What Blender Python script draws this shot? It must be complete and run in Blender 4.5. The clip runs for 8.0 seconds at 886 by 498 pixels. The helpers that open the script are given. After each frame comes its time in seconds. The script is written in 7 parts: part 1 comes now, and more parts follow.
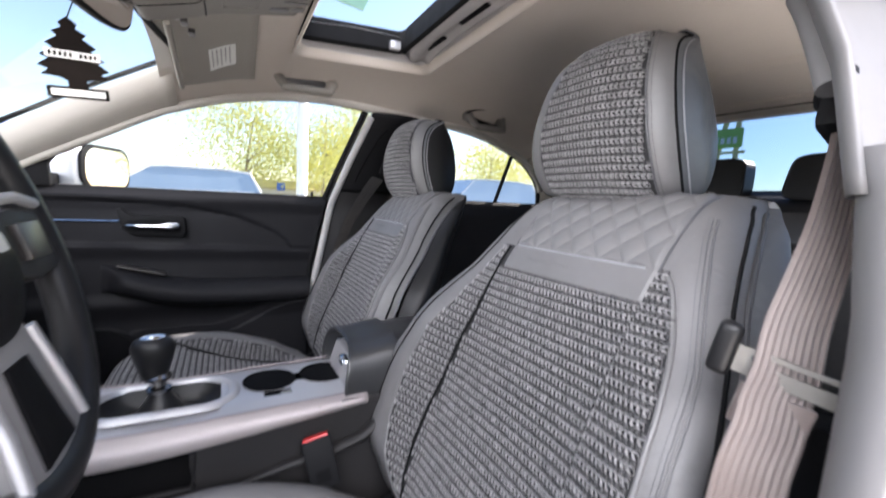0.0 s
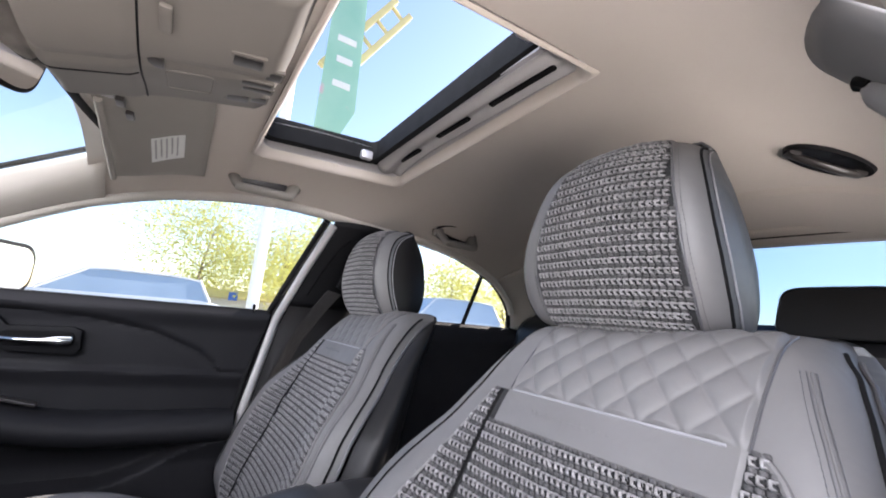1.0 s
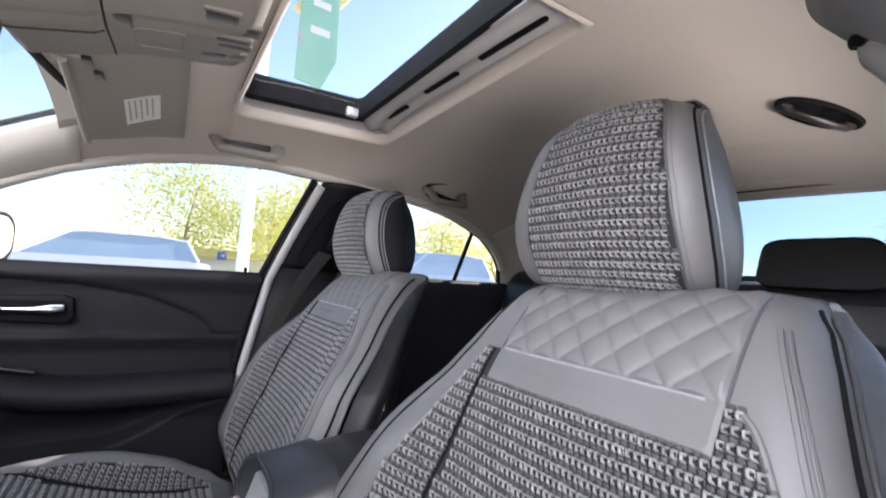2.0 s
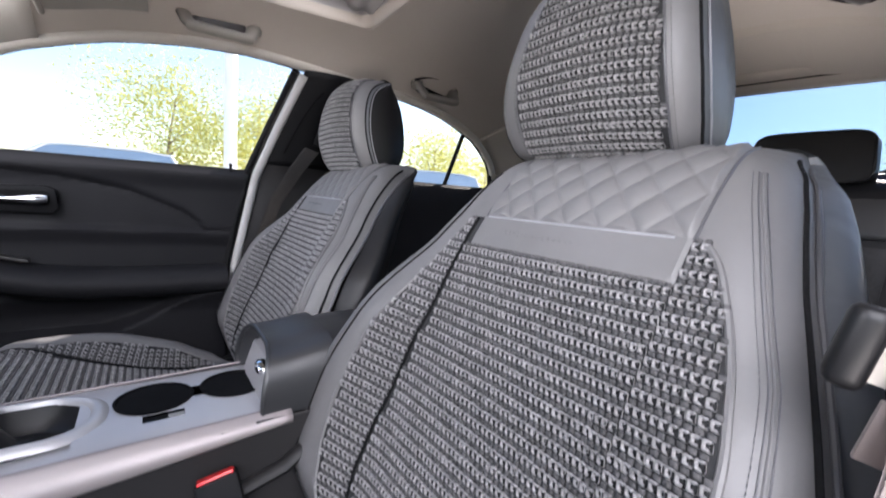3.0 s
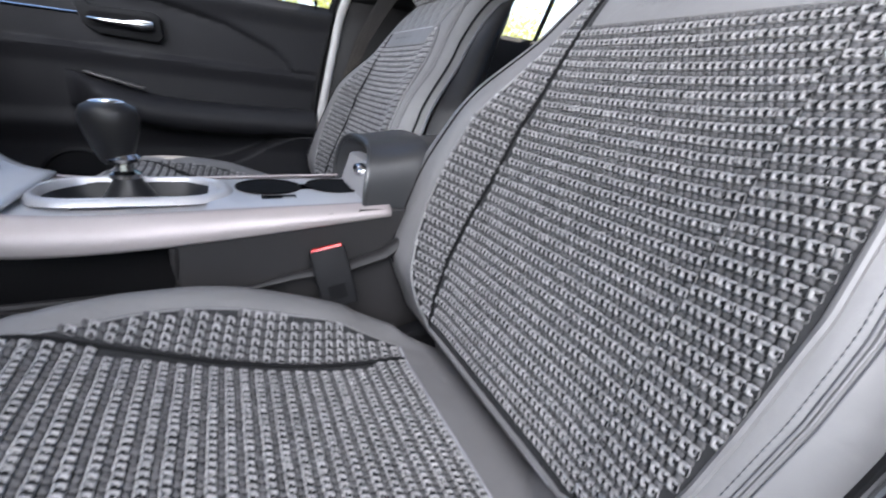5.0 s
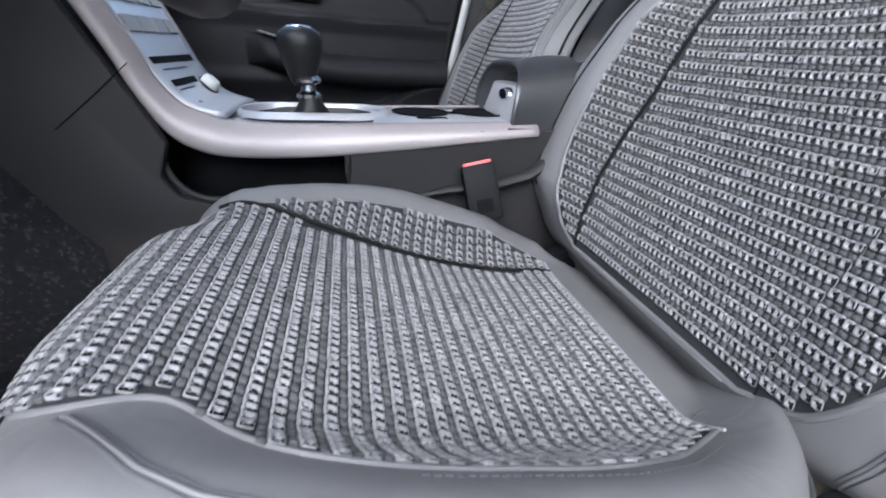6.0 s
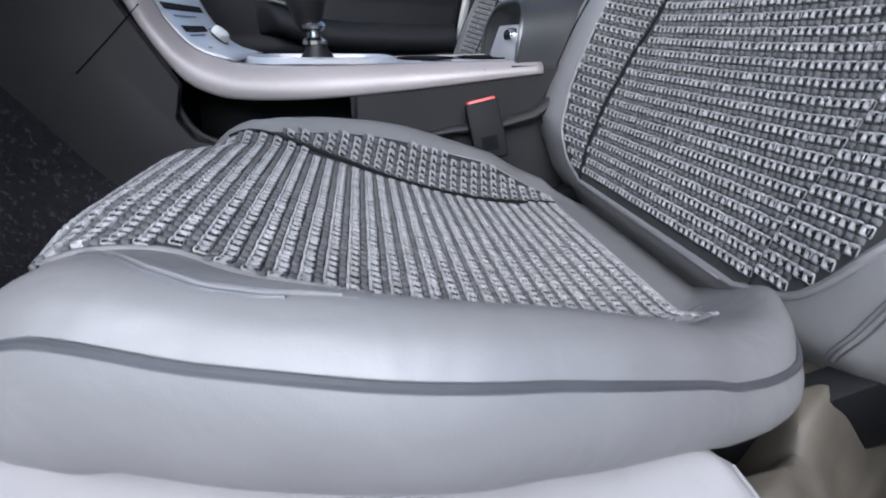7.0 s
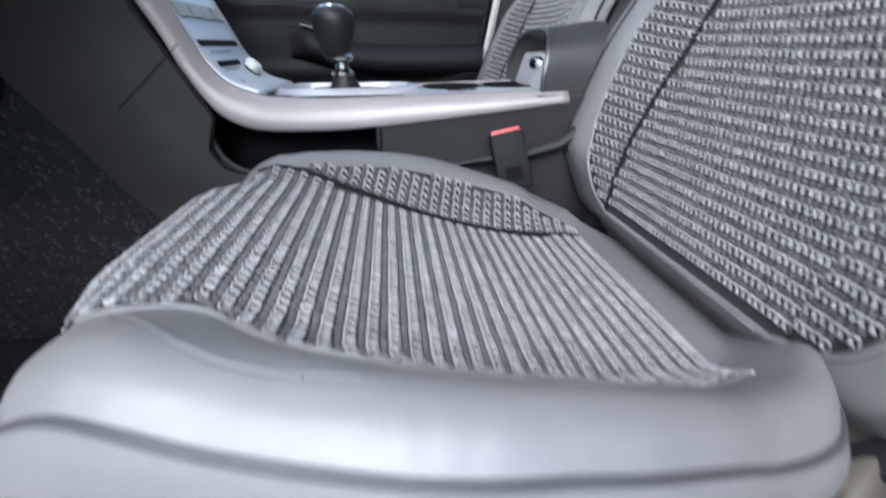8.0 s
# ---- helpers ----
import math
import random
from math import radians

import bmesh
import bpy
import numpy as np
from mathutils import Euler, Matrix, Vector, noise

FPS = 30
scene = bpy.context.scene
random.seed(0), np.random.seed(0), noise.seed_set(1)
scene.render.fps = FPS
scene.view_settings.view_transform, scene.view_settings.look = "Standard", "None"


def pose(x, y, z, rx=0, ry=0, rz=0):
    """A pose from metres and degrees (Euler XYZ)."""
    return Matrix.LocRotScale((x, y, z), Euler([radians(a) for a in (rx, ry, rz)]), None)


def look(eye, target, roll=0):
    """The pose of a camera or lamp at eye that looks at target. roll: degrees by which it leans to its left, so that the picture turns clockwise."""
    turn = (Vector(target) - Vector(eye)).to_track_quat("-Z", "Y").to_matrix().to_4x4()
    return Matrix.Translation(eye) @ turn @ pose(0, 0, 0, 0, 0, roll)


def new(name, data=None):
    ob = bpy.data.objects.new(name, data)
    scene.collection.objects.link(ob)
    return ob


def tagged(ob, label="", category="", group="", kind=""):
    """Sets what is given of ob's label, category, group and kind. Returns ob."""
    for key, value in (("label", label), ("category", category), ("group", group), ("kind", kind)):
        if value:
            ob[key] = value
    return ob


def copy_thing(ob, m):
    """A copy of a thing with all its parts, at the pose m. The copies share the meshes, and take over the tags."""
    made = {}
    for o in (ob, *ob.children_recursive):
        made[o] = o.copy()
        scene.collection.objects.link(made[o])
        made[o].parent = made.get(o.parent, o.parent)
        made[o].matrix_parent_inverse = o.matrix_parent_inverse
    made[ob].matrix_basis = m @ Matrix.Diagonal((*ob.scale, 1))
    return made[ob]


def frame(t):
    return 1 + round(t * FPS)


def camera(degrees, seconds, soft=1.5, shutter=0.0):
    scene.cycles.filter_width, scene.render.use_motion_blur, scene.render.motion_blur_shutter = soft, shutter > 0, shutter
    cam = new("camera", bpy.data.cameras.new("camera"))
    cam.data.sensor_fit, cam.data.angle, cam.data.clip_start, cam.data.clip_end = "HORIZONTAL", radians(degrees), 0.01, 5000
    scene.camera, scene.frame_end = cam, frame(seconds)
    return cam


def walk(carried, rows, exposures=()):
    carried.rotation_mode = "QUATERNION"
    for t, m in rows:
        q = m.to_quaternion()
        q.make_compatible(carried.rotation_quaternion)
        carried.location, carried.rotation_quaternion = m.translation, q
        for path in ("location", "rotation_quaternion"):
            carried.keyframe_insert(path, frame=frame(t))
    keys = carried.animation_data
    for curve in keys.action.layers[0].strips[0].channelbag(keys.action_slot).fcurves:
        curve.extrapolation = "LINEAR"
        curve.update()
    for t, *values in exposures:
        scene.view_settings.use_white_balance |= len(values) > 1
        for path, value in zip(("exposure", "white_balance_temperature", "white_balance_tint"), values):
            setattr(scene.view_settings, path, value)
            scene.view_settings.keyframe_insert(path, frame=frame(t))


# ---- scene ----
cam = camera(93.9, 8.0, 1.85, 0.4)

# the camera's way, in from the open door and down along the seat
PATH = [
    (0, (-0.209, -0.411, 0.933), (0.728, 1.341, 0.706), 2.8),
    (0.5, (-0.178, -0.332, 0.94), (0.854, 1.376, 1.071), 3.4),
    (1, (-0.151, -0.266, 0.941), (0.908, 1.395, 1.289), 5.1),
    (1.2, (-0.152, -0.262, 0.961), (0.918, 1.385, 1.337), 4.8),
    (2.3, (-0.158, -0.273, 0.941), (0.992, 1.363, 0.952), 3.6),
    (2.5, (-0.159, -0.278, 0.928), (1.005, 1.348, 0.871), 3.7),
    (3, (-0.146, -0.276, 0.889), (1.026, 1.326, 0.644), 4.0),
    (3.5, (-0.143, -0.267, 0.855), (1.01, 1.319, 0.459), 4.4),
    (4, (-0.151, -0.264, 0.815), (0.951, 1.323, 0.299), 4.7),
    (4.2, (-0.15, -0.266, 0.802), (0.916, 1.326, 0.232), 5.1),
    (5.3, (-0.209, -0.282, 0.731), (0.541, 1.398, -0.055), 5.8),
    (5.5, (-0.225, -0.286, 0.712), (0.403, 1.423, -0.116), 5.1),
    (6, (-0.248, -0.302, 0.683), (0.166, 1.453, -0.183), 3.0),
    (6.5, (-0.249, -0.325, 0.653), (0.09, 1.428, -0.248), 1.8),
    (7, (-0.238, -0.344, 0.63), (0.083, 1.398, -0.298), 0.5),
    (7.5, (-0.235, -0.363, 0.612), (0.045, 1.381, -0.326), -0.6),
    (7.6, (-0.235, -0.363, 0.612), (0.045, 1.381, -0.326), -0.6),
    (7.7, (-0.2349, -0.359, 0.6169), (0.0368, 1.3894, -0.3148), -0.56),
    (7.8, (-0.2348, -0.3564, 0.6202), (0.0314, 1.395, -0.3074), -0.54),
    (7.9, (-0.2344, -0.3448, 0.6346), (0.0076, 1.4195, -0.2749), -0.43),
    (8, (-0.234, -0.33, 0.653), (-0.023, 1.451, -0.233), -0.3),
]
walk(cam, [(t, look(eye, target, roll)) for t, eye, target, roll in PATH],
     exposures=[(0, 1.6, 6600, 16), (0.5, 1.62, 6560, 18), (1.2, 1.62, 6540, 18), (2.3, 1.62, 6500, 18), (3.2, 1.62, 6540, 17), (4.2, 1.78, 6540, 16), (5.3, 2.05, 6430, 13), (6, 2.1, 6330, 12), (6.5, 2.02, 6200, 10), (7, 1.93, 6250, 12), (7.7, 1.82, 6230, 12), (8, 2.15, 6250, 8)])

# ---- light: open sky, a high sun behind the car, added area lamps standing in for daylight ----
SUN_DIR = Vector((0.78, 0.10, 0.47)).normalized()
world = bpy.data.worlds.new("sky")
scene.world = world
world.use_nodes = True
wn = world.node_tree.nodes
sky = wn.new("ShaderNodeTexSky")
sky.sky_type = "NISHITA"
sky.sun_disc = False
sky.sun_elevation = math.asin(SUN_DIR.z)
sky.sun_rotation = math.atan2(SUN_DIR.x, SUN_DIR.y)
sky.air_density, sky.dust_density, sky.ozone_density = 1.0, 0.6, 1.5
wn["Background"].inputs["Strength"].default_value = 0.125
world.node_tree.links.new(sky.outputs[0], wn["Background"].inputs["Color"])
sun = new("sun", bpy.data.lights.new("sun", "SUN"))
sun.data.energy, sun.data.angle, sun.data.color = 5.0, radians(0.5), (1.0, 0.95, 0.87)
sun.matrix_world = look((0, 0, 20), Vector((0, 0, 20)) - SUN_DIR)


def daylight(name, eye, target, wide, high, watts, color=(0.93, 0.97, 1.0)):
    """Added area lamp outside the car, standing in for daylight through an opening."""
    ob = new(name, bpy.data.lights.new(name, "AREA"))
    ob.data.shape, ob.data.size, ob.data.size_y = "RECTANGLE", wide, high
    ob.data.energy, ob.data.color = watts, color
    ob.matrix_world = look(eye, target)
    return ob


# the first lamp stands in for the lot's bounce, the others boost the sky
daylight("daylight_from_ground", (0.3, -1.15, 0.05), (0.25, -0.25, 1.3), 2.6, 1.1, 68, (1.0, 0.955, 0.91))
daylight("daylight_sky_at_door", (-0.65, -1.35, 1.90), (0.12, 0.03, 0.72), 2.1, 1.5, 46, (0.95, 0.97, 1.0))
daylight("daylight_at_windscreen", (-2.4, 0.28, 1.55), (0.25, 0.25, 1.02), 1.6, 0.7, 28, (0.97, 0.98, 1.0))
daylight("daylight_at_sunroof", (-0.45, 1.15, 2.6), (0.28, 0.0, 0.93), 0.8, 0.8, 4, (0.92, 0.96, 1.0))


# ---- materials ----
def material(name, base, second=None, rough=0.5, metal=0.0, scale=8.0, fine=300.0, bump=0.05, mix=0.5, per_piece=0.0,
             per_object=0.0, coat=0.0, wear=None, wear_scale=20.0, wear_cut=0.62, rough_var=0.1, sheen=0.0, stretch=(1, 1, 1), depth=0.002, spec=0.5, creases=0.0, crease_scale=22.0):
    """A surface with broad tone variation, fine relief and, if asked for, worn or dirty patches."""
    m = bpy.data.materials.new(name)
    m.use_nodes = True
    n, link = m.node_tree.nodes, m.node_tree.links.new
    bsdf = n["Principled BSDF"]
    where = n.new("ShaderNodeTexCoord")
    mapping = n.new("ShaderNodeMapping")
    mapping.inputs["Scale"].default_value = stretch
    link(where.outputs["Object"], mapping.inputs["Vector"])
    broad, grain = n.new("ShaderNodeTexNoise"), n.new("ShaderNodeTexNoise")
    for tex, s, d in ((broad, scale, 4.0), (grain, fine, 2.0)):
        tex.inputs["Scale"].default_value = s
        tex.inputs["Detail"].default_value = d
        link(mapping.outputs[0], tex.inputs["Vector"])
    second = second or tuple(c * 0.75 for c in base)
    blend = n.new("ShaderNodeMix")
    blend.data_type = "RGBA"
    blend.inputs["A"].default_value, blend.inputs["B"].default_value = (*base, 1), (*second, 1)
    ramp = n.new("ShaderNodeMapRange")
    ramp.inputs["From Min"].default_value, ramp.inputs["From Max"].default_value = 0.5 - mix * 0.6, 0.5 + mix * 0.6
    link(broad.outputs["Fac"], ramp.inputs["Value"])
    link(ramp.outputs[0], blend.inputs["Factor"])
    color = blend.outputs["Result"]
    if wear:
        patch = n.new("ShaderNodeTexNoise")
        patch.inputs["Scale"].default_value, patch.inputs["Detail"].default_value = wear_scale, 8.0
        link(mapping.outputs[0], patch.inputs["Vector"])
        cut = n.new("ShaderNodeMapRange")
        cut.inputs["From Min"].default_value, cut.inputs["From Max"].default_value = wear_cut, wear_cut + 0.08
        link(patch.outputs["Fac"], cut.inputs["Value"])
        over = n.new("ShaderNodeMix")
        over.data_type = "RGBA"
        over.inputs["B"].default_value = (*wear, 1)
        link(color, over.inputs["A"])
        link(cut.outputs[0], over.inputs["Factor"])
        color = over.outputs["Result"]
    for amount, node, socket in ((per_piece, "ShaderNodeNewGeometry", "Random Per Island"), (per_object, "ShaderNodeObjectInfo", "Random")):
        if amount:
            rnd, span, hsv = n.new(node), n.new("ShaderNodeMapRange"), n.new("ShaderNodeHueSaturation")
            span.inputs["To Min"].default_value, span.inputs["To Max"].default_value = 1 - amount, 1 + amount
            link(rnd.outputs[socket], span.inputs["Value"])
            link(span.outputs[0], hsv.inputs["Value"])
            link(color, hsv.inputs["Color"])
            color = hsv.outputs["Color"]
    link(color, bsdf.inputs["Base Color"])
    r = n.new("ShaderNodeMapRange")
    r.inputs["To Min"].default_value, r.inputs["To Max"].default_value = max(0.02, rough - rough_var), min(1, rough + rough_var)
    link(broad.outputs["Fac"], r.inputs["Value"])
    link(r.outputs[0], bsdf.inputs["Roughness"])
    bsdf.inputs["Metallic"].default_value = metal
    bsdf.inputs["Coat Weight"].default_value = coat
    bsdf.inputs["Specular IOR Level"].default_value = spec
    bsdf.inputs["Sheen Weight"].default_value = sheen
    if bump:
        b = n.new("ShaderNodeBump")
        b.inputs["Strength"].default_value, b.inputs["Distance"].default_value = bump, depth
        link(grain.outputs["Fac"], b.inputs["Height"])
        link(b.outputs[0], bsdf.inputs["Normal"])
        if creases:
            soft, c = n.new("ShaderNodeTexNoise"), n.new("ShaderNodeBump")
            soft.inputs["Scale"].default_value, soft.inputs["Detail"].default_value, soft.inputs["Distortion"].default_value = crease_scale, 2.5, 0.6
            link(mapping.outputs[0], soft.inputs["Vector"])
            c.inputs["Strength"].default_value, c.inputs["Distance"].default_value = 1.0, creases
            link(soft.outputs["Fac"], c.inputs["Height"])
            link(c.outputs[0], b.inputs["Normal"])
    return m


def glass(name, tint=(1, 1, 1), rough=0.0):
    """Thin glass: mostly clear, with a mirror gloss that grows at a flat angle."""
    m = bpy.data.materials.new(name)
    m.use_nodes = True
    n, link = m.node_tree.nodes, m.node_tree.links.new
    n.remove(n["Principled BSDF"])
    clear, gloss, both, facing = n.new("ShaderNodeBsdfTransparent"), n.new("ShaderNodeBsdfGlossy"), n.new("ShaderNodeMixShader"), n.new("ShaderNodeLayerWeight")
    power, scale = n.new("ShaderNodeMath"), n.new("ShaderNodeMath")
    clear.inputs["Color"].default_value = (*tint, 1)
    gloss.inputs["Roughness"].default_value = rough
    power.operation, power.inputs[1].default_value = "POWER", 5.0
    scale.operation, scale.inputs[1].default_value, scale.inputs[2].default_value = "MULTIPLY_ADD", 0.8, 0.035
    link(facing.outputs["Facing"], power.inputs[0])
    link(power.outputs[0], scale.inputs[0])
    link(scale.outputs[0], both.inputs[0])
    link(clear.outputs[0], both.inputs[1])
    link(gloss.outputs[0], both.inputs[2])
    link(both.outputs[0], n["Material Output"].inputs["Surface"])
    return m


LEATHER = material("grey_leatherette", creases=0.0022, base=(0.108, 0.105, 0.106), second=(0.089, 0.0865, 0.087), rough=0.55, rough_var=0.06, spec=0.7, scale=14, fine=900, bump=0.12, depth=0.0006)
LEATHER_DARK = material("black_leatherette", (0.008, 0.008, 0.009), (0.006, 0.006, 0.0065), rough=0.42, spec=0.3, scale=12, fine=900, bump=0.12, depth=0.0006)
ARMREST = material("charcoal_armrest_skin", (0.020, 0.0205, 0.022), (0.015, 0.0155, 0.017), rough=0.36, spec=0.7, scale=12, fine=900, bump=0.1, depth=0.0006)
YARN = material("knit_yarn", (0.21, 0.204, 0.206), (0.13, 0.127, 0.128), rough=0.45, spec=0.9, scale=90, fine=2500, bump=0.6, depth=0.001, per_piece=0.14, mix=0.3, sheen=0.1)
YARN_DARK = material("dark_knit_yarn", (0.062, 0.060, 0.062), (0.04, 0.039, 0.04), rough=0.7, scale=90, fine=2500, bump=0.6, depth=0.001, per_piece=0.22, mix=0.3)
YARN_BLACK = material("dark_seam_thread", (0.008, 0.008, 0.009), (0.006, 0.006, 0.006), rough=0.9, spec=0.1, scale=200, fine=1800, bump=0.3, depth=0.0005)
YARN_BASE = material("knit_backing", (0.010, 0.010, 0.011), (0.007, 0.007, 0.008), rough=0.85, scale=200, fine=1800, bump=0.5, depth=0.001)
PIPING_DARK = material("dark_grey_piping", (0.04, 0.04, 0.045), (0.03, 0.03, 0.033), rough=0.4, scale=30, fine=900, bump=0.05)
PIPING = material("grey_piping", (0.075, 0.075, 0.08), (0.05, 0.05, 0.055), rough=0.38, scale=30, fine=900, bump=0.05)
PIPING_PALE = material("pale_piping", (0.26, 0.26, 0.275), (0.17, 0.17, 0.185), rough=0.4, scale=30, fine=900, bump=0.05)
HEADLINER = material("beige_headliner_fabric", (0.42, 0.375, 0.325), (0.38, 0.338, 0.29), rough=0.95, scale=5, fine=1400, bump=0.25, depth=0.0008, sheen=0.2, mix=0.8)
TRIM_BEIGE = material("beige_pillar_plastic", (0.43, 0.40, 0.35), (0.39, 0.365, 0.32), rough=0.7, scale=6, fine=1200, bump=0.15, depth=0.0005)
TRIM_TAUPE = material("taupe_overhead_plastic", (0.15, 0.138, 0.12), (0.128, 0.118, 0.103), rough=0.65, scale=6, fine=1200, bump=0.15, depth=0.0005)
TRIM_GREY = material("light_grey_plastic", (0.36, 0.35, 0.34), (0.31, 0.30, 0.295), rough=0.6, scale=7, fine=1200, bump=0.15, depth=0.0005)
PLATE_GREY = material("grey_catch_plate", (0.24, 0.237, 0.23), (0.2, 0.197, 0.19), rough=0.5, scale=20, fine=900, bump=0.05)
LEATHER_SIDE = material("smooth_slate_leatherette", creases=0.006, crease_scale=14, base=(0.088, 0.094, 0.102), second=(0.066, 0.07, 0.077), rough=0.44, rough_var=0.05, scale=9, fine=900, bump=0.08, depth=0.0005)
PILLAR_GREY = material("mid_grey_pillar_plastic", (0.16, 0.155, 0.155), (0.13, 0.126, 0.126), rough=0.6, scale=7, fine=1200, bump=0.15, depth=0.0005)
PLASTIC = material("black_grained_plastic", (0.006, 0.006, 0.007), (0.0045, 0.0045, 0.005), rough=0.58, spec=0.12, scale=9, fine=1500, bump=0.2, depth=0.0005)
PLASTIC_MID = material("charcoal_plastic", (0.020, 0.019, 0.0195), (0.015, 0.0143, 0.0147), rough=0.55, spec=0.2, scale=9, fine=1500, bump=0.2, depth=0.0005)
PLASTIC_SOFT = material("soft_black_door_vinyl", (0.0153, 0.0153, 0.0170), (0.0102, 0.0102, 0.0119), rough=0.55, spec=0.13, scale=7, fine=1100, bump=0.25, depth=0.0006)
# near-black plastic: the shade of recesses, slots and gaps is in its colour
PLASTIC_DARK = material("recess_shade_plastic", (0.004, 0.004, 0.0045), rough=0.75, spec=0.08, scale=9, fine=900, bump=0.1)
RUBBER = material("black_rubber", (0.006, 0.006, 0.0065), rough=0.7, spec=0.15, scale=30, fine=700, bump=0.1)
SILVER = material("satin_silver_trim", (0.47, 0.465, 0.475), (0.42, 0.415, 0.425), rough=0.38, rough_var=0.05, metal=0.5, scale=10, fine=1800, bump=0.04, depth=0.0003)
# darker, rosier copy of the silver: the side rail's lower light as colour
SILVER_SHADED = material("shaded_satin_rose_silver", (0.29, 0.255, 0.255), (0.25, 0.22, 0.22), rough=0.46, rough_var=0.05, metal=0.3, scale=10, fine=1800, bump=0.04, depth=0.0003)
CHROME = material("chrome", (0.85, 0.85, 0.86), (0.8, 0.8, 0.81), rough=0.08, rough_var=0.03, metal=1.0, scale=20, fine=500, bump=0)
DARK_CHROME = material("dark_chrome", (0.25, 0.25, 0.255), (0.2, 0.2, 0.205), rough=0.2, rough_var=0.05, metal=1.0, scale=20, fine=500, bump=0)
STEEL = material("belt_tongue_steel", (0.30, 0.285, 0.265), (0.24, 0.23, 0.215), rough=0.45, metal=1.0, scale=30, fine=900, bump=0.03)
WEBBING = material("taupe_seat_belt_webbing", (0.17, 0.135, 0.122), (0.135, 0.105, 0.096), rough=0.5, scale=20, fine=1500, bump=0.4, depth=0.0006, sheen=0.2)
# same webbing for the passenger's belt, its shade put into a darker colour
WEBBING_SHADED = material("shaded_taupe_webbing", (0.024, 0.022, 0.022), (0.017, 0.016, 0.016), rough=0.6, spec=0.3, scale=20, fine=1500, bump=0.4, depth=0.0006)
CARPET = material("black_carpet", (0.008, 0.008, 0.010), (0.014, 0.014, 0.017), rough=0.95, scale=90, fine=420, bump=1.0, depth=0.006, mix=0.3, sheen=0.0, wear=(0.035, 0.035, 0.040), wear_scale=150, wear_cut=0.57, spec=0.2)
SILL_PLASTIC = material("dusty_grey_sill_plastic", (0.235, 0.225, 0.23), (0.195, 0.187, 0.192), rough=0.42, scale=9, fine=1200, bump=0.15, depth=0.0005, wear=(0.205, 0.196, 0.2), wear_scale=70, wear_cut=0.56)
TAUPE_PLASTIC = material("worn_taupe_plastic", (0.085, 0.073, 0.058), (0.03, 0.026, 0.021), rough=0.55, scale=16, fine=900, bump=0.15, depth=0.0006, mix=0.35)
SILL_PLATE = material("pale_sill_metal", (0.55, 0.52, 0.50), (0.45, 0.42, 0.40), rough=0.4, metal=0.3, scale=30, fine=900, bump=0.05)
BODY_PAINT = material("white_car_paint", (0.75, 0.76, 0.78), (0.7, 0.71, 0.73), rough=0.25, scale=4, fine=200, bump=0.0, coat=0.6)
RED = material("red_release_button", (0.55, 0.012, 0.015), (0.42, 0.01, 0.012), rough=0.35, scale=40, fine=900, bump=0.03)
LABEL_WHITE = material("white_paper_label", (0.66, 0.66, 0.63), (0.58, 0.58, 0.55), rough=0.8, scale=30, fine=600, bump=0.03)
LABEL_INK = material("grey_label_print", (0.36, 0.36, 0.35), rough=0.8, scale=30, bump=0)
BUTTON_DARK = material("dark_switch_caps", (0.03, 0.027, 0.025), (0.02, 0.018, 0.017), rough=0.35, scale=30, fine=900, bump=0.05)
PAPER_TREE = material("brown_black_card", (0.007, 0.005, 0.0045), (0.005, 0.004, 0.0035), rough=0.8, spec=0.05, scale=60, fine=900, bump=0.1)
MIRROR = material("mirror_glass", (0.9, 0.9, 0.9), (0.88, 0.88, 0.88), rough=0.03, rough_var=0.01, metal=1.0, bump=0)
GLASS = glass("window_glass", (0.96, 0.98, 0.97))
# tint added to dim the sky behind it and colour it blue
GLASS_BLUE = glass("rear_glass_sky_tint", (0.14, 0.22, 0.33))

YC = 0.357  # middle of the car


# ---- mesh helpers ----
def smooth(a, b, x):
    k = np.clip((np.asarray(x, float) - a) / (b - a), 0, 1)
    return k * k * (3 - 2 * k)


def curve_of(points, samples=200):
    """A smooth curve through points, as a function of 0..1 by length."""
    p = np.array(points, float)
    q = np.vstack([2 * p[0] - p[1], p, 2 * p[-1] - p[-2]])
    out = []
    for i in range(1, len(q) - 2):
        t = np.linspace(0, 1, 16, endpoint=False)[:, None]
        a, b, c, d = q[i - 1], q[i], q[i + 1], q[i + 2]
        out.append(0.5 * (2 * b + (c - a) * t + (2 * a - 5 * b + 4 * c - d) * t**2 + (3 * b - a - 3 * c + d) * t**3))
    out = np.vstack([*out, p[-1:]])
    far = np.r_[0, np.cumsum(np.linalg.norm(np.diff(out, axis=0), axis=1))]

    def at(u):
        u = np.asarray(u, float) * far[-1]
        return np.stack([np.interp(u, far, out[:, k]) for k in range(out.shape[1])], -1)

    at.length, at.points, at.far = far[-1], out, far / far[-1]
    return at


def grid(fn, us, vs, loop_u=False, loop_v=False, skip=None):
    """Vertices and faces of a sheet fn(u, v)."""
    verts = [tuple(fn(u, v)) for u in us for v in vs]
    nu, nv, faces = len(us), len(vs), []
    for i in range(nu if loop_u else nu - 1):
        for j in range(nv if loop_v else nv - 1):
            if skip and skip(0.5 * (us[i] + us[(i + 1) % nu]), 0.5 * (vs[j] + vs[(j + 1) % nv])):
                continue
            i2, j2 = (i + 1) % nu, (j + 1) % nv
            faces.append((i * nv + j, i2 * nv + j, i2 * nv + j2, i * nv + j2))
    return verts, faces


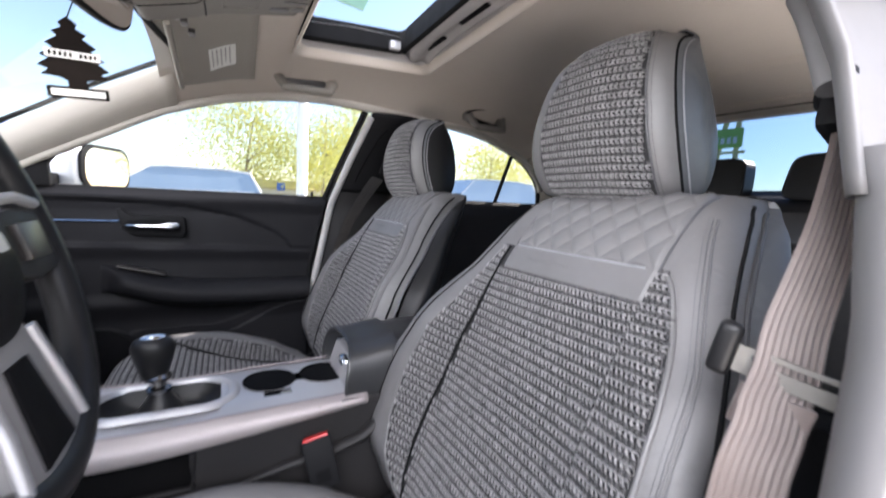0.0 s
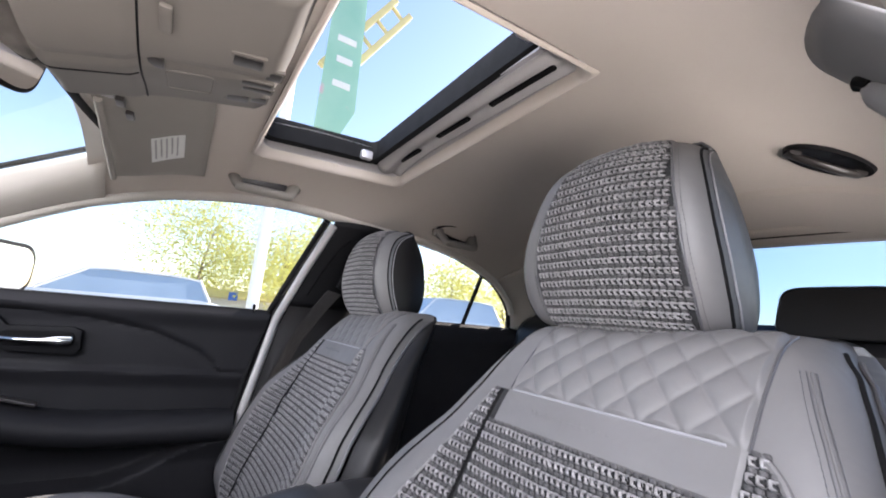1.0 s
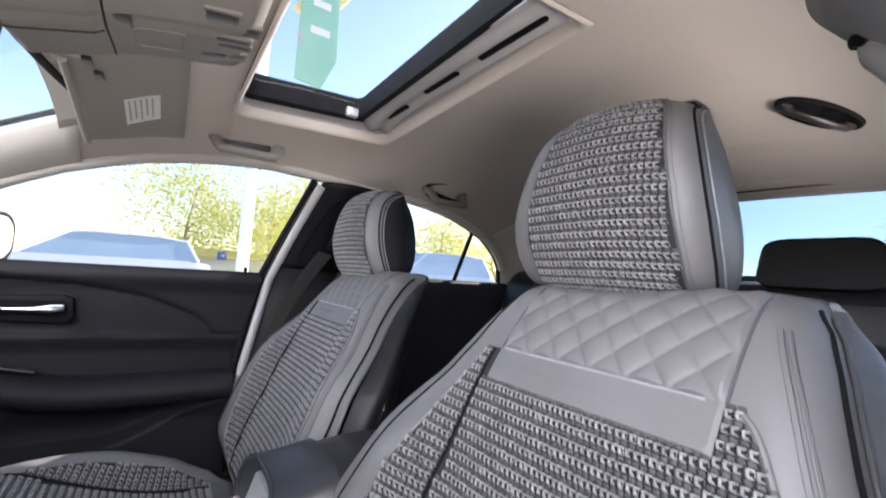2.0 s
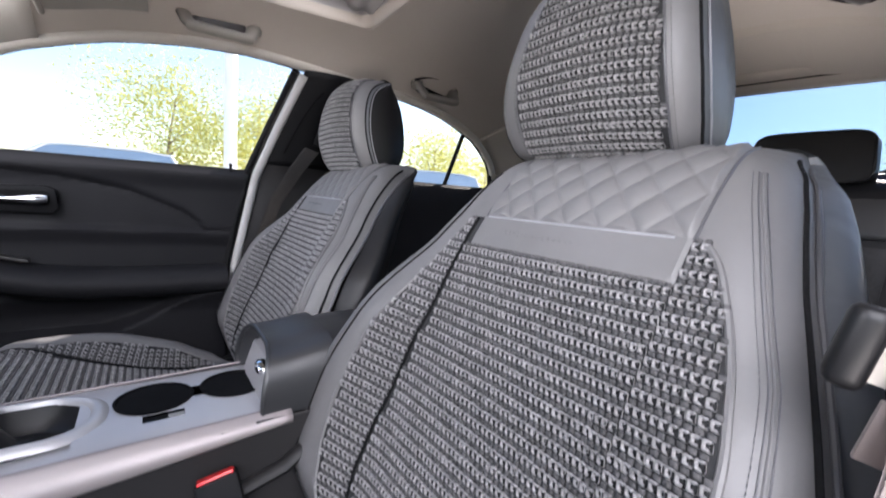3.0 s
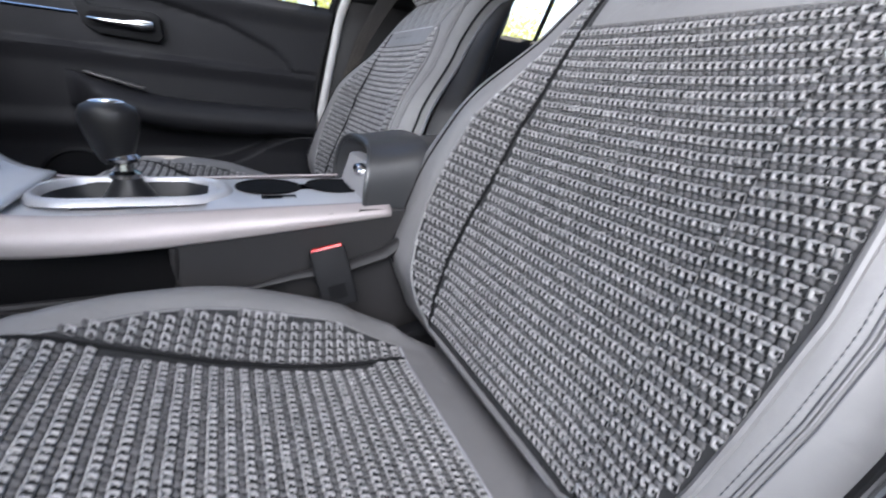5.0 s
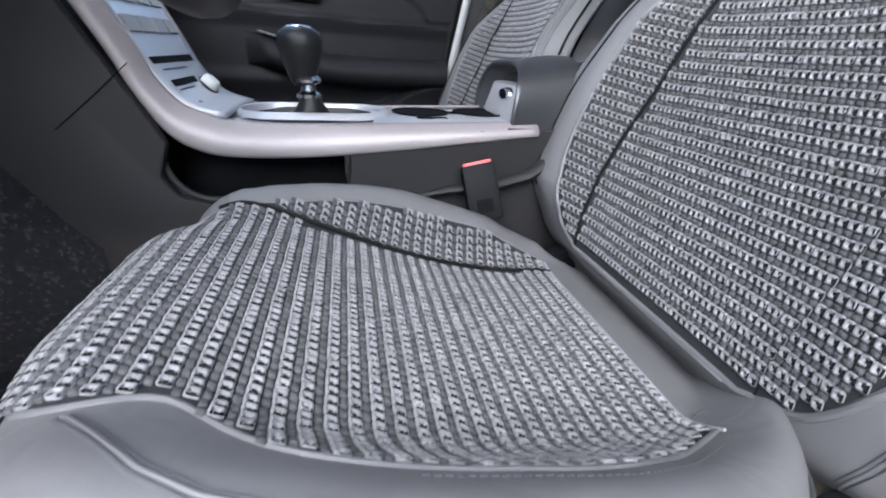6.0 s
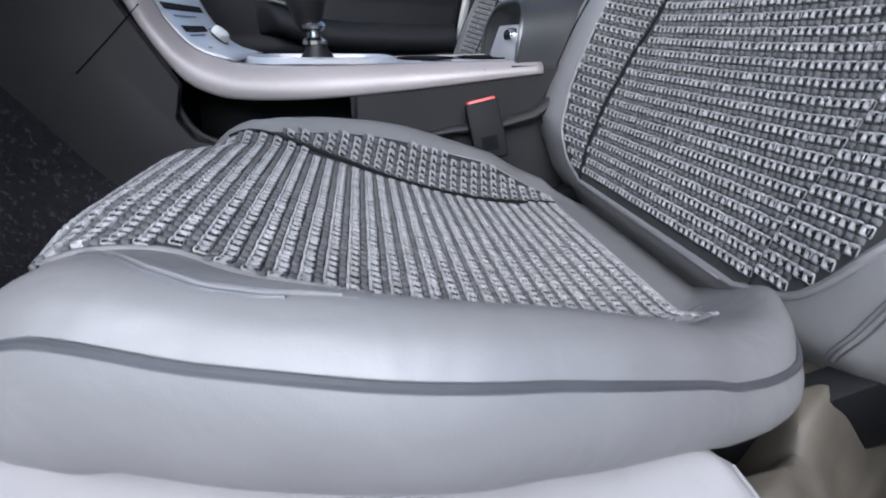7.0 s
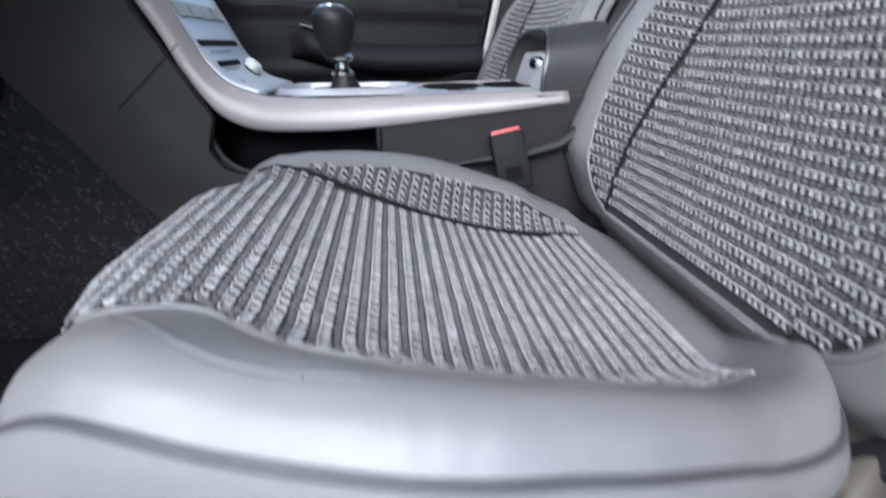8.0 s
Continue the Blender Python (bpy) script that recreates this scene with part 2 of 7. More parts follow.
def together(*meshes):
    verts, faces = [], []
    for v, f in meshes:
        k = len(verts)
        verts += [tuple(p) for p in v]
        faces += [tuple(i + k for i in face) for face in f]
    return verts, faces


def box(center, size, bevel=0.004, turn=None, segments=2, taper=(1, 1)):
    """A rounded block; taper shrinks its upper face."""
    bm = bmesh.new()
    bmesh.ops.create_cube(bm, size=1.0)
    for v in bm.verts:
        k = (taper[0], taper[1]) if v.co.z > 0 else (1, 1)
        v.co = Vector((v.co.x * size[0] * k[0], v.co.y * size[1] * k[1], v.co.z * size[2]))
    if bevel:
        bmesh.ops.bevel(bm, geom=bm.edges[:], offset=min(bevel, 0.45 * min(size)), segments=segments, profile=0.6, affect="EDGES")
    m = Matrix.Translation(center) @ (Euler([radians(a) for a in turn]).to_matrix().to_4x4() if turn else Matrix())
    bmesh.ops.transform(bm, matrix=m, verts=bm.verts)
    bm.verts.index_update()
    out = [tuple(v.co) for v in bm.verts], [tuple(v.index for v in f.verts) for f in bm.faces]
    bm.free()
    return out


def tube(points, radius, sides=10, closed=False, flat=1.0, up=(0, 0, 1)):
    """A round or flattened rod along points; radius may be a list."""
    p = np.array(points, float)
    n = len(p)
    r = np.broadcast_to(np.asarray(radius, float), (n,))
    tan = np.roll(p, -1, 0) - np.roll(p, 1, 0)
    if not closed:
        tan[0], tan[-1] = p[1] - p[0], p[-1] - p[-2]
    tan /= np.linalg.norm(tan, axis=1)[:, None] + 1e-12
    side = np.cross(tan, up)
    bad = np.linalg.norm(side, axis=1) < 1e-3
    side[bad] = np.cross(tan[bad], (1, 0.01, 0))
    side /= np.linalg.norm(side, axis=1)[:, None] + 1e-12
    top = np.cross(side, tan)
    verts = []
    for i in range(n):
        for k in range(sides):
            a = 2 * math.pi * k / sides
            verts.append(tuple(p[i] + r[i] * (math.cos(a) * side[i] + flat * math.sin(a) * top[i])))
    faces = []
    for i in range(n if closed else n - 1):
        for k in range(sides):
            i2, k2 = (i + 1) % n, (k + 1) % sides
            faces.append((i * sides + k, i * sides + k2, i2 * sides + k2, i2 * sides + k))
    if not closed:
        faces += [tuple(range(sides))[::-1], tuple((n - 1) * sides + k for k in range(sides))]
    return verts, faces


def lathe(profile, center, axis="z", sides=24, squash=(1, 1)):
    """A turned shape from (radius, height) pairs."""
    verts, faces = [], []
    for r, h in profile:
        for k in range(sides):
            a = 2 * math.pi * k / sides
            v = Vector((r * math.cos(a) * squash[0], r * math.sin(a) * squash[1], h))
            if axis == "x":
                v = Vector((v.z, v.x, v.y))
            elif axis == "y":
                v = Vector((v.x, v.z, v.y))
            verts.append(tuple(Vector(center) + v))
    for i in range(len(profile) - 1):
        for k in range(sides):
            k2 = (k + 1) % sides
            faces.append((i * sides + k, i * sides + k2, (i + 1) * sides + k2, (i + 1) * sides + k))
    faces += [tuple(range(sides))[::-1], tuple((len(profile) - 1) * sides + k for k in range(sides))]
    return verts, faces


def moved(mesh, m):
    return [tuple(m @ Vector(v)) for v in mesh[0]], mesh[1]


def prism(outline, low, high, axis="z", bevel=0.0):
    """A flat plate from an outline of pairs, between two heights on an axis."""
    n = len(outline)
    order = {"z": lambda a, b, c: (a, b, c), "y": lambda a, b, c: (a, c, b), "x": lambda a, b, c: (c, a, b)}[axis]
    verts = [order(a, b, low) for a, b in outline] + [order(a, b, high) for a, b in outline]
    faces = [tuple(range(n))[::-1], tuple(range(n, 2 * n))] + [(i, (i + 1) % n, n + (i + 1) % n, n + i) for i in range(n)]
    if bevel:
        bm = bmesh.new()
        vs = [bm.verts.new(v) for v in verts]
        for f in faces:
            bm.faces.new([vs[i] for i in f])
        bmesh.ops.recalc_face_normals(bm, faces=bm.faces[:])
        bmesh.ops.bevel(bm, geom=bm.edges[:], offset=bevel, segments=2, profile=0.6, affect="EDGES")
        bm.verts.index_update()
        verts, faces = [tuple(v.co) for v in bm.verts], [tuple(v.index for v in f.verts) for f in bm.faces]
        bm.free()
    return verts, faces


def ring_plate(outer, inner, low, high, axis="z"):
    """A plate with a hole: two outlines with the same number of points."""
    n = len(outer)
    order = {"z": lambda a, b, c: (a, b, c), "y": lambda a, b, c: (a, c, b), "x": lambda a, b, c: (c, a, b)}[axis]
    verts = [order(a, b, h) for line, h in ((outer, low), (inner, low), (outer, high), (inner, high)) for a, b in line]
    faces = []
    for i in range(n):
        j = (i + 1) % n
        faces += [(i, j, n + j, n + i), (2 * n + i, 3 * n + i, 3 * n + j, 2 * n + j), (i, 2 * n + i, 2 * n + j, j), (n + i, n + j, 3 * n + j, 3 * n + i)]
    return verts, faces


def rounded(cx, cy, w, h, r, steps=6):
    """Outline of a rounded rectangle."""
    out = []
    for sx, sy, a0 in ((1, 1, 0), (-1, 1, 90), (-1, -1, 180), (1, -1, 270)):
        for k in range(steps + 1):
            a = radians(a0 + 90 * k / steps)
            out.append((cx + sx * (w / 2 - r) + r * math.cos(a), cy + sy * (h / 2 - r) + r * math.sin(a)))
    return out


def part(name, mesh, mat, parent=None, label="", flat=False, solid=0.0):
    """One mesh object, under its thing if one is given."""
    data = bpy.data.meshes.new(name)
    data.from_pydata(mesh[0], [], mesh[1])
    data.materials.append(mat)
    bm = bmesh.new()
    bm.from_mesh(data)
    if len(bm.verts) < 60000:
        bmesh.ops.recalc_face_normals(bm, faces=bm.faces[:])
    bm.to_mesh(data)
    bm.free()
    if not flat:
        data.shade_smooth()
        data.set_sharp_from_angle(angle=radians(40))
    ob = new(name, data)
    if solid:
        mod = ob.modifiers.new("thickness", "SOLIDIFY")
        mod.thickness, mod.offset = solid, 0
    if parent:
        ob.parent = parent
        ob.matrix_parent_inverse = Matrix.Translation(-parent.location)
    if label:
        tagged(ob, label)
    return ob


def thing(name, label, category, group="", kind="", at=(0, 0, 0)):
    ob = new(name)
    ob.empty_display_size = 0.05
    ob.location = at
    return tagged(ob, label, category, group, kind)


def span(a, b, n):
    return list(np.linspace(a, b, n))

# ---- car seats: leatherette covers with chunky knit panels ----
BACK_FRONT = curve_of([(0.024, 0.375), (0.027, 0.405), (0.031, 0.432), (0.038, 0.465), (0.07, 0.55), (0.11, 0.65), (0.15, 0.745), (0.19, 0.83), (0.219, 0.874),
                       (0.25, 0.912), (0.285, 0.943), (0.32, 0.957), (0.35, 0.957)])
BACK_REAR = curve_of([(0.17, 0.375), (0.172, 0.405), (0.175, 0.445), (0.185, 0.50), (0.215, 0.58), (0.25, 0.67), (0.285, 0.76), (0.32, 0.84), (0.345, 0.885),
                      (0.362, 0.918), (0.372, 0.94), (0.37, 0.953), (0.355, 0.957)])
BACK_WIDE = ([0.40, 0.46, 0.52, 0.60, 0.68, 0.745, 0.80, 0.83, 0.874, 0.912, 0.943, 0.96], [0.20, 0.228, 0.243, 0.25, 0.248, 0.242, 0.232, 0.222, 0.206, 0.188, 0.168, 0.145])
BACK_WIDE_DOOR = ([0.40, 0.46, 0.52, 0.60, 0.68, 0.73, 0.76, 0.79, 0.82, 0.85, 0.88, 0.91, 0.94, 0.96], [0.196, 0.224, 0.240, 0.247, 0.245, 0.238, 0.229, 0.219, 0.209, 0.199, 0.190, 0.181, 0.169, 0.150])
KNIT_WIDE = ([0.455, 0.462, 0.47, 0.48, 0.493, 0.515, 0.53, 0.58, 0.65, 0.70, 0.736, 0.773, 0.789, 0.817, 0.848, 0.862, 0.870], [0.10, 0.135, 0.157, 0.167, 0.177, 0.187, 0.192, 0.197, 0.201, 0.198, 0.194, 0.184, 0.179, 0.168, 0.153, 0.142, 0.129])
BACK_LEN = BACK_FRONT.length
_bz = BACK_FRONT.points[:, 1]
_bs = BACK_FRONT.far * BACK_LEN
_top = int(np.argmax(_bz))


def back_s(z):
    """Length along the backrest's front at a height."""
    return float(np.interp(z, _bz[: _top + 1], _bs[: _top + 1]))


def back_wide(s, y=-1.0):
    """Half width of the backrest at s, a little more on the side of the console."""
    if s > _bs[_top]:
        return 0.150 - 0.3 * (s - _bs[_top])
    z = BACK_FRONT(s / BACK_LEN)[1]
    if y < 0:
        return float(np.interp(z, *BACK_WIDE_DOOR))
    return float(np.interp(z, *BACK_WIDE)) + 0.022 * smooth(0.88, 0.76, z) + 0.034 * smooth(0.73, 0.62, z) * smooth(0.44, 0.54, z)


def back_at(s, y, lift=0.0, deep=None):
    """Point of the backrest: s metres up the front, y across; lift: off the surface; deep: metres behind the front, for the sides."""
    u = s / BACK_LEN
    p, q = BACK_FRONT(u), BACK_REAR(u)
    z = p[1]
    wide = back_wide(s, y)
    r = min(1.0, abs(y) / wide)
    a = 0.88 if y > 0 else 0.70
    edge = (0.035 if y > 0 else 0.05) * (1 - math.sqrt(max(0.0, 1 - max(0.0, (r - a) / (1 - a)) ** 2)))
    bolster = (0.046 * smooth(0.42, 0.82, r) if y > 0 else 0.026 * smooth(0.30, 0.90, r)) * smooth(0.44, 0.52, z) * (1 - smooth(0.70, 0.84, z))
    hollow = 0.006 * (1 - smooth(0.0, 0.6, r)) * smooth(0.5, 0.6, z) * (1 - smooth(0.75, 0.85, z))
    t = BACK_FRONT(min(1, u + 0.01)) - BACK_FRONT(max(0, u - 0.01))
    t /= np.linalg.norm(t)
    n = np.array([-t[1], t[0]])
    gap = max(1e-4, np.linalg.norm(q - p))
    d = (edge if deep is None else deep) + 0.036 * smooth(0.457, 0.405, z)
    base = p + (q - p) * min(1.0, d / gap) if gap > 0.02 else p
    base = base + n * ((bolster - hollow) * (1 if deep is None else max(0, 1 - deep / 0.14)) + lift)
    return np.array([base[0], y, base[1]])


def frame_of(fn, a, b, e=0.002):
    """Place, the two directions and the normal of a surface fn(a, b)."""
    p = fn(a, b)
    da, db = fn(a + e, b) - fn(a - e, b), fn(a, b + e) - fn(a, b - e)
    frame_of.stretch = (min(1.6, float(np.linalg.norm(da)) / (2 * e)), min(1.6, float(np.linalg.norm(db)) / (2 * e)))
    da, db = da / (np.linalg.norm(da) + 1e-12), db / (np.linalg.norm(db) + 1e-12)
    n = np.cross(da, db)
    return p, da, db, n / (np.linalg.norm(n) + 1e-12)


def knit(fn, spots, flip=1.0, rib=0.0124, gauge=0.0069, ground=False):
    """Ribs of open loops on the spots (a, b) of a surface, a across the ribs; ground: the low, dark yarn between the ribs instead."""
    verts, faces = [], []
    rng = random.Random(7)
    ring = [(math.copysign(abs(math.cos(t)) ** 0.4, math.cos(t)), math.copysign(abs(math.sin(t)) ** 0.4, math.sin(t))) for t in [math.pi * (k + 0.5) / 4 for k in range(8)]]
    if ground:
        half_a, half_b, levels, lean = 0.18 * rib, 0.40 * gauge, ((1.0, 1.0, -0.0004), (0.92, 0.9, 0.0013), (0.6, 0.55, 0.0018)), 0.25
    else:
        half_a, half_b, lean = 0.30 * rib, 0.48 * gauge, 0.22
        levels = ((1.0, 1.0, -0.0004), (1.0, 1.0, 0.0012), (0.92, 0.90, 0.0022), (0.74, 0.72, 0.0025), (0.44, 0.38, 0.0017), (0.38, 0.32, 0.0004))
    for a, b in spots:
        p, da, db, n = frame_of(fn, a, b)
        n = n * flip
        da, db = da * frame_of.stretch[0], db * frame_of.stretch[1]
        o = p + da * (0.49 * rib if ground else 0.0) + da * rng.uniform(-0.0003, 0.0003) + db * rng.uniform(-0.0003, 0.0003)
        k, grow = len(verts), rng.uniform(0.85, 1.15)
        for ka, kb, up in levels:
            for cx, cy in ring:
                along = half_a * ka * cy
                verts.append(tuple(o + da * along + db * (half_b * kb * cx + lean * along) + n * (up * grow)))
        for e in range(len(levels) - 1):
            for i in range(8):
                if not ground and e > 0 and i in (3, 4) and rng.random() < 0.92:
                    continue
                j = (i + 1) % 8
                faces.append((k + e * 8 + i, k + e * 8 + j, k + (e + 1) * 8 + j, k + (e + 1) * 8 + i))
        if ground:
            faces.append(tuple(range(k + 16, k + 24)))
    return verts, faces


def knit_part(name, fn, spots, flip, rib, gauge, parent, label):
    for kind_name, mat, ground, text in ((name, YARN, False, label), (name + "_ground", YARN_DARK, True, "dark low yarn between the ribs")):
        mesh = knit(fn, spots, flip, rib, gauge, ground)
        data = bpy.data.meshes.new(kind_name)
        data.from_pydata(mesh[0], [], mesh[1])
        data.materials.append(mat)
        data.shade_smooth()
        ob = new(kind_name, data)
        ob.parent = parent
        tagged(ob, text, kind="stuff")


def dashes(path, length=0.0042, gap=0.0022, r=0.0007):
    """A row of sewn stitches along a path."""
    c = curve_of(path)
    out = []
    s = 0.0
    while s + length < c.length:
        ends = c(np.array([s, s + length / 2, s + length]) / c.length)
        out.append(tube(ends, [0.0004, r, 0.0004], 5))
        s += length + gap
    return together(*out)


def seat_backrest(seat):
    ss, rs = span(0.0, BACK_LEN, 74), np.sign(np.linspace(-1, 1, 61)) * np.abs(np.linspace(-1, 1, 61)) ** 0.8

    shell = part("backrest", grid(lambda s, r: back_at(s, r * back_wide(s, r)), ss, list(rs)), LEATHER, seat, "grey leatherette backrest cover")
    IN_EDGE = ([0.455, 0.458, 0.469, 0.50, 0.545, 0.58, 0.613, 0.647, 0.693, 0.745, 0.79, 0.819, 0.85, 0.868], [0.125, 0.142, 0.172, 0.192, 0.210, 0.216, 0.219, 0.216, 0.203, 0.188, 0.179, 0.171, 0.158, 0.148])
    FOLD = ([0.455, 0.50, 0.545, 0.60, 0.66, 0.745, 0.868], [0.138, 0.150, 0.158, 0.157, 0.149, 0.138, 0.136])

    def knit_in_wide(s):
        return float(np.mean(np.interp(BACK_FRONT(s / BACK_LEN)[1] + np.array([-0.008, -0.004, 0, 0.004, 0.008]), *IN_EDGE)))

    def fold_y(s, side):
        return float(np.interp(BACK_FRONT(s / BACK_LEN)[1], *FOLD)) if side > 0 else 0.1285

    # side and rear
    for side in (-1, 1):
        def flank(s, d, side=side):
            p, q = BACK_FRONT(s / BACK_LEN), BACK_REAR(s / BACK_LEN)
            gap = np.linalg.norm(q - p)
            far = 0.05 + (max(gap, 0.052) - 0.05) * d
            bulge = 0.026 * math.sin(math.pi * min(1, d * 1.05)) * smooth(0.0, 0.12, gap)
            return back_at(s, side * back_wide(s, side), 0, far) + np.array([0, side * bulge, 0])
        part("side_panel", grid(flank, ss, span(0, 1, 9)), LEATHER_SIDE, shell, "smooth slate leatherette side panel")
        run = [back_at(s, side * (back_wide(s, side) + 0.002)) for s in span(0.03, BACK_LEN * 0.94, 90)]
        part("piping", tube(run, 0.0026, 8), PIPING, shell, "sewn piping along the bolster edge")
        run = [back_at(s, side * (back_wide(s, side) - 0.0035), 0.0002) for s in span(0.03, BACK_LEN * 0.94, 90)]
        part("groove", tube(run, 0.0024, 6), YARN_BLACK, shell, "dark fold beside the piping")
        span_s = span(back_s(0.445 if side < 0 else 0.50), back_s(0.93), 70)
        seam_y = lambda s: float(np.interp(BACK_FRONT(s / BACK_LEN)[1], [0.44, 0.47, 0.50, 0.60, 0.65, 0.70, 0.73, 0.757, 0.785, 0.816, 0.85, 0.885, 0.935], [0.184, 0.195, 0.203, 0.215, 0.217, 0.214, 0.211, 0.206, 0.199, 0.187, 0.175, 0.162, 0.142])) if side < 0 else 0.35 * knit_in_wide(s) + 0.65 * 0.93 * back_wide(s, 1)  # noqa: E731
        lines = [[back_at(s, side * (seam_y(s) + more), 0.0006) for s in span_s] for more in ((0, 0.0055) if side < 0 else (0,))]
        part("seam", together(*[tube(line, 0.0006 if side < 0 else 0.0014, 6) for line in lines]), PIPING if side < 0 else YARN_BLACK, shell, "dark sewn seam")
        if side < 0:
            ridge = [back_at(s, side * (seam_y(s) + 0.0028), 0.0001) for s in span_s]
            part("seam", tube(ridge, 0.0014, 8), LEATHER, shell, "raised strip between the seams")
            part("stitching", dashes([back_at(s, side * (seam_y(s) - 0.004), 0.0005) for s in span(back_s(0.50), back_s(0.93), 30)], 0.003, 0.002, 0.0005), PIPING, shell, "row of grey stitches")
    def rear(s, r):
        q = BACK_REAR(s / BACK_LEN)
        return np.array([q[0] + 0.004 * (1 - r * r), r * back_wide(s, r), q[1]])
    part("rear_panel", grid(rear, ss, span(-1, 1, 9)), LEATHER_DARK, shell, "black leatherette rear panel")
    # knit
    def knit_wide(s):
        return float(np.mean(np.interp(BACK_FRONT(s / BACK_LEN)[1] + np.array([-0.006, 0, 0.006]), *KNIT_WIDE)))

    s0, s1, s2 = back_s(0.457), back_s(0.832), back_s(0.867)
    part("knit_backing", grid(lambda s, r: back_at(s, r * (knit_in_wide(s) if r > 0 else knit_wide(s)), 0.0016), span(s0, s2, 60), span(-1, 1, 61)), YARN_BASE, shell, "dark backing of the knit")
    surf = lambda s, y: back_at(s, y, 0.0018)  # noqa: E731
    main, strips = [], {-1: [], 1: []}
    s, row = s1 - 0.006 - 0.0124 * math.floor((s1 - 0.006 - s0 - 0.006) / 0.0124), 0
    while s < s2 - 0.004:
        for j in range(-18, 26):
            y = j * 0.0068
            limit = fold_y(s, 1) - 0.005 if y > 0 else min(0.124, knit_wide(s) - 0.004)
            if abs(y) < limit and s < s1 - 0.003:
                main.append((s, y))
        for side in (-1, 1):
            half = knit_in_wide(s) - 0.004 if side > 0 else knit_wide(s) - 0.004
            y = fold_y(s, side) + (0.005 if side > 0 else 0.0015)
            while y < half:
                strips[side].append((s + (0.0052 if side < 0 else 0.002), side * y))
                y += 0.0068
        s += 0.0124
        row += 1
    knit_part("knit_panel", surf, main, 1, 0.0124, 0.0069, shell, "chunky grey knit with raised ribs")
    for side in (-1, 1):
        knit_part("knit_strip", surf, strips[side], 1, 0.0124, 0.0069, shell, "narrow chunky grey knit strip")
        groove = [back_at(s, side * fold_y(s, side), 0.0018) for s in span(s0 + 0.004, s2 - 0.002, 50)]
        part("knit_seam", tube(groove, 0.0022 if side > 0 else 0.0008, 6), YARN_BLACK, shell, "dark sewn fold between the knit panels")
    edge = [back_at(s, knit_in_wide(s), 0.0006) for s in span(s2, s0, 120)] + [back_at(s, -knit_wide(s), 0.0006) for s in span(s0, s2, 120)]
    part("knit_border", tube(edge, 0.0032, 8), LEATHER, shell, "turned leatherette edge round the knit")
    hem = [back_at(s0 - 0.0015, y, 0.0032) for y in span(0.118, -0.105, 40)]
    part("piping", tube(hem, 0.0012, 6), PIPING_PALE, shell, "thin pale edge under the knit")
    part("seam", tube([back_at(s, -0.118, 0.0004) for s in span(0.012, s0 - 0.004, 8)], 0.0009, 6), PIPING_PALE, shell, "short pale seam under the knit")
    # embossed band under the quilting
    def band(s, y):
        k = smooth(s1 - 0.001, s1 + 0.003, s) * smooth(0.1265, 0.123, abs(y))
        return back_at(s, y, 0.0008 + 0.0036 * k)
    part("label_band", grid(band, span(s1 - 0.001, s2 + 0.001, 14), span(-0.1265, 0.1265, 60)), LEATHER, shell, "smooth leatherette band with faint embossing")
    rng = random.Random(3)
    bars, y = [], 0.075
    while y > -0.02:
        w = rng.uniform(0.003, 0.0065)
        hgt = rng.uniform(0.0035, 0.007)
        p, da, db, n = frame_of(lambda a, b: back_at(a, b, 0.0046), back_s(0.851), y - w / 2)
        bars.append(tube([p - da * hgt / 2 - db * 0.001, p + da * hgt / 2 + db * 0.001], 0.00035, 5))
        bars.append(tube([p - db * w / 2, p + db * w / 2], 0.00035, 5))
        y -= w + 0.0022
    tagged(part("embossing", together(*bars), LEATHER, shell, "unreadable embossed marks"), kind="stuff")
    # quilting
    s3 = back_s(0.9565)

    def quilt(s, y):
        a, b = y / 0.040, (s - s2) / 0.050
        d1, d2 = (a + b) % 1.0, (a - b) % 1.0
        puff = (math.sin(math.pi * d1) * math.sin(math.pi * d2)) ** 0.42
        edge = smooth(0.0, 0.006, s - s2) * smooth(0.0, 0.004, 0.124 - abs(y)) * smooth(0, 0.01, s3 - s)
        return back_at(s, y, 0.0006 + edge * (0.0012 + 0.0042 * puff))
    part("quilted_panel", grid(quilt, span(s2, s3, 76), span(-0.124, 0.124, 181)), LEATHER, shell, "diamond-quilted leatherette panel")
    lip = [back_at(s2, y, 0.004) for y in span(-0.112, 0.116, 30)]
    part("piping", tube(lip, 0.0016, 6), PIPING_PALE, shell, "pale piping under the quilting")
    for side in (-1, 1):
        run = [back_at(s, side * 0.1258, 0.0004) for s in span(s2, s3, 24)]
        part("seam", tube(run, 0.0013, 6), PIPING, shell, "seam beside the quilting")
    return shell


HR_FRONT = curve_of([(0.302, 0.949), (0.284, 0.955), (0.268, 0.975), (0.254, 1.010), (0.246, 1.052), (0.248, 1.098), (0.259, 1.138), (0.280, 1.165), (0.312, 1.180), (0.345, 1.182)])
HR_REAR = curve_of([(0.355, 0.951), (0.378, 0.957), (0.392, 0.977), (0.400, 1.010), (0.402, 1.052), (0.399, 1.098), (0.392, 1.138), (0.380, 1.165), (0.365, 1.178), (0.35, 1.182)])
HR_U = [0.0, 0.10, 0.18, 0.26, 0.34, 0.42, 0.50, 0.58, 0.66, 0.74, 0.82, 0.90, 1.0]
HR_IN = [0.122, 0.134, 0.140, 0.141, 0.138, 0.132, 0.124, 0.116, 0.108, 0.100, 0.092, 0.084, 0.074]
HR_OUT = [0.100, 0.111, 0.114, 0.114, 0.113, 0.110, 0.106, 0.101, 0.095, 0.087, 0.079, 0.072, 0.064]
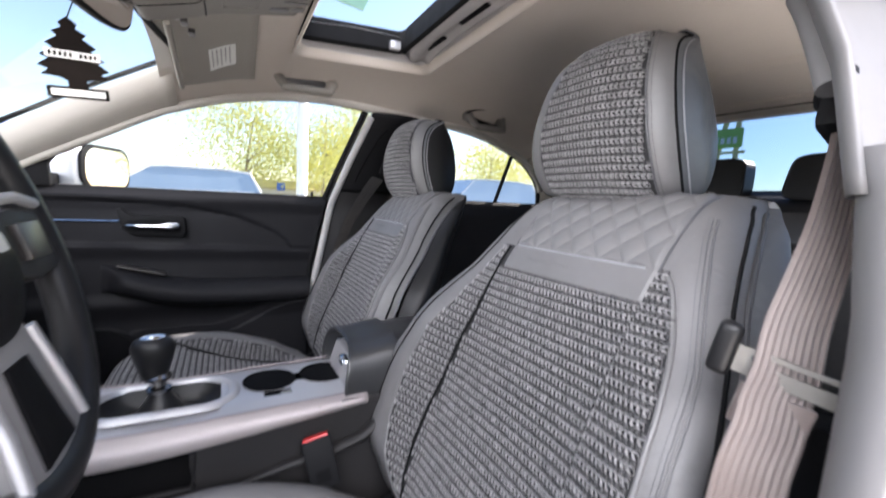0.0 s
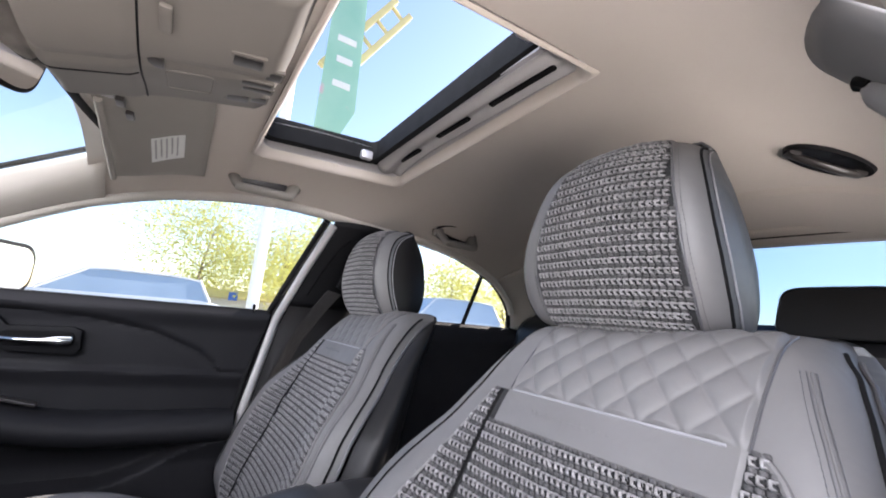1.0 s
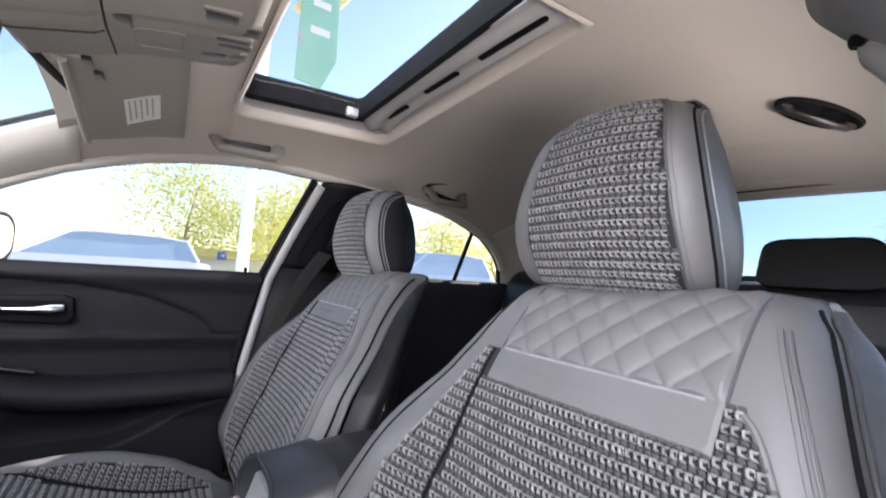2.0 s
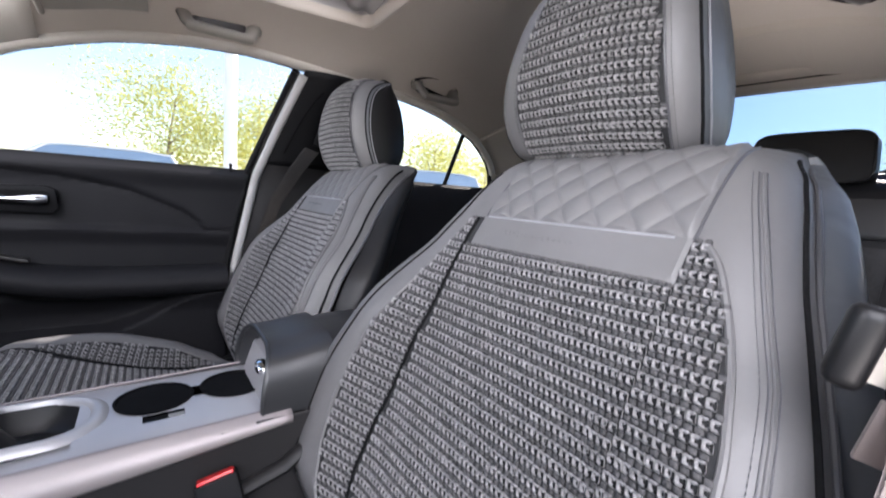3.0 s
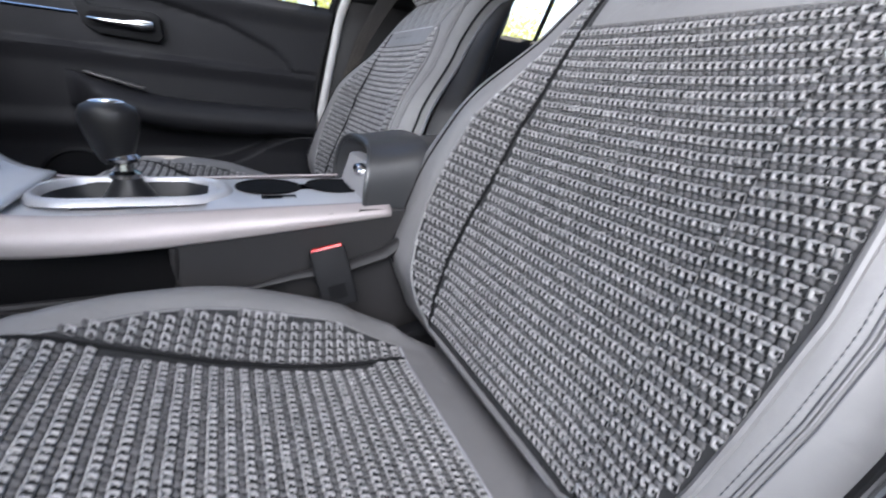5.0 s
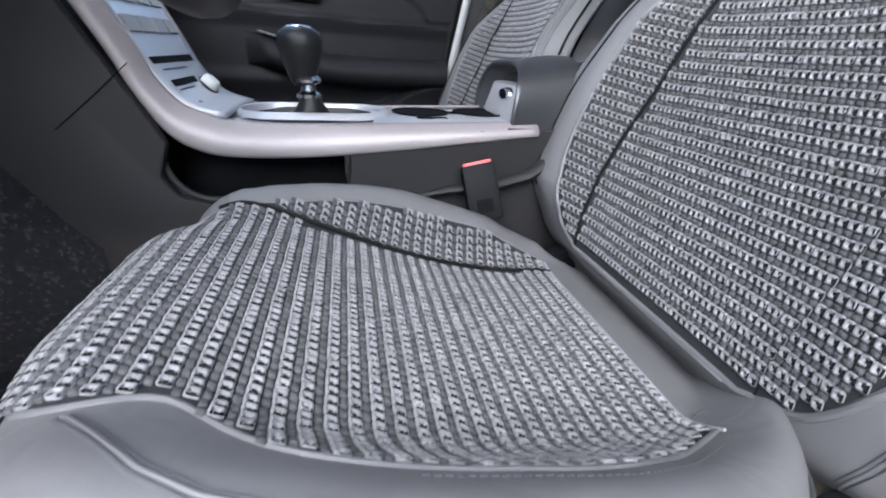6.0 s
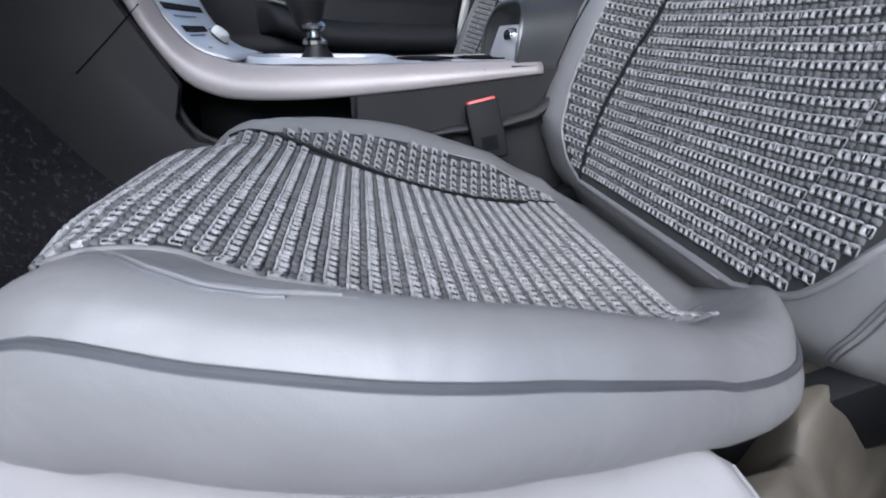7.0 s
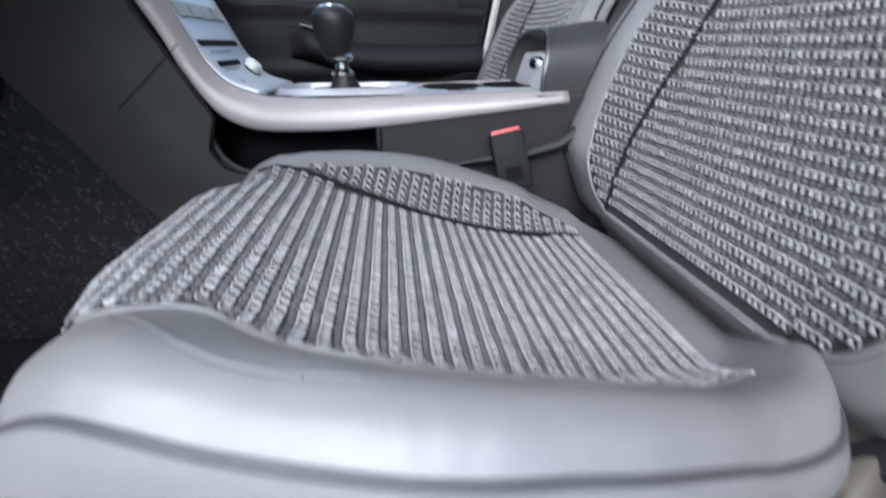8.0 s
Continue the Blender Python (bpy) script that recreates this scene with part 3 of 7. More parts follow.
HK_IN = [0.088, 0.092, 0.096, 0.098, 0.095, 0.089, 0.082, 0.073, 0.064, 0.058, 0.054, 0.050, 0.046]
HK_OUT = [0.086, 0.091, 0.092, 0.091, 0.089, 0.087, 0.083, 0.079, 0.075, 0.068, 0.058, 0.050, 0.044]
HR_MID = 0.034


def head_wide(u, y=1.0):
    return float(np.interp(u, HR_U, HR_IN if y > 0 else HR_OUT))


def head_at(u, y, lift=0.0, deep=None):
    p, q = HR_FRONT(u), HR_REAR(u)
    wide = head_wide(u, y)
    r = min(1.0, abs(y) / wide)
    turn = 1 - math.sqrt(max(0.0, 1 - max(0.0, (r - 0.8) / 0.2) ** 2))
    edge = 0.03 * r**2 + 0.022 * turn if y < 0 else 0.012 * r**2 + 0.016 * turn
    t = HR_FRONT(min(1, u + 0.02)) - HR_FRONT(max(0, u - 0.02))
    t /= np.linalg.norm(t)
    n = np.array([-t[1], t[0]])
    gap = np.linalg.norm(q - p)
    d = edge if deep is None else deep
    base = p + (q - p) * min(1.0, d / max(gap, 1e-3)) + n * lift
    return np.array([base[0], y + HR_MID, base[1]])


def seat_headrest(seat):
    us = span(0.0, 1.0, 44)
    head = part("headrest", grid(lambda u, r: head_at(u, r * head_wide(u, r)), us, span(-1, 1, 41)), LEATHER_SIDE, seat, "covered headrest with a knit front")
    for side in (-1, 1):
        def flank(u, d, side=side):
            gap = np.linalg.norm(HR_REAR(u) - HR_FRONT(u))
            near = 0.052 if side < 0 else 0.028
            far = near + (max(gap, near + 0.002) - near) * d
            return head_at(u, side * head_wide(u, side), 0, far) + np.array([0, -side * 0.012 * d * d + side * 0.008 * math.sin(math.pi * d), 0])
        part("side_panel", grid(flank, us, span(0, 1, 8)), LEATHER_SIDE, head, "smooth slate leatherette side of the headrest")
        run = [head_at(u, side * (head_wide(u, side) - 0.001), 0.0006) for u in span(0.02, 0.98, 44)]
        part("piping", tube(run, 0.0018, 8), YARN_BLACK, head, "dark piping")
        run = [head_at(u, side * (head_wide(u, side) + 0.0025), 0.0004, 0.056 if side < 0 else 0.031) for u in span(0.04, 0.94, 44)]
        part("piping", tube(run, 0.0011, 6), PIPING_PALE, head, "thin pale piping")
    part("rear_panel", grid(lambda u, r: np.array([HR_REAR(u)[0] + 0.006 * (1 - r * r), HR_MID + r * (head_wide(u, r) - 0.012), HR_REAR(u)[1]]), us, span(-1, 1, 9)), LEATHER_DARK, head, "black rear of the headrest")

    def knit_half(u, side):
        return float(np.interp(u, HR_U, HK_IN if side > 0 else HK_OUT))
    u0, u1 = 0.035, 0.93
    part("front_band", grid(lambda u, r: head_at(u, r * head_wide(u, r) * 0.985, 0.0006), us, span(-1, 1, 61)), LEATHER, head, "grey leatherette bands beside the knit")
    part("knit_backing", grid(lambda u, r: head_at(u, r * knit_half(u, r), 0.0016), span(u0, u1, 40), span(-1, 1, 31)), YARN_BASE, head, "dark backing of the knit")
    spots, length = [], HR_FRONT.length
    s = u0 * length + 0.005
    while s < u1 * length:
        for j in range(-16, 17):
            if abs(j * 0.0068) < knit_half(s / length, j) - 0.003:
                spots.append((s, j * 0.0068))
        s += 0.0118
    knit_part("knit_panel", lambda s, y: head_at(s / length, y, 0.0018), spots, 1, 0.0118, 0.0069, head, "chunky grey knit with raised ribs")
    for side in (-1, 1):
        run = [head_at(u, side * knit_half(u, side), 0.0014) for u in span(u0, u1, 36)]
        part("seam", tube(run, 0.0016, 6), PIPING, head, "seam beside the knit")
        part("stitching", dashes([head_at(u, side * (knit_half(u, side) + 0.005), 0.0010) for u in span(u0, u1, 24)], 0.003, 0.002, 0.0004), PIPING_DARK, head, "row of dark stitches")
    # open lower hem of the cover, and the steel posts
    hem = [head_at(0.015, r * head_wide(0.015, r), 0.001) for r in span(-1, 1, 24)]
    part("hem", tube(hem, 0.0035, 8), LEATHER_SIDE, head, "loose hem of the headrest cover")
    for side in (-1, 1):
        loop = [(0.362 + 0.020 * math.cos(a), HR_MID + side * (head_wide(0.02, side) - 0.006), 0.957 + 0.010 * math.sin(a) + 0.006 * math.cos(a)) for a in span(0, 2 * math.pi, 25)[:-1]]
        part("hem_loop", tube(loop, 0.0028, 8, closed=True), LEATHER_DARK, head, "gathered open corner of the cover")
        # black sheet closes the loop and paints the shade inside the corner
        part("hem_gap", prism([(p[0], p[2]) for p in loop], HR_MID + side * (head_wide(0.02, side) - 0.007) - 0.001, HR_MID + side * (head_wide(0.02, side) - 0.007) + 0.001, "y"), YARN_BLACK, head, "black sheet for the shade in the gathered corner")
    for side in (-1, 1):
        part("post", tube([(0.335, HR_MID + side * 0.07, 0.90), (0.338, HR_MID + side * 0.07, 0.96)], 0.0065, 12), CHROME, head, "chrome headrest post")
    return head


CUSH = curve_of([(0.068, 0.405), (0.045, 0.423), (-0.014, 0.437), (-0.075, 0.443), (-0.138, 0.456), (-0.205, 0.477), (-0.273, 0.503), (-0.34, 0.526),
                 (-0.385, 0.533), (-0.415, 0.525), (-0.436, 0.503), (-0.446, 0.47), (-0.448, 0.44)])
CUSH_LEN = CUSH.length
CUSH_EDGE = ([-0.45, -0.40, -0.36, -0.30, -0.25, -0.20, -0.15, -0.10, -0.05, 0.0, 0.08], [0.530, 0.542, 0.542, 0.528, 0.513, 0.503, 0.493, 0.484, 0.477, 0.472, 0.462])
CUSH_EDGE_DOOR = ([-0.45, -0.40, -0.36, -0.31, -0.28, -0.25, -0.22, -0.19, -0.16, -0.13, -0.10, -0.07, -0.04, 0.0, 0.08], [0.532, 0.546, 0.544, 0.538, 0.537, 0.534, 0.530, 0.523, 0.515, 0.504, 0.493, 0.480, 0.473, 0.467, 0.458])
_cs = CUSH.far * CUSH_LEN
_cx = CUSH.points[:, 0]


SOFTEN = np.linspace(-0.032, 0.032, 9)


def cush_s(x):
    """Length along the cushion's middle, from the rear, at x."""
    return float(np.interp(-x, -_cx, _cs))


def cush_wide(s, y=-1.0):
    x = CUSH(s / CUSH_LEN)[0]
    if y > 0:
        return float(np.mean(np.interp(x + SOFTEN, [-0.46, -0.42, -0.37, -0.355, -0.32, -0.27, -0.22, -0.16, -0.05, 0.06], [0.108, 0.138, 0.144, 0.150, 0.170, 0.190, 0.205, 0.212, 0.204, 0.16])))
    return float(np.mean(np.interp(x + SOFTEN * 0.3, [-0.46, -0.447, -0.435, -0.42, -0.40, -0.37, -0.34, -0.31, -0.28, -0.25, -0.22, -0.19, -0.16, -0.13, -0.10, -0.07, -0.04, -0.015, 0.005, 0.025, 0.05, 0.07], [0.115, 0.145, 0.165, 0.182, 0.195, 0.206, 0.218, 0.228, 0.237, 0.243, 0.245, 0.242, 0.240, 0.234, 0.228, 0.222, 0.216, 0.207, 0.190, 0.160, 0.115, 0.08])))


def cush_at(s, y, lift=0.0):
    """Point of the cushion's top: s metres forward along it, y across."""
    p = CUSH(s / CUSH_LEN)
    t = CUSH(min(1, s / CUSH_LEN + 0.01)) - CUSH(max(0, s / CUSH_LEN - 0.01))
    t /= np.linalg.norm(t)
    n = np.array([t[1], -t[0]])
    wide = cush_wide(s, y)
    r = min(1.0, abs(y) / wide)
    x = p[0]
    rise = np.interp(x, *(CUSH_EDGE if y > 0 else CUSH_EDGE_DOOR)) - p[1] if x > -0.42 else 0.0
    up = (max(0.0, rise) + 0.012) * smooth(0.55, 0.92, r) * (1 - smooth(-0.35, -0.43, x))
    up += 0.010 * smooth(0.5, 0.85, y / wide) * smooth(-0.34, -0.2, x) * smooth(0.04, -0.03, x)
    if y > 0:
        up *= 1 - smooth(-0.11, 0.02, x)
        up += float(np.interp(x, [-0.43, -0.38, -0.35, -0.30, -0.25, -0.20, -0.15, -0.10, -0.06, -0.01, 0.04], [0.010, 0.008, 0.0, 0.006, 0.009, 0.004, -0.003, -0.010, -0.003, 0.012, 0.0])) * smooth(0.74, 0.90, r)
    fall = (0.036 if y > 0 else 0.014) * smooth(0.30, 0.85, r) ** 1.5 * smooth(-0.33, -0.44, x)
    fall += 0.016 * (1 - math.sqrt(max(0.0, 1 - max(0.0, (r - 0.80) / 0.2) ** 2)))
    base = p + n * (lift + up - fall)
    return np.array([base[0], y, base[1]])


def knit_out(x):
    """Half width of the knit towards the door."""
    return float(np.mean(np.interp(x + SOFTEN * 0.4, [-0.42, -0.40, -0.375, -0.36, -0.345, -0.33, -0.31, -0.29, -0.27, -0.25, -0.20, -0.16, -0.13, -0.10, -0.07, -0.04, -0.01, 0.0], [0.120, 0.134, 0.142, 0.138, 0.130, 0.137, 0.158, 0.172, 0.178, 0.181, 0.185, 0.188, 0.186, 0.179, 0.170, 0.158, 0.143, 0.138])))


def knit_in(x):
    """Half width of the knit towards the middle."""
    return float(np.mean(np.interp(x + SOFTEN, [-0.42, -0.37, -0.35, -0.32, -0.27, -0.22, -0.16, -0.10, -0.05, -0.02, 0.0], [0.116, 0.108, 0.110, 0.128, 0.151, 0.162, 0.164, 0.158, 0.151, 0.142, 0.128])))


def seat_cushion(seat):
    ss = span(0.0, CUSH_LEN, 64)
    rs = list(np.sign(np.linspace(-1, 1, 57)) * np.abs(np.linspace(-1, 1, 57)) ** 0.85)
    shell = part("cushion", grid(lambda s, r: cush_at(s, r * cush_wide(s, r)), ss, rs), LEATHER, seat, "grey leatherette seat cushion cover")
    # skirt below the piping, all round
    rim = [cush_at(s, -cush_wide(s)) for s in span(0.0, CUSH_LEN * 0.86, 60)] + [cush_at(CUSH_LEN * 0.86, y) for y in span(-cush_wide(CUSH_LEN * 0.86), cush_wide(CUSH_LEN * 0.86, 1), 24)[1:-1]]
    rim += [cush_at(s, cush_wide(s, 1)) for s in span(CUSH_LEN * 0.86, 0.0, 60)]
    rim = np.array(rim)

    def skirt(i, d):
        p = rim[i].copy()
        mid = np.array([-0.17, 0.0])
        away = p[:2] - mid
        side = np.array([0.0, math.copysign(1, p[1])]) if p[0] > -0.38 else away / np.linalg.norm(away)
        deep = np.interp(p[0], [-0.42, -0.3, -0.25, -0.2, -0.1, 0.05], [0.09, 0.078, 0.073, 0.070, 0.058, 0.045])
        out = 0.016 * math.sin(math.pi * min(1.0, 0.1 + d * 0.8)) - 0.012 * d * d - 0.002
        p[:2] += side * out
        p[2] = max(p[2] - deep, min(p[2] - 0.02, 0.446)) * d + p[2] * (1 - d) if p[0] < -0.28 else p[2] - deep * d
        return p
    part("skirt", grid(skirt, list(range(len(rim))), span(0, 1, 12)), LEATHER, shell, "smooth leatherette side of the cushion")
    lower = [skirt(i, 1.0) for i in range(len(rim))]
    under = grid(lambda i, d: lower[i] + (np.array([-0.17, 0, lower[i][2] - 0.03]) - lower[i]) * d * 0.35, list(range(len(rim))), span(0, 1, 4))
    part("underside", under, LEATHER_DARK, shell, "dark underside of the cushion cover")
    part("piping", tube([p + np.array([0, math.copysign(0.001, p[1]), -0.001]) for p in rim], 0.0026, 8), PIPING_DARK, shell, "dark piping round the cushion")
    # knit
    sA, sB = cush_s(-0.012), CUSH_LEN * 0.93
    def across(s, r):
        x = CUSH(s / CUSH_LEN)[0]
        return r * knit_in(x) if r > 0 else r * knit_out(x)
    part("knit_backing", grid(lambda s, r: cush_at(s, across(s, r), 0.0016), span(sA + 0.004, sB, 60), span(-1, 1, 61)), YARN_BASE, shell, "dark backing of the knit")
    main, strip = [], []
    s = sA + 0.005
    while s < sB:
        x = CUSH(s / CUSH_LEN)[0]
        y = -knit_out(x) + 0.004
        y = math.ceil(y / 0.0072) * 0.0072
        while y < knit_in(x) - 0.004:
            if y < 0.108 or (x < -0.36 and y < 0.118):
                main.append((s, y))
            elif y > 0.117 and x > -0.36:
                strip.append((s + 0.004, y))
            y += 0.0072
        s += 0.0136
    surf = lambda s, y: cush_at(s, y, 0.0018)  # noqa: E731
    knit_part("knit_panel", surf, main, -1, 0.0136, 0.0073, shell, "chunky grey knit with raised ribs")
    knit_part("knit_strip", surf, strip, -1, 0.0136, 0.0073, shell, "lens-shaped chunky knit strip")
    seam = [cush_at(cush_s(x), 0.1125, 0.003) for x in span(-0.375, -0.012, 40)]
    part("knit_seam", tube(seam, 0.0020, 6), YARN_BLACK, shell, "dark sewn fold between the knit panels")
    for side, half in ((-1, knit_out), (1, knit_in)):
        edge = [cush_at(cush_s(x), side * half(x), 0.0) for x in span(-0.012, -0.405, 48)]
        part("knit_border", tube(edge, 0.0022, 8), LEATHER, shell, "turned edge of the leatherette")
    rear = [cush_at(sA - 0.002, y, 0.001) for y in span(-0.147, 0.135, 30)]
    part("knit_border", tube(rear, 0.0017, 6), PIPING_PALE, shell, "pale turned edge of the leatherette")
    def ledge(x):
        return float(np.interp(x, [-0.378, -0.367, -0.334, -0.315, -0.293, -0.26, -0.20], [0.146, 0.155, 0.190, 0.202, 0.210, 0.214, 0.212]))
    for k in (0, 0.006):
        fold = [cush_at(cush_s(x), -ledge(x - k * 0.5) + k * 0.6, 0.0002) for x in span(-0.374 + k, -0.285 + 3 * k, 40)]
        part("seam", tube(fold, 0.0010, 6), PIPING, shell, "fine sewn seam")
    part("seam", tube([cush_at(cush_s(x), -ledge(x - 0.0015) + 0.0018, 0.0003) for x in span(-0.371, -0.262, 40)], [0.0014 - 0.0012 * smooth(0.45, 1, k / 39) for k in range(40)], 8), LEATHER, shell, "raised strip between the seams")
    row = [cush_at(cush_s(x), -knit_out(x) - 0.010, 0.0004) for x in span(-0.24, -0.03, 30)]
    part("stitching", dashes(row, 0.003, 0.002, 0.0004), PIPING, shell, "faint row of grey stitches")
    rear_fold = [cush_at(cush_s(x), -0.165 + 0.05 * smooth(-0.06, 0.01, x), 0.0004) for x in span(-0.07, 0.012, 20)]
    part("seam", tube(rear_fold, 0.0008, 6), PIPING, shell, "fine sewn seam")
    return shell


def car_seat():
    seat = thing("front_seat", "front car seat in grey leatherette and chunky knit covers", "car seat", "front seats", at=(-0.1, 0, 0.255))
    seat_cushion(seat)
    seat_backrest(seat)
    seat_headrest(seat)
    # frame: shields, hinge and rails
    for side in (-1, 1):
        part("hinge_cover", prism([(0.02, 0.36), (0.13, 0.37), (0.165, 0.46), (0.12, 0.50), (0.07, 0.44), (0.0, 0.42)], side * 0.195 - 0.012, side * 0.195 + 0.012, "y", 0.006), PLASTIC, seat, "black plastic hinge cover")
        part("side_shield", box((-0.16, side * 0.185, 0.375), (0.46, 0.025, 0.09), 0.01), PLASTIC, seat, "black plastic seat base shield")
        part("rail", box((-0.14, side * 0.16, 0.275), (0.52, 0.035, 0.035), 0.004), PLASTIC_DARK, seat, "dark metal seat rail")
    part("seat_pan", box((-0.18, 0, 0.345), (0.46, 0.34, 0.09), 0.03), PLASTIC_DARK, seat, "dark seat pan")
    return seat


driver_seat = car_seat()
passenger_seat = copy_thing(driver_seat, Matrix.Translation((-0.1, 0.714, 0.255)))
for ob in passenger_seat.children_recursive:
    if ob.name.startswith("headrest"):
        ob.location += Vector((-0.008, 0.012, -0.013))
    # black leatherette here puts the passenger seat's shade into its side panels
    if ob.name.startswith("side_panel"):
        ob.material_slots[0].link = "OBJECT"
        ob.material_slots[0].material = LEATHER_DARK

# ---- the car's shell ----
ARCH_X = [-0.80, -0.705, -0.635, -0.54, -0.491, -0.42, -0.348, -0.27, -0.199, -0.12, -0.051, 0.02, 0.079, 0.178, 0.28, 0.379, 0.526, 0.62, 0.711, 0.80, 0.892, 0.95, 1.008, 1.045, 1.071, 1.09]
ARCH_Z = [0.905, 0.955, 0.995, 1.045, 1.07, 1.108, 1.143, 1.170, 1.191, 1.206, 1.216, 1.222, 1.225, 1.222, 1.216, 1.209, 1.203, 1.192, 1.176, 1.150, 1.117, 1.085, 1.045, 1.008, 0.965, 0.925]
ROOF_X = [-0.36, -0.335, -0.2, -0.05, 0.1, 0.3, 0.5, 0.7, 0.9, 0.912, 0.922, 1.1, 1.2]
ROOF_Z = [1.255, 1.264, 1.300, 1.325, 1.342, 1.350, 1.347, 1.332, 1.299, 1.297, 1.286, 1.250, 1.22]
HOLE = (-0.045, 0.345, 0.110, 0.776)  # opening in the headliner: x from, x to, y from, y to
GAP = (-0.03, 0.242, 0.126, 0.728)  # the open roof


def arch_z(x):
    return float(np.interp(x, ARCH_X, ARCH_Z))


def arch_y(z):
    return 1.09 - (z - 0.92) * 0.53


def roof_at(x, q, up=0.0):
    """The headliner: q runs from -1 (driver's rail) to 1 (passenger's rail)."""
    z0, z1 = float(np.interp(x, ROOF_X, ROOF_Z)), max(arch_z(x), 1.09) if x < 0.9 else max(arch_z(x), 1.02)
    half = arch_y(z1) - YC
    return np.array([x, YC + q * half, z1 + (z0 - z1) * (1 - abs(q) ** 4.2) + up])


def roof_z(x, y):
    z1 = max(arch_z(x), 1.09)
    q = (y - YC) / (arch_y(z1) - YC)
    return roof_at(x, q)[2]


xs = sorted(set(span(-0.345, 1.13, 60) + [HOLE[0], HOLE[1], GAP[0], GAP[1], 0.912, 0.922]))
ys = sorted(set(span(-0.22, 0.934, 59) + [HOLE[2], HOLE[3], GAP[2], GAP[3]]))


def liner(x, y, up=0.0):
    z1 = max(arch_z(x), 1.09) if x < 0.9 else max(arch_z(x), 1.02)
    half = arch_y(z1) - YC
    q = (y - YC) / (0.577)
    return roof_at(x, q, up)


in_hole = lambda x, y: HOLE[0] < x < HOLE[1] and HOLE[2] < y < HOLE[3]  # noqa: E731
headliner = part("ceiling", grid(liner, xs, ys, skip=in_hole), HEADLINER, label="beige fabric headliner round an open sunroof")
tagged(headliner, category="headliner", kind="structure")
in_gap = lambda x, y: GAP[0] < x < GAP[1] and GAP[2] < y < GAP[3]  # noqa: E731
roof_skin = part("roof", grid(lambda x, y: liner(x, y, 0.055), xs, ys, skip=in_gap), BODY_PAINT, label="white painted steel roof with the sunroof open")
tagged(roof_skin, category="car roof", kind="structure")

# sunroof
sunroof = thing("sunroof", "open sunroof with black seals and a slid-back shade", "sunroof", kind="structure", at=(0.15, YC, 1.38))


def hole_ring(rect, radius, steps=8):
    cx, cy = (rect[0] + rect[1]) / 2, (rect[2] + rect[3]) / 2
    return rounded(cx, cy, rect[1] - rect[0], rect[3] - rect[2], radius, steps)


def wall_between(lower, low_up, upper, high_up, steps=4, bow=0.0):
    n = len(lower)
    def at(i, d):
        x, y = lower[i][0] + (upper[i][0] - lower[i][0]) * d, lower[i][1] + (upper[i][1] - lower[i][1]) * d
        return np.array([x, y, roof_z(x, y) + low_up + (high_up - low_up) * d - bow * math.sin(math.pi * d)])
    return grid(at, list(range(n)), span(0, 1, steps), loop_u=True)


outer = hole_ring((HOLE[0] - 0.004, HOLE[1] + 0.004, HOLE[2] - 0.004, HOLE[3] + 0.004), 0.006)
inner = hole_ring((HOLE[0] + 0.012, HOLE[1] - 0.012, HOLE[2] + 0.012, HOLE[3] - 0.012), 0.035)
part("headliner_lip", wall_between(outer, -0.002, inner, 0.012, 7, 0.012), HEADLINER, sunroof, "rolled fabric edge of the opening")
deep = hole_ring((HOLE[0] + 0.010, HOLE[1] - 0.010, HOLE[2] + 0.010, HOLE[3] - 0.010), 0.03)
part("frame_wall", wall_between(inner, 0.012, deep, 0.05, 3), TRIM_GREY, sunroof, "grey sunroof frame")
seal_out = hole_ring((GAP[0] - 0.012, GAP[1] + 0.012, GAP[2] - 0.012, GAP[3] + 0.012), 0.03)
seal_in = hole_ring(GAP, 0.022)
part("seal", together(wall_between(seal_in, 0.02, seal_in, 0.07, 3), wall_between(seal_out, 0.016, seal_in, 0.02, 3)), RUBBER, sunroof, "black rubber seal of the roof opening")
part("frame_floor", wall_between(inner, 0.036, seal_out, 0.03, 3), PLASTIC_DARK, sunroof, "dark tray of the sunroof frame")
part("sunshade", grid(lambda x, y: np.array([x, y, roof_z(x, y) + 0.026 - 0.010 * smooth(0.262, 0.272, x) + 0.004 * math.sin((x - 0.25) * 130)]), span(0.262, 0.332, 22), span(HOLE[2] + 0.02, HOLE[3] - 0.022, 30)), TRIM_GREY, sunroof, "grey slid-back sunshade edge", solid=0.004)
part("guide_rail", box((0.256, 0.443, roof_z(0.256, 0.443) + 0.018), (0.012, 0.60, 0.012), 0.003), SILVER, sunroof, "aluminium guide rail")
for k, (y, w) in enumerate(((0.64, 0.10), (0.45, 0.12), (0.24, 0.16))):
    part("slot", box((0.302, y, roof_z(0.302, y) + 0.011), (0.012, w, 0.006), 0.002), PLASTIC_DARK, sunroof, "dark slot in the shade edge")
for y in (GAP[3] - 0.01, GAP[2] + 0.01):
    part("guide_block", box((0.214, y, roof_z(0.214, y) + 0.024), (0.03, 0.018, 0.022), 0.004), SILVER, sunroof, "pale plastic guide block")

# pillars
A_UP = curve_of([(-0.315, 0.845, 1.245), (-0.42, 0.893, 1.198), (-0.515, 0.93, 1.152), (-0.68, 0.99, 1.065), (-0.86, 1.04, 0.965), (-0.95, 1.06, 0.92)])


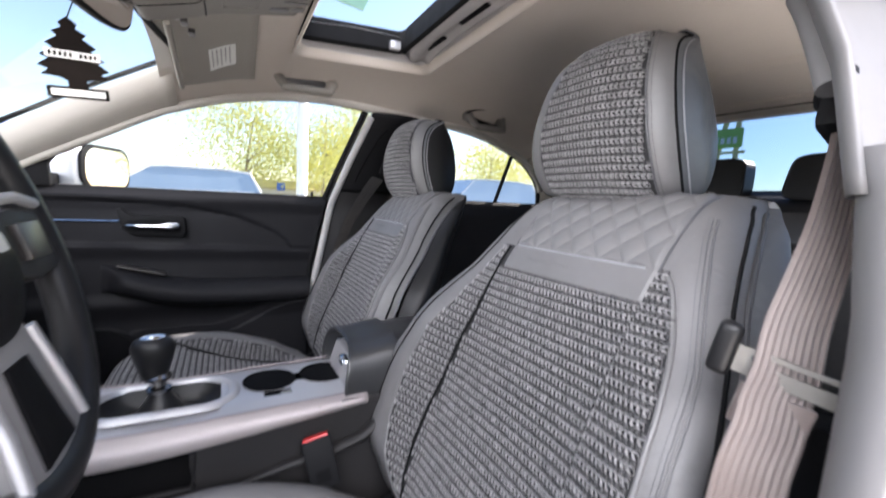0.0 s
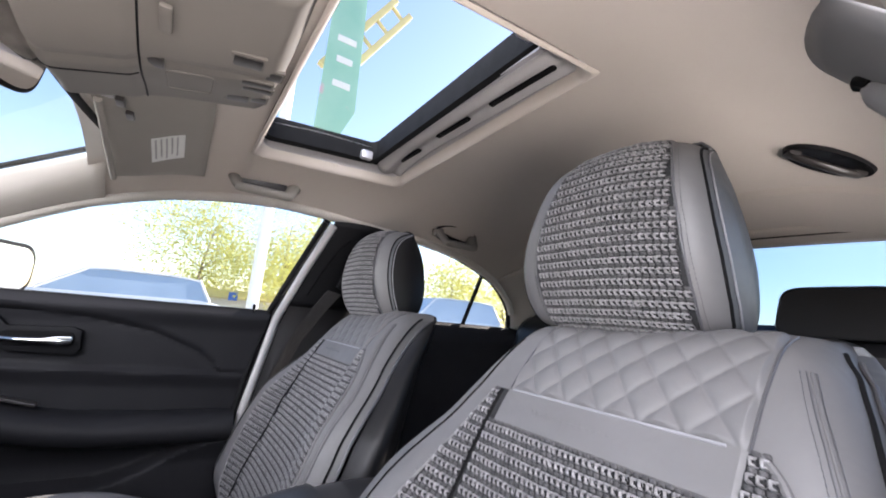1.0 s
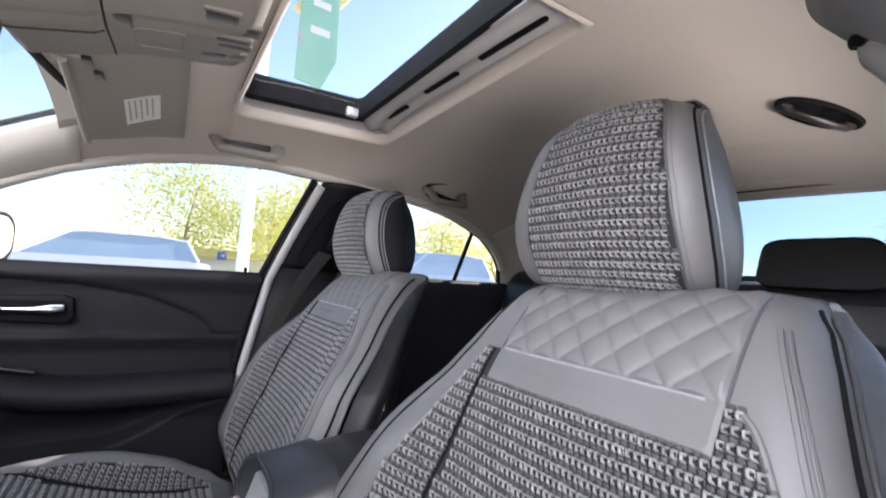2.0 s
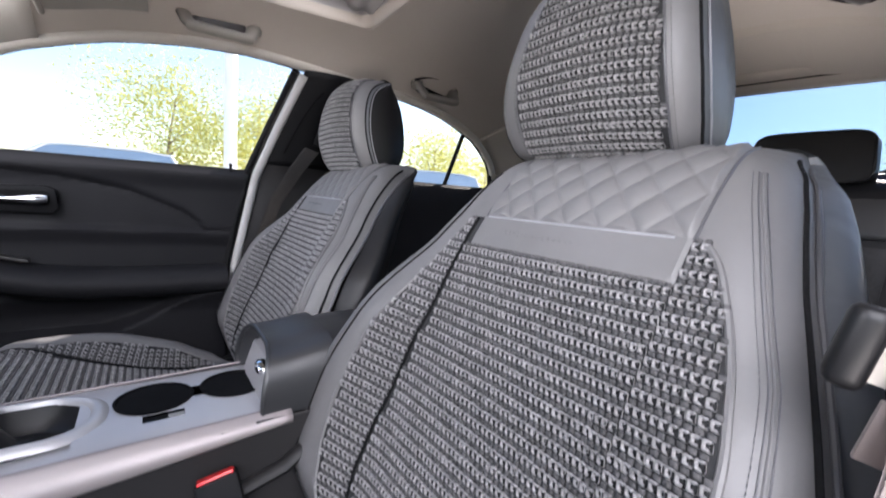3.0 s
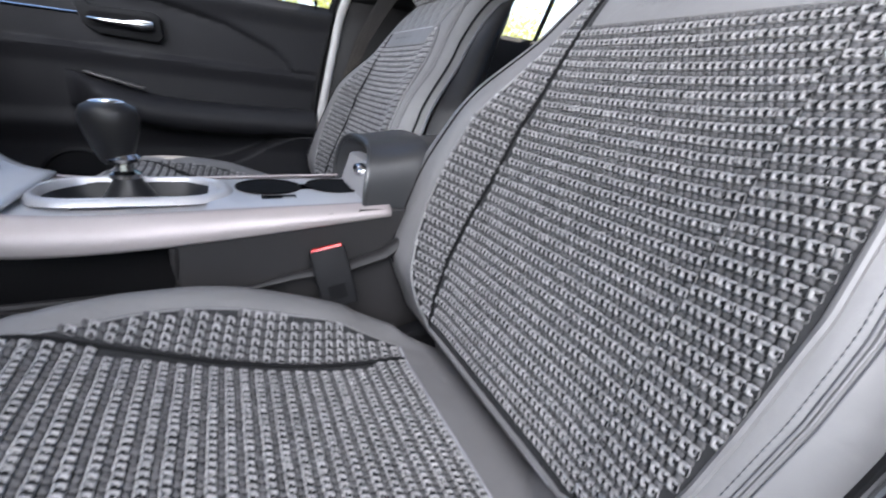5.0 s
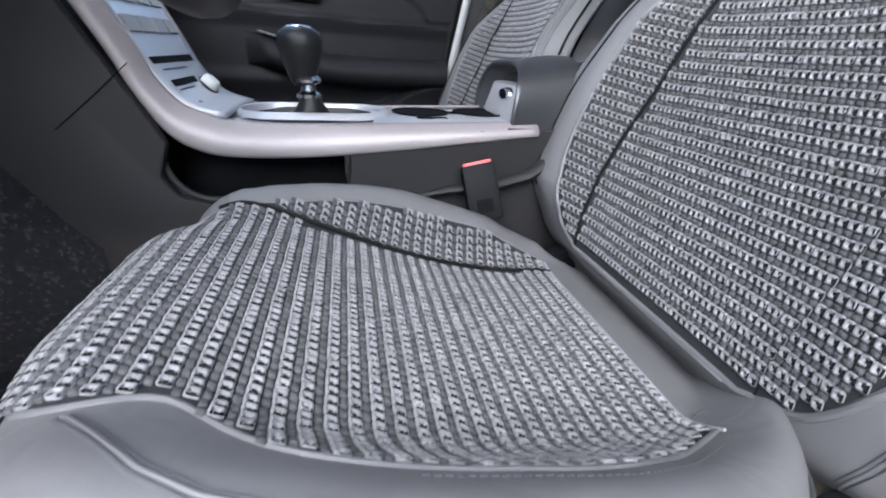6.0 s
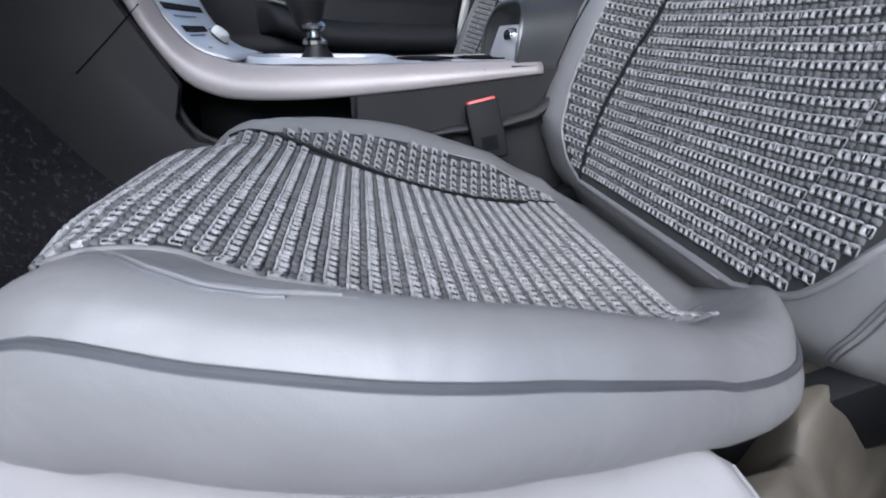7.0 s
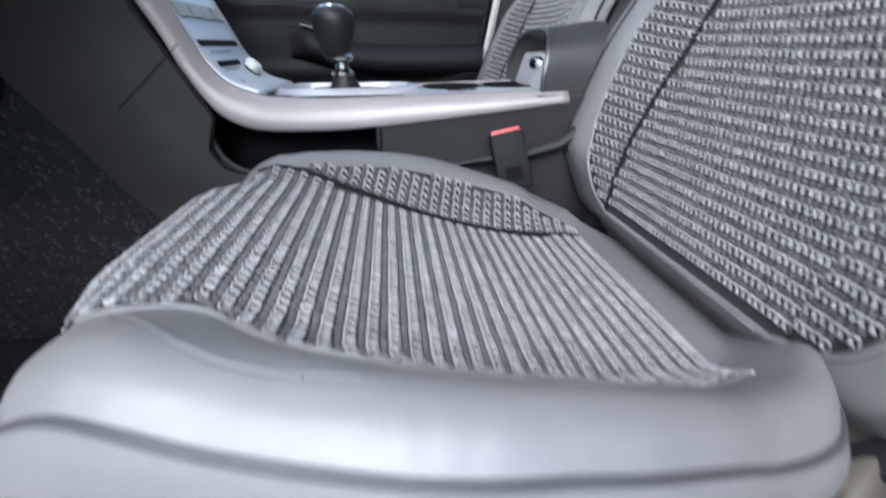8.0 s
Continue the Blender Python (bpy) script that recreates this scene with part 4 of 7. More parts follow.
def pillar_a(u, d, flip):
    top = A_UP(u)
    x = top[0] - 0.02 * u
    z = arch_z(max(-0.80, x)) if x > -0.80 else 0.905
    low = np.array([x, arch_y(z), z])
    p = top + (low - top) * d
    p = p + np.array([0.02, -0.6, -0.25]) * 0.028 * math.sin(math.pi * d)
    if flip:
        p[1] = 2 * YC - p[1]
    return p


for flip, name in ((False, "pillar_front_passenger"), (True, "pillar_front_driver")):
    ob = part(name, grid(lambda u, d: pillar_a(u, d, flip), span(0, 1, 30), span(0, 1, 10)), TRIM_BEIGE, label="beige plastic windscreen pillar trim", solid=0.006)
    tagged(ob, category="pillar trim", kind="structure")

WIND_TOP, WIND_LOW = (-0.345, 1.262), (-1.12, 0.93)


def windscreen(u, q):
    x, z = WIND_TOP[0] + (WIND_LOW[0] - WIND_TOP[0]) * u, WIND_TOP[1] + (WIND_LOW[1] - WIND_TOP[1]) * u
    half = 0.50 + 0.24 * u
    return np.array([x + 0.10 * q * q, YC + q * half, z - 0.02 * q * q + 0.02 * math.sin(math.pi * u)])


screen = part("window_1", grid(windscreen, span(0, 1, 12), span(-1, 1, 18)), GLASS, label="clear windscreen glass")
tagged(screen, category="windscreen", kind="structure")
screen.visible_shadow = False
edge = [windscreen(0.015, q) + np.array([0.004, 0, -0.008]) for q in span(-1, 1, 20)]
ob = part("trim", tube(edge, 0.008, 8, flat=0.6), RUBBER, label="black windscreen header seal")
tagged(ob, category="seal", kind="structure")
edge = [A_UP(u) + np.array([-0.008, 0.006, 0.006]) for u in span(0, 1, 24)]
ob = part("trim", tube(edge, 0.006, 8), RUBBER, label="black windscreen side seal")
tagged(ob, category="seal", kind="structure")


def rail_strip(points, radius, name, mat, label, flip=False, flat=1.0):
    if flip:
        points = [(p[0], 2 * YC - p[1], p[2]) for p in points]
    ob = part(name, tube(points, radius, 10, flat=flat), mat, label=label)
    return tagged(ob, category="trim", kind="structure")


# roof rail edge: padded trim along the top of the side openings
for flip in (False, True):
    rail = [(x, arch_y(arch_z(x)) - 0.002, arch_z(x) + 0.002) for x in span(-0.70, 1.05, 90)]
    rail_strip(rail, 0.013, "trim", TRIM_BEIGE, "beige padded roof rail above the side windows", flip)
    seal = [(x, arch_y(arch_z(x)) + 0.016, arch_z(x) + 0.002) for x in span(-0.74, 1.085, 90)]
    rail_strip(seal, 0.011, "trim", PILLAR_GREY if flip else RUBBER, "grey door opening seal" if flip else "black window frame seal", flip)


def pillar_b(z, d, side):
    """Inner face of the middle pillar, from its front edge (d=0) to its rear edge (d=1)."""
    x0 = float(np.interp(z, [0.30, 0.42, 0.65, 0.92, 1.10, 1.20, 1.24], [0.03, 0.035, 0.055, 0.112, 0.172, 0.205, 0.215]))
    x1 = float(np.interp(z, [0.30, 0.42, 0.55, 0.92, 1.10, 1.20, 1.24], [0.44, 0.40, 0.36, 0.355, 0.372, 0.392, 0.40]))
    y = float(np.interp(z, [0.30, 0.60, 0.90, 1.05, 1.20, 1.245], [1.055, 1.048, 1.035, 0.968, 0.878, 0.848]))
    if side < 0:
        y = float(np.interp(z, [0.30, 0.60, 0.70, 0.86, 0.95, 1.05, 1.13, 1.20, 1.245], [1.032, 1.018, 1.014, 1.010, 0.996, 0.967, 0.930, 0.878, 0.848]))
    edge = 0.05 * (1 - math.sin(math.pi * min(1, max(0, d))) ** 0.5)
    p = np.array([x0 + (x1 - x0) * d, y + edge, z])
    if side < 0:
        p[1] = 2 * YC - p[1]
    return p


for side, name in ((1, "pillar_middle_passenger"), (-1, "pillar_middle_driver")):
    ob = part(name, grid(lambda z, d: pillar_b(z, d, side), span(0.30, 0.98, 26), span(0, 1, 15)), PILLAR_GREY if side < 0 else PLASTIC_MID, label="plastic middle pillar trim beside the seat belt", solid=0.004)
    tagged(ob, category="pillar trim", kind="structure")
    up = part("upper_cover", grid(lambda z, d: pillar_b(z, d, side) - np.array([0, side * 0.006, 0]), span(0.95, 1.203, 16), span(0.05, 0.95, 13)), PLASTIC if side > 0 else PILLAR_GREY, ob, "smooth upper pillar cover", solid=0.004)
    if side > 0:
        strip = [pillar_b(z, 0.06, side) - np.array([0, side * 0.008, 0]) for z in span(0.50, 1.19, 30)]
        part("door_seal", tube(strip, 0.012, 10), TRIM_GREY, ob, "pale grey edge of the pillar trim")
        strip = [pillar_b(z, 0.0, side) + np.array([-0.008, side * 0.004, 0]) for z in span(0.35, 1.20, 30)]
        part("door_seal", tube(strip, 0.009, 8), RUBBER, ob, "black rubber door seal")
    if side > 0:
        slot = [pillar_b(z, d, side) - np.array([0, side * 0.010, 0]) for z, d in ((0.985, 0.24), (1.06, 0.27), (1.13, 0.33), (1.155, 0.40))]
        part("belt_slot", tube(curve_of(slot)(np.linspace(0, 1, 30)), 0.003, 8), PLASTIC_DARK, ob, "dark rim of the belt height slot")
    else:
        slide = [pillar_b(z, d, side) + np.array([0, 0.009, 0]) for z, d in ((1.038, 0.33), (1.07, 0.345), (1.11, 0.38), (1.147, 0.43))]
        part("belt_height_cover", tube(curve_of(slide)(np.linspace(0, 1, 30)), [0.0115 - 0.004 * smooth(0.9, 1.0, k / 29) for k in range(30)], 12), PILLAR_GREY, ob, "rounded sliding cover of the belt height adjuster")
        notch = [pillar_b(z, d, side) + np.array([0, 0.009, 0]) for z, d in ((1.146, 0.40), (1.156, 0.42), (1.160, 0.50))]
        part("belt_slot", tube(curve_of(notch)(np.linspace(0, 1, 12)), 0.005, 8), PLASTIC_DARK, ob, "dark end of the belt height slot")


# seat belts at the middle pillars
def ribbon(path, across, wide=0.047, thick=0.0012, ribs=9):
    """Woven webbing along a path, with fine lengthwise ribs; across gives its side direction at each point."""
    c, a = curve_of(path), curve_of(across)
    us = span(0, 1, 70)

    def face(u, q, lift):
        w = a(u)
        w = w / np.linalg.norm(w)
        t = c(min(1, u + 0.01)) - c(max(0, u - 0.01))
        n = np.cross(t / np.linalg.norm(t), w)
        return c(u) + w * (q * wide / 2) + n * (lift + 0.0007 * math.cos(q * math.pi * ribs))
    qs = span(-1, 1, 37)
    return together(grid(lambda u, q: face(u, q, thick), us, qs), grid(lambda u, q: face(u, q, -thick), us, qs))


def seat_belt(side):
    f = (lambda p: p) if side < 0 else (lambda p: (p[0], 2 * YC - p[1], p[2]))
    belt = thing("seat_belt", "taupe webbing seat belt hanging at the middle pillar", "seat belt", "front seat belts", at=f((0.22, -0.30, 0.30)))
    path = [f(p) for p in ((0.262, -0.254, 1.001), (0.245, -0.26, 0.976), (0.215, -0.268, 0.929), (0.19, -0.27, 0.886), (0.17, -0.271, 0.852), (0.158, -0.273, 0.818), (0.15, -0.272, 0.798), (0.142, -0.273, 0.777), (0.125, -0.272, 0.73), (0.11, -0.272, 0.6), (0.1, -0.28, 0.45))]
    flip_y = lambda v: (v[0], -v[1] * side, v[2])  # noqa: E731
    tilt = [flip_y(v) for v in ((0.95, -0.20, -0.2), (0.85, -0.45, -0.2), (0.62, -0.76, -0.2), (0.42, -0.88, -0.2), (0.36, -0.91, -0.2), (0.36, -0.91, -0.2), (0.36, -0.91, -0.2), (0.36, -0.91, -0.2), (0.36, -0.91, -0.15), (0.36, -0.91, 0), (0.36, -0.91, 0))]
    # the far belt gets the darkened copy, shade painted in
    part("webbing", ribbon(path, tilt), WEBBING if side < 0 else WEBBING_SHADED, belt)
    guide = part("upper_guide", box(f((0.29, -0.235, 1.036)), (0.05, 0.02, 0.062), 0.009, (0, 20, 0)), PLASTIC, belt, "black plastic belt guide")
    part("bolt_cover", lathe([(0.0, 0.0), (0.014, 0.0), (0.016, 0.006), (0.010, 0.012), (0.0, 0.013)], f((0.302, -0.223, 1.048)), "y", 16), PLASTIC, guide, "round bolt cover")
    if side > 0:
        return belt
    ax = Vector(flip_y((0.36, -0.91, -0.2))).normalized()
    ay = Vector(flip_y((-0.93, -0.36, -0.036))).normalized()
    az = ax.cross(ay) if ax.cross(ay).z > 0 else ay.cross(ax)
    m = Matrix((ax, ay, az)).transposed().to_4x4()
    m.translation = Vector(f((0.158, -0.273, 0.818)))
    plate = moved(together(ring_plate(rounded(0.004, 0, 0.080, 0.022, 0.005), rounded(0.004, 0.004, 0.054, 0.006, 0.002), 0.0030, 0.0048, "y")), m)
    tongue = part("tongue", plate, STEEL, belt, "bright steel belt tongue")
    part("tongue_grip", moved(box((-0.041, 0.003, 0.004), (0.017, 0.016, 0.044), 0.007, segments=3), m), LEATHER_DARK, tongue, "glossy black grip of the tongue")
    part("tongue_end", moved(box((0.040, 0.004, 0.006), (0.009, 0.009, 0.030), 0.004), m), STEEL, tongue, "steel end of the tongue")
    part("sewn_fold", moved(box((0.0, 0.003, -0.034), (0.0475, 0.0045, 0.034), 0.0015), m), WEBBING, belt, "sewn double layer of webbing")
    return belt


seat_belt(-1)
seat_belt(1)

# side glass
for side in (1, -1):
    f = (lambda y: y) if side > 0 else (lambda y: 2 * YC - y)
    for k, (x0, x1) in enumerate(((-0.70, 0.20), (0.36, 1.08)) if side > 0 else ((0.36, 1.08),)):
        def pane(x, d):
            top = arch_z(x) + 0.01
            z = 0.90 + (top - 0.90) * d
            return np.array([x + 0.10 * (d - 0.4) * smooth(0.0, 0.2, x) * (1 if x < 0.25 else 0), f(arch_y(z) + 0.02), z])
        g = part("window_2" if side > 0 and k == 0 else "window_3", grid(pane, span(x0, x1, 24), span(0, 1, 8)), GLASS, label="clear side window glass")
        tagged(g, category="car window", kind="structure")
        g.visible_shadow = False
    bar = [(0.832 + 0.0 * d, f(arch_y(0.93 + 0.215 * d) + 0.004), 0.93 + 0.215 * d) for d in span(0, 1, 8)]
    ob = part("trim", tube(bar, 0.008, 8), RUBBER, label="black divider bar of the rear door window")
    tagged(ob, category="window divider", kind="structure")

# rear end: header, rear pillars, rear glass, shelf
GLASS_TOP = (1.12, 1.244)
rear_glass = part("window_4", grid(lambda u, q: np.array([GLASS_TOP[0] + 0.50 * u + 0.06 * (1 - q * q), YC + q * (0.49 + 0.10 * u), GLASS_TOP[1] - 0.265 * u]), span(0, 1, 8), span(-1, 1, 16)), GLASS_BLUE, label="rear window glass with the sky's blue put into its tint")
tagged(rear_glass, category="rear window", kind="structure")
rear_glass.visible_shadow = False
for side, name in ((1, "pillar_rear_passenger"), (-1, "pillar_rear_driver")):
    def pillar_c(u, d):
        x = 0.90 + 0.19 * u
        z = arch_z(x)
        low = np.array([x, arch_y(z), z])
        hi = np.array([1.10 + 0.50 * u, YC + 0.41 + 0.05 * smooth(0.0, 0.25, u) + 0.10 * u, 1.252 - 0.285 * u])
        p = low + (hi - low) * d + np.array([0, -0.03, 0.02]) * math.sin(math.pi * d)
        if side < 0:
            p[1] = 2 * YC - p[1]
        return p
    ob = part(name, grid(pillar_c, span(0, 1, 18), span(0, 1, 10)), HEADLINER, label="beige rear pillar trim beside the rear window", solid=0.006)
    tagged(ob, category="pillar trim", kind="structure")
ob = part("trim", grid(lambda x, y: np.array([x, y, 1.253 - 0.30 * (x - 1.10) - 0.05 * abs(y - YC) ** 2]), span(1.095, 1.19, 5), span(YC - 0.52, YC + 0.52, 12)), HEADLINER, label="beige rear header above the rear window", solid=0.012)
tagged(ob, category="headliner edge", kind="structure")
ob = part("trim", tube([(1.135, YC + q * 0.5, 1.238 - 0.012 * q * q) for q in span(-1, 1, 16)], 0.004, 8), RUBBER, label="black rear window seal")
tagged(ob, category="seal", kind="structure")
shelf = part("shelf", box((1.43, YC, 0.945), (0.46, 1.24, 0.03), 0.01), CARPET, label="dark carpeted parcel shelf under the rear window")
tagged(shelf, category="parcel shelf", kind="structure")

# lower body: floor, sides, sill, firewall, tail
floor = part("floor", box((0.15, YC, 0.235), (2.5, 1.50, 0.035), 0.005), CARPET, label="black carpeted car floor")
tagged(floor, category="floor", kind="structure")
for side in (1, -1):
    f = (lambda y: y) if side > 0 else (lambda y: 2 * YC - y)
    ob = part("wall_rear_passenger" if side > 0 else "wall_rear_driver", grid(lambda x, z: np.array([x, f(1.075 + 0.02 * math.sin((z - 0.25) * 4)), z]), span(0.36, 1.40, 8), span(0.25, 0.94, 10)), PLASTIC_SOFT, label="black vinyl rear door lining", solid=0.03)
    tagged(ob, category="door lining", kind="structure")
    rail_strip([(x, f(1.078), 0.935) for x in span(0.36, 1.12, 10)], 0.008, "trim", RUBBER, "black window sill seal")
    ob = part("wall_body_passenger" if side > 0 else "wall_body_driver", box((0.15, f(1.20), 0.42), (3.1, 0.06, 0.30), 0.02), BODY_PAINT, label="white painted lower body side", solid=0)
    tagged(ob, category="car body", kind="structure")
ob = part("wall_firewall", box((-1.12, YC, 0.58), (0.04, 1.56, 0.70), 0.01), CARPET, label="black carpeted firewall")
tagged(ob, category="firewall", kind="structure")
ob = part("wall_tail", box((1.30, YC, 0.58), (0.04, 1.50, 0.68), 0.01), PLASTIC_DARK, label="dark panel behind the rear bench")
tagged(ob, category="body panel", kind="structure")
hood = part("bonnet", grid(lambda x, y: np.array([x, y, 0.95 - 0.09 * (1 - (x + 2.2) / 1.1) - 0.03 * (y - YC) ** 2]), span(-2.1, -1.1, 8), span(YC - 0.76, YC + 0.76, 12)), BODY_PAINT, label="white painted bonnet", solid=0.02)
tagged(hood, category="bonnet", kind="structure")


def sill_at(x, d):
    """Door sill trim on the driver's side: d from the seat side to the outer edge."""
    y = -0.10 - 0.30 * d
    inner = 0.25 + 0.19 * smooth(-0.111, -0.061, x)
    z = 0.442 - 0.026 * d - 0.10 * smooth(0.84, 1.0, d) + 0.004 * smooth(-0.126, -0.056, x) * (1 - d) - 0.10 * smooth(inner, inner - 0.15, d)
    z += 0.004 * math.sin(x * 9 + 1) * (1 - d) + 0.012 * smooth(-0.30, -0.42, x) * (1 - d)
    return np.array([x - 0.012 * smooth(-0.106, -0.060, x) * smooth(0.50, 0.85, d), y, z - 0.006 * smooth(-0.072, -0.060, x) ** 2])


sill = part("door_sill", grid(sill_at, span(-1.0, -0.106, 44) + span(-0.103, -0.060, 12), span(0, 1, 40)), SILL_PLASTIC, label="dusty grey plastic door sill trim")
tagged(sill, category="door sill", kind="structure")
end = [sill_at(-0.0605, d) - np.array([0, 0, 0.002]) for d in span(0.44, 0.97, 20)]
part("end_fold", tube(end, 0.0026, 8), SILL_PLASTIC, sill, "rolled end of the sill trim")
plate = part("sill_plate", box((-0.0545, -0.330, 0.408), (0.024, 0.135, 0.006), 0.002), SILL_PLATE, label="pale metal strip at the end of the sill")
tagged(plate, category="sill plate", kind="structure")
part("rim", tube([(-0.0425, -0.264, 0.411), (-0.042, -0.32, 0.4115), (-0.0425, -0.395, 0.409)], 0.0020, 8), SILL_PLATE, plate, "raised rim of the metal strip")


def foot_at(a, d):
    """Taupe lower trim of the middle pillar, along a towards the sill: a rounded mound, a dark valley and a swell outside it."""
    rim = float(np.interp(a, [-0.30, 0.0, 0.055, 0.080, 0.097, 0.108, 0.124, 0.142, 0.17], [0.075, 0.058, 0.047, 0.040, 0.032, 0.027, 0.028, 0.036, 0.046]))
    low = float(np.interp(a, [-0.30, 0.102, 0.122, 0.17], [-0.075, -0.055, -0.004, 0.015]))
    q = low + (rim + 0.026 - low) * d
    top = float(np.interp(a, [-0.30, -0.05, 0.045, 0.075, 0.095, 0.115, 0.145, 0.17], [0.40, 0.425, 0.432, 0.431, 0.428, 0.423, 0.419, 0.416]))
    dip = 0.072 * smooth(0.15, 0.06, a)
    z = top - dip + dip * smooth(-0.012, 0.030, q) + 0.8 * dip * smooth(-0.012, -0.050, q)
    z -= 0.012 * smooth(0.024, 0.0, q) * smooth(0.10, 0.12, a)
    z -= 0.10 * smooth(rim - 0.006, rim + 0.024, q) + 0.006 * smooth(rim - 0.02, rim, q)
    return np.array([0.10 - 0.917 * a - 0.404 * q, -0.203 - 0.404 * a + 0.917 * q, z + 0.0012 * math.sin(a * 61) * math.sin(q * 90 + 1)])


ob = part("pillar_foot", grid(foot_at, span(-0.30, -0.05, 16) + span(-0.045, 0.17, 74), span(0, 1, 60)), TAUPE_PLASTIC, label="worn taupe plastic trim at the pillar foot")
tagged(ob, category="pillar trim", kind="structure")
ob = part("pillar_foot", grid(lambda x, z: np.array([x + 0.05 * smooth(0.6, 0.35, z), -0.30 - 0.02 * smooth(0.5, 0.4, z), z]), span(0.07, 0.40, 8), span(0.38, 0.66, 10)), PLASTIC_MID, label="dark lower trim of the middle pillar", solid=0.01)
tagged(ob, category="pillar trim", kind="structure")

# ---- passenger door ----
door = thing("door_1", "closed black vinyl passenger door with chrome handle", "car door", kind="structure", at=(-0.25, 1.1, 0.30))
CURVE = ([-0.80, -0.43, -0.316, -0.171, -0.054, -0.02, 0.006], [0.895, 0.889, 0.883, 0.854, 0.804, 0.775, 0.736])


def door_line(x):
    return 0.757 - 0.03 * (x + 0.3)


def door_at(x, z):
    y = 1.072 - 0.012 * smooth(0.86, 0.905, z) + 0.015 * smooth(0.905, 0.925, z)
    c, l = float(np.interp(x, *CURVE)), door_line(x)
    inset = smooth(c + 0.004, c - 0.006, z) * smooth(l - 0.002, l + 0.008, z) * smooth(0.012, -0.004, x)
    y += 0.012 * inset
    groove = math.exp(-(((z - c) / 0.005) ** 2)) * smooth(0.012, 0.0, x) + math.exp(-(((z - l) / 0.005) ** 2))
    y += 0.006 * groove
    y += 0.016 * smooth(l, l - 0.05, z) * smooth(0.57, 0.62, z)
    y += 0.03 * smooth(0.60, 0.52, z)
    pocket = smooth(0.50 + 0.10 * smooth(-0.25, 0.04, x), 0.475 + 0.10 * smooth(-0.25, 0.04, x), z) * smooth(-0.48, -0.40, x)
    y -= 0.045 * pocket
    return np.array([x, y, z])


def door_edge(z):
    return float(np.interp(z, [0.28, 0.50, 0.66, 0.80, 0.92], [0.05, 0.042, 0.05, 0.075, 0.108]))


panel = part("panel", grid(lambda k, z: door_at(-0.86 + (door_edge(z) + 0.86) * k, z), span(0, 1, 110), span(0.28, 0.926, 96)), PLASTIC_SOFT, door, "black vinyl door panel with a curved inset")
arm_c = curve_of([(-0.52, 0.70), (-0.46, 0.692), (-0.39, 0.668), (-0.30, 0.652), (-0.15, 0.646), (0.048, 0.646)])


def arm_at(u, d):
    x, z = arm_c(u)
    out = 0.062 * smooth(0.0, 0.12, u) + 0.01
    a = math.pi * d
    return np.array([x, 1.082 - out * math.sin(a) ** 0.7, z - 0.026 + 0.032 * math.cos(a) - 0.02 * d])


arm = part("armrest", grid(arm_at, span(0, 1, 50), span(0, 1, 16)), PLASTIC_SOFT, door, "padded black armrest")
part("switch_plate", box((-0.42, 1.052, 0.692), (0.12, 0.03, 0.006), 0.002, (0, 14, 0)), BUTTON_DARK, arm, "gloss black window switch plate")
bezel = part("handle_bezel", prism([(-0.48, 0.868), (-0.465, 0.872), (-0.445, 0.85), (-0.33, 0.853), (-0.312, 0.845), (-0.308, 0.80), (-0.32, 0.786), (-0.44, 0.792), (-0.465, 0.81)], 1.060, 1.08, "y", 0.005), PLASTIC, door, "black handle surround")
part("handle_cup", prism(rounded(-0.388, 0.823, 0.13, 0.034, 0.012), 1.0565, 1.062, "y", 0.002), PLASTIC_DARK, bezel, "dark recess behind the handle")
part("handle", tube([(-0.452, 1.050, 0.823), (-0.42, 1.044, 0.821), (-0.38, 1.043, 0.820), (-0.35, 1.044, 0.821), (-0.328, 1.051, 0.823)], [0.004, 0.0055, 0.0075, 0.013, 0.011], 10, flat=0.9), CHROME, bezel, "chrome pull handle")
part("accent_strip", tube([(x, door_at(x, 0.832)[1] - 0.003, 0.832) for x in span(-0.72, -0.475, 12)], 0.003, 6), CHROME, door, "thin chrome strip")
part("lock_pin", lathe([(0.0035, 0.0), (0.0035, 0.014), (0.005, 0.016), (0.005, 0.022), (0.003, 0.025)], (0.062, 1.075, 0.92), "z", 10), PLASTIC, door, "black lock pin")
part("sill_seal", tube([(x, 1.088, 0.924) for x in span(-0.80, 0.105, 20)], 0.007, 8), RUBBER, door, "black window sill seal")
part("rear_edge", tube([(door_edge(z) + 0.004, 1.078, z) for z in span(0.29, 0.925, 26)], 0.008, 8), RUBBER, door, "black rubber door edge")
part("frame_bar", tube([(0.112 + 0.092 * k, arch_y(0.925 + 0.285 * k) + 0.008, 0.925 + 0.285 * k) for k in span(0, 1, 14)], 0.011, 8), RUBBER, door, "black rear window frame bar")
part("mirror_sail", prism([(-0.82, 0.915), (-0.612, 0.925), (-0.616, 0.985), (-0.588, 1.022), (-0.50, 1.070), (-0.504, 1.085), (-0.60, 1.048), (-0.70, 0.966), (-0.82, 0.935)], 1.055, 1.075, "y", 0.004), PLASTIC, door, "black mirror corner cover")
part("speaker_ring", lathe([(0.085, 0.0), (0.088, -0.006), (0.080, -0.010), (0.076, -0.004), (0.0, -0.004)], (-0.52, 1.06, 0.44), "y", 28), PLASTIC, door, "round speaker grille")

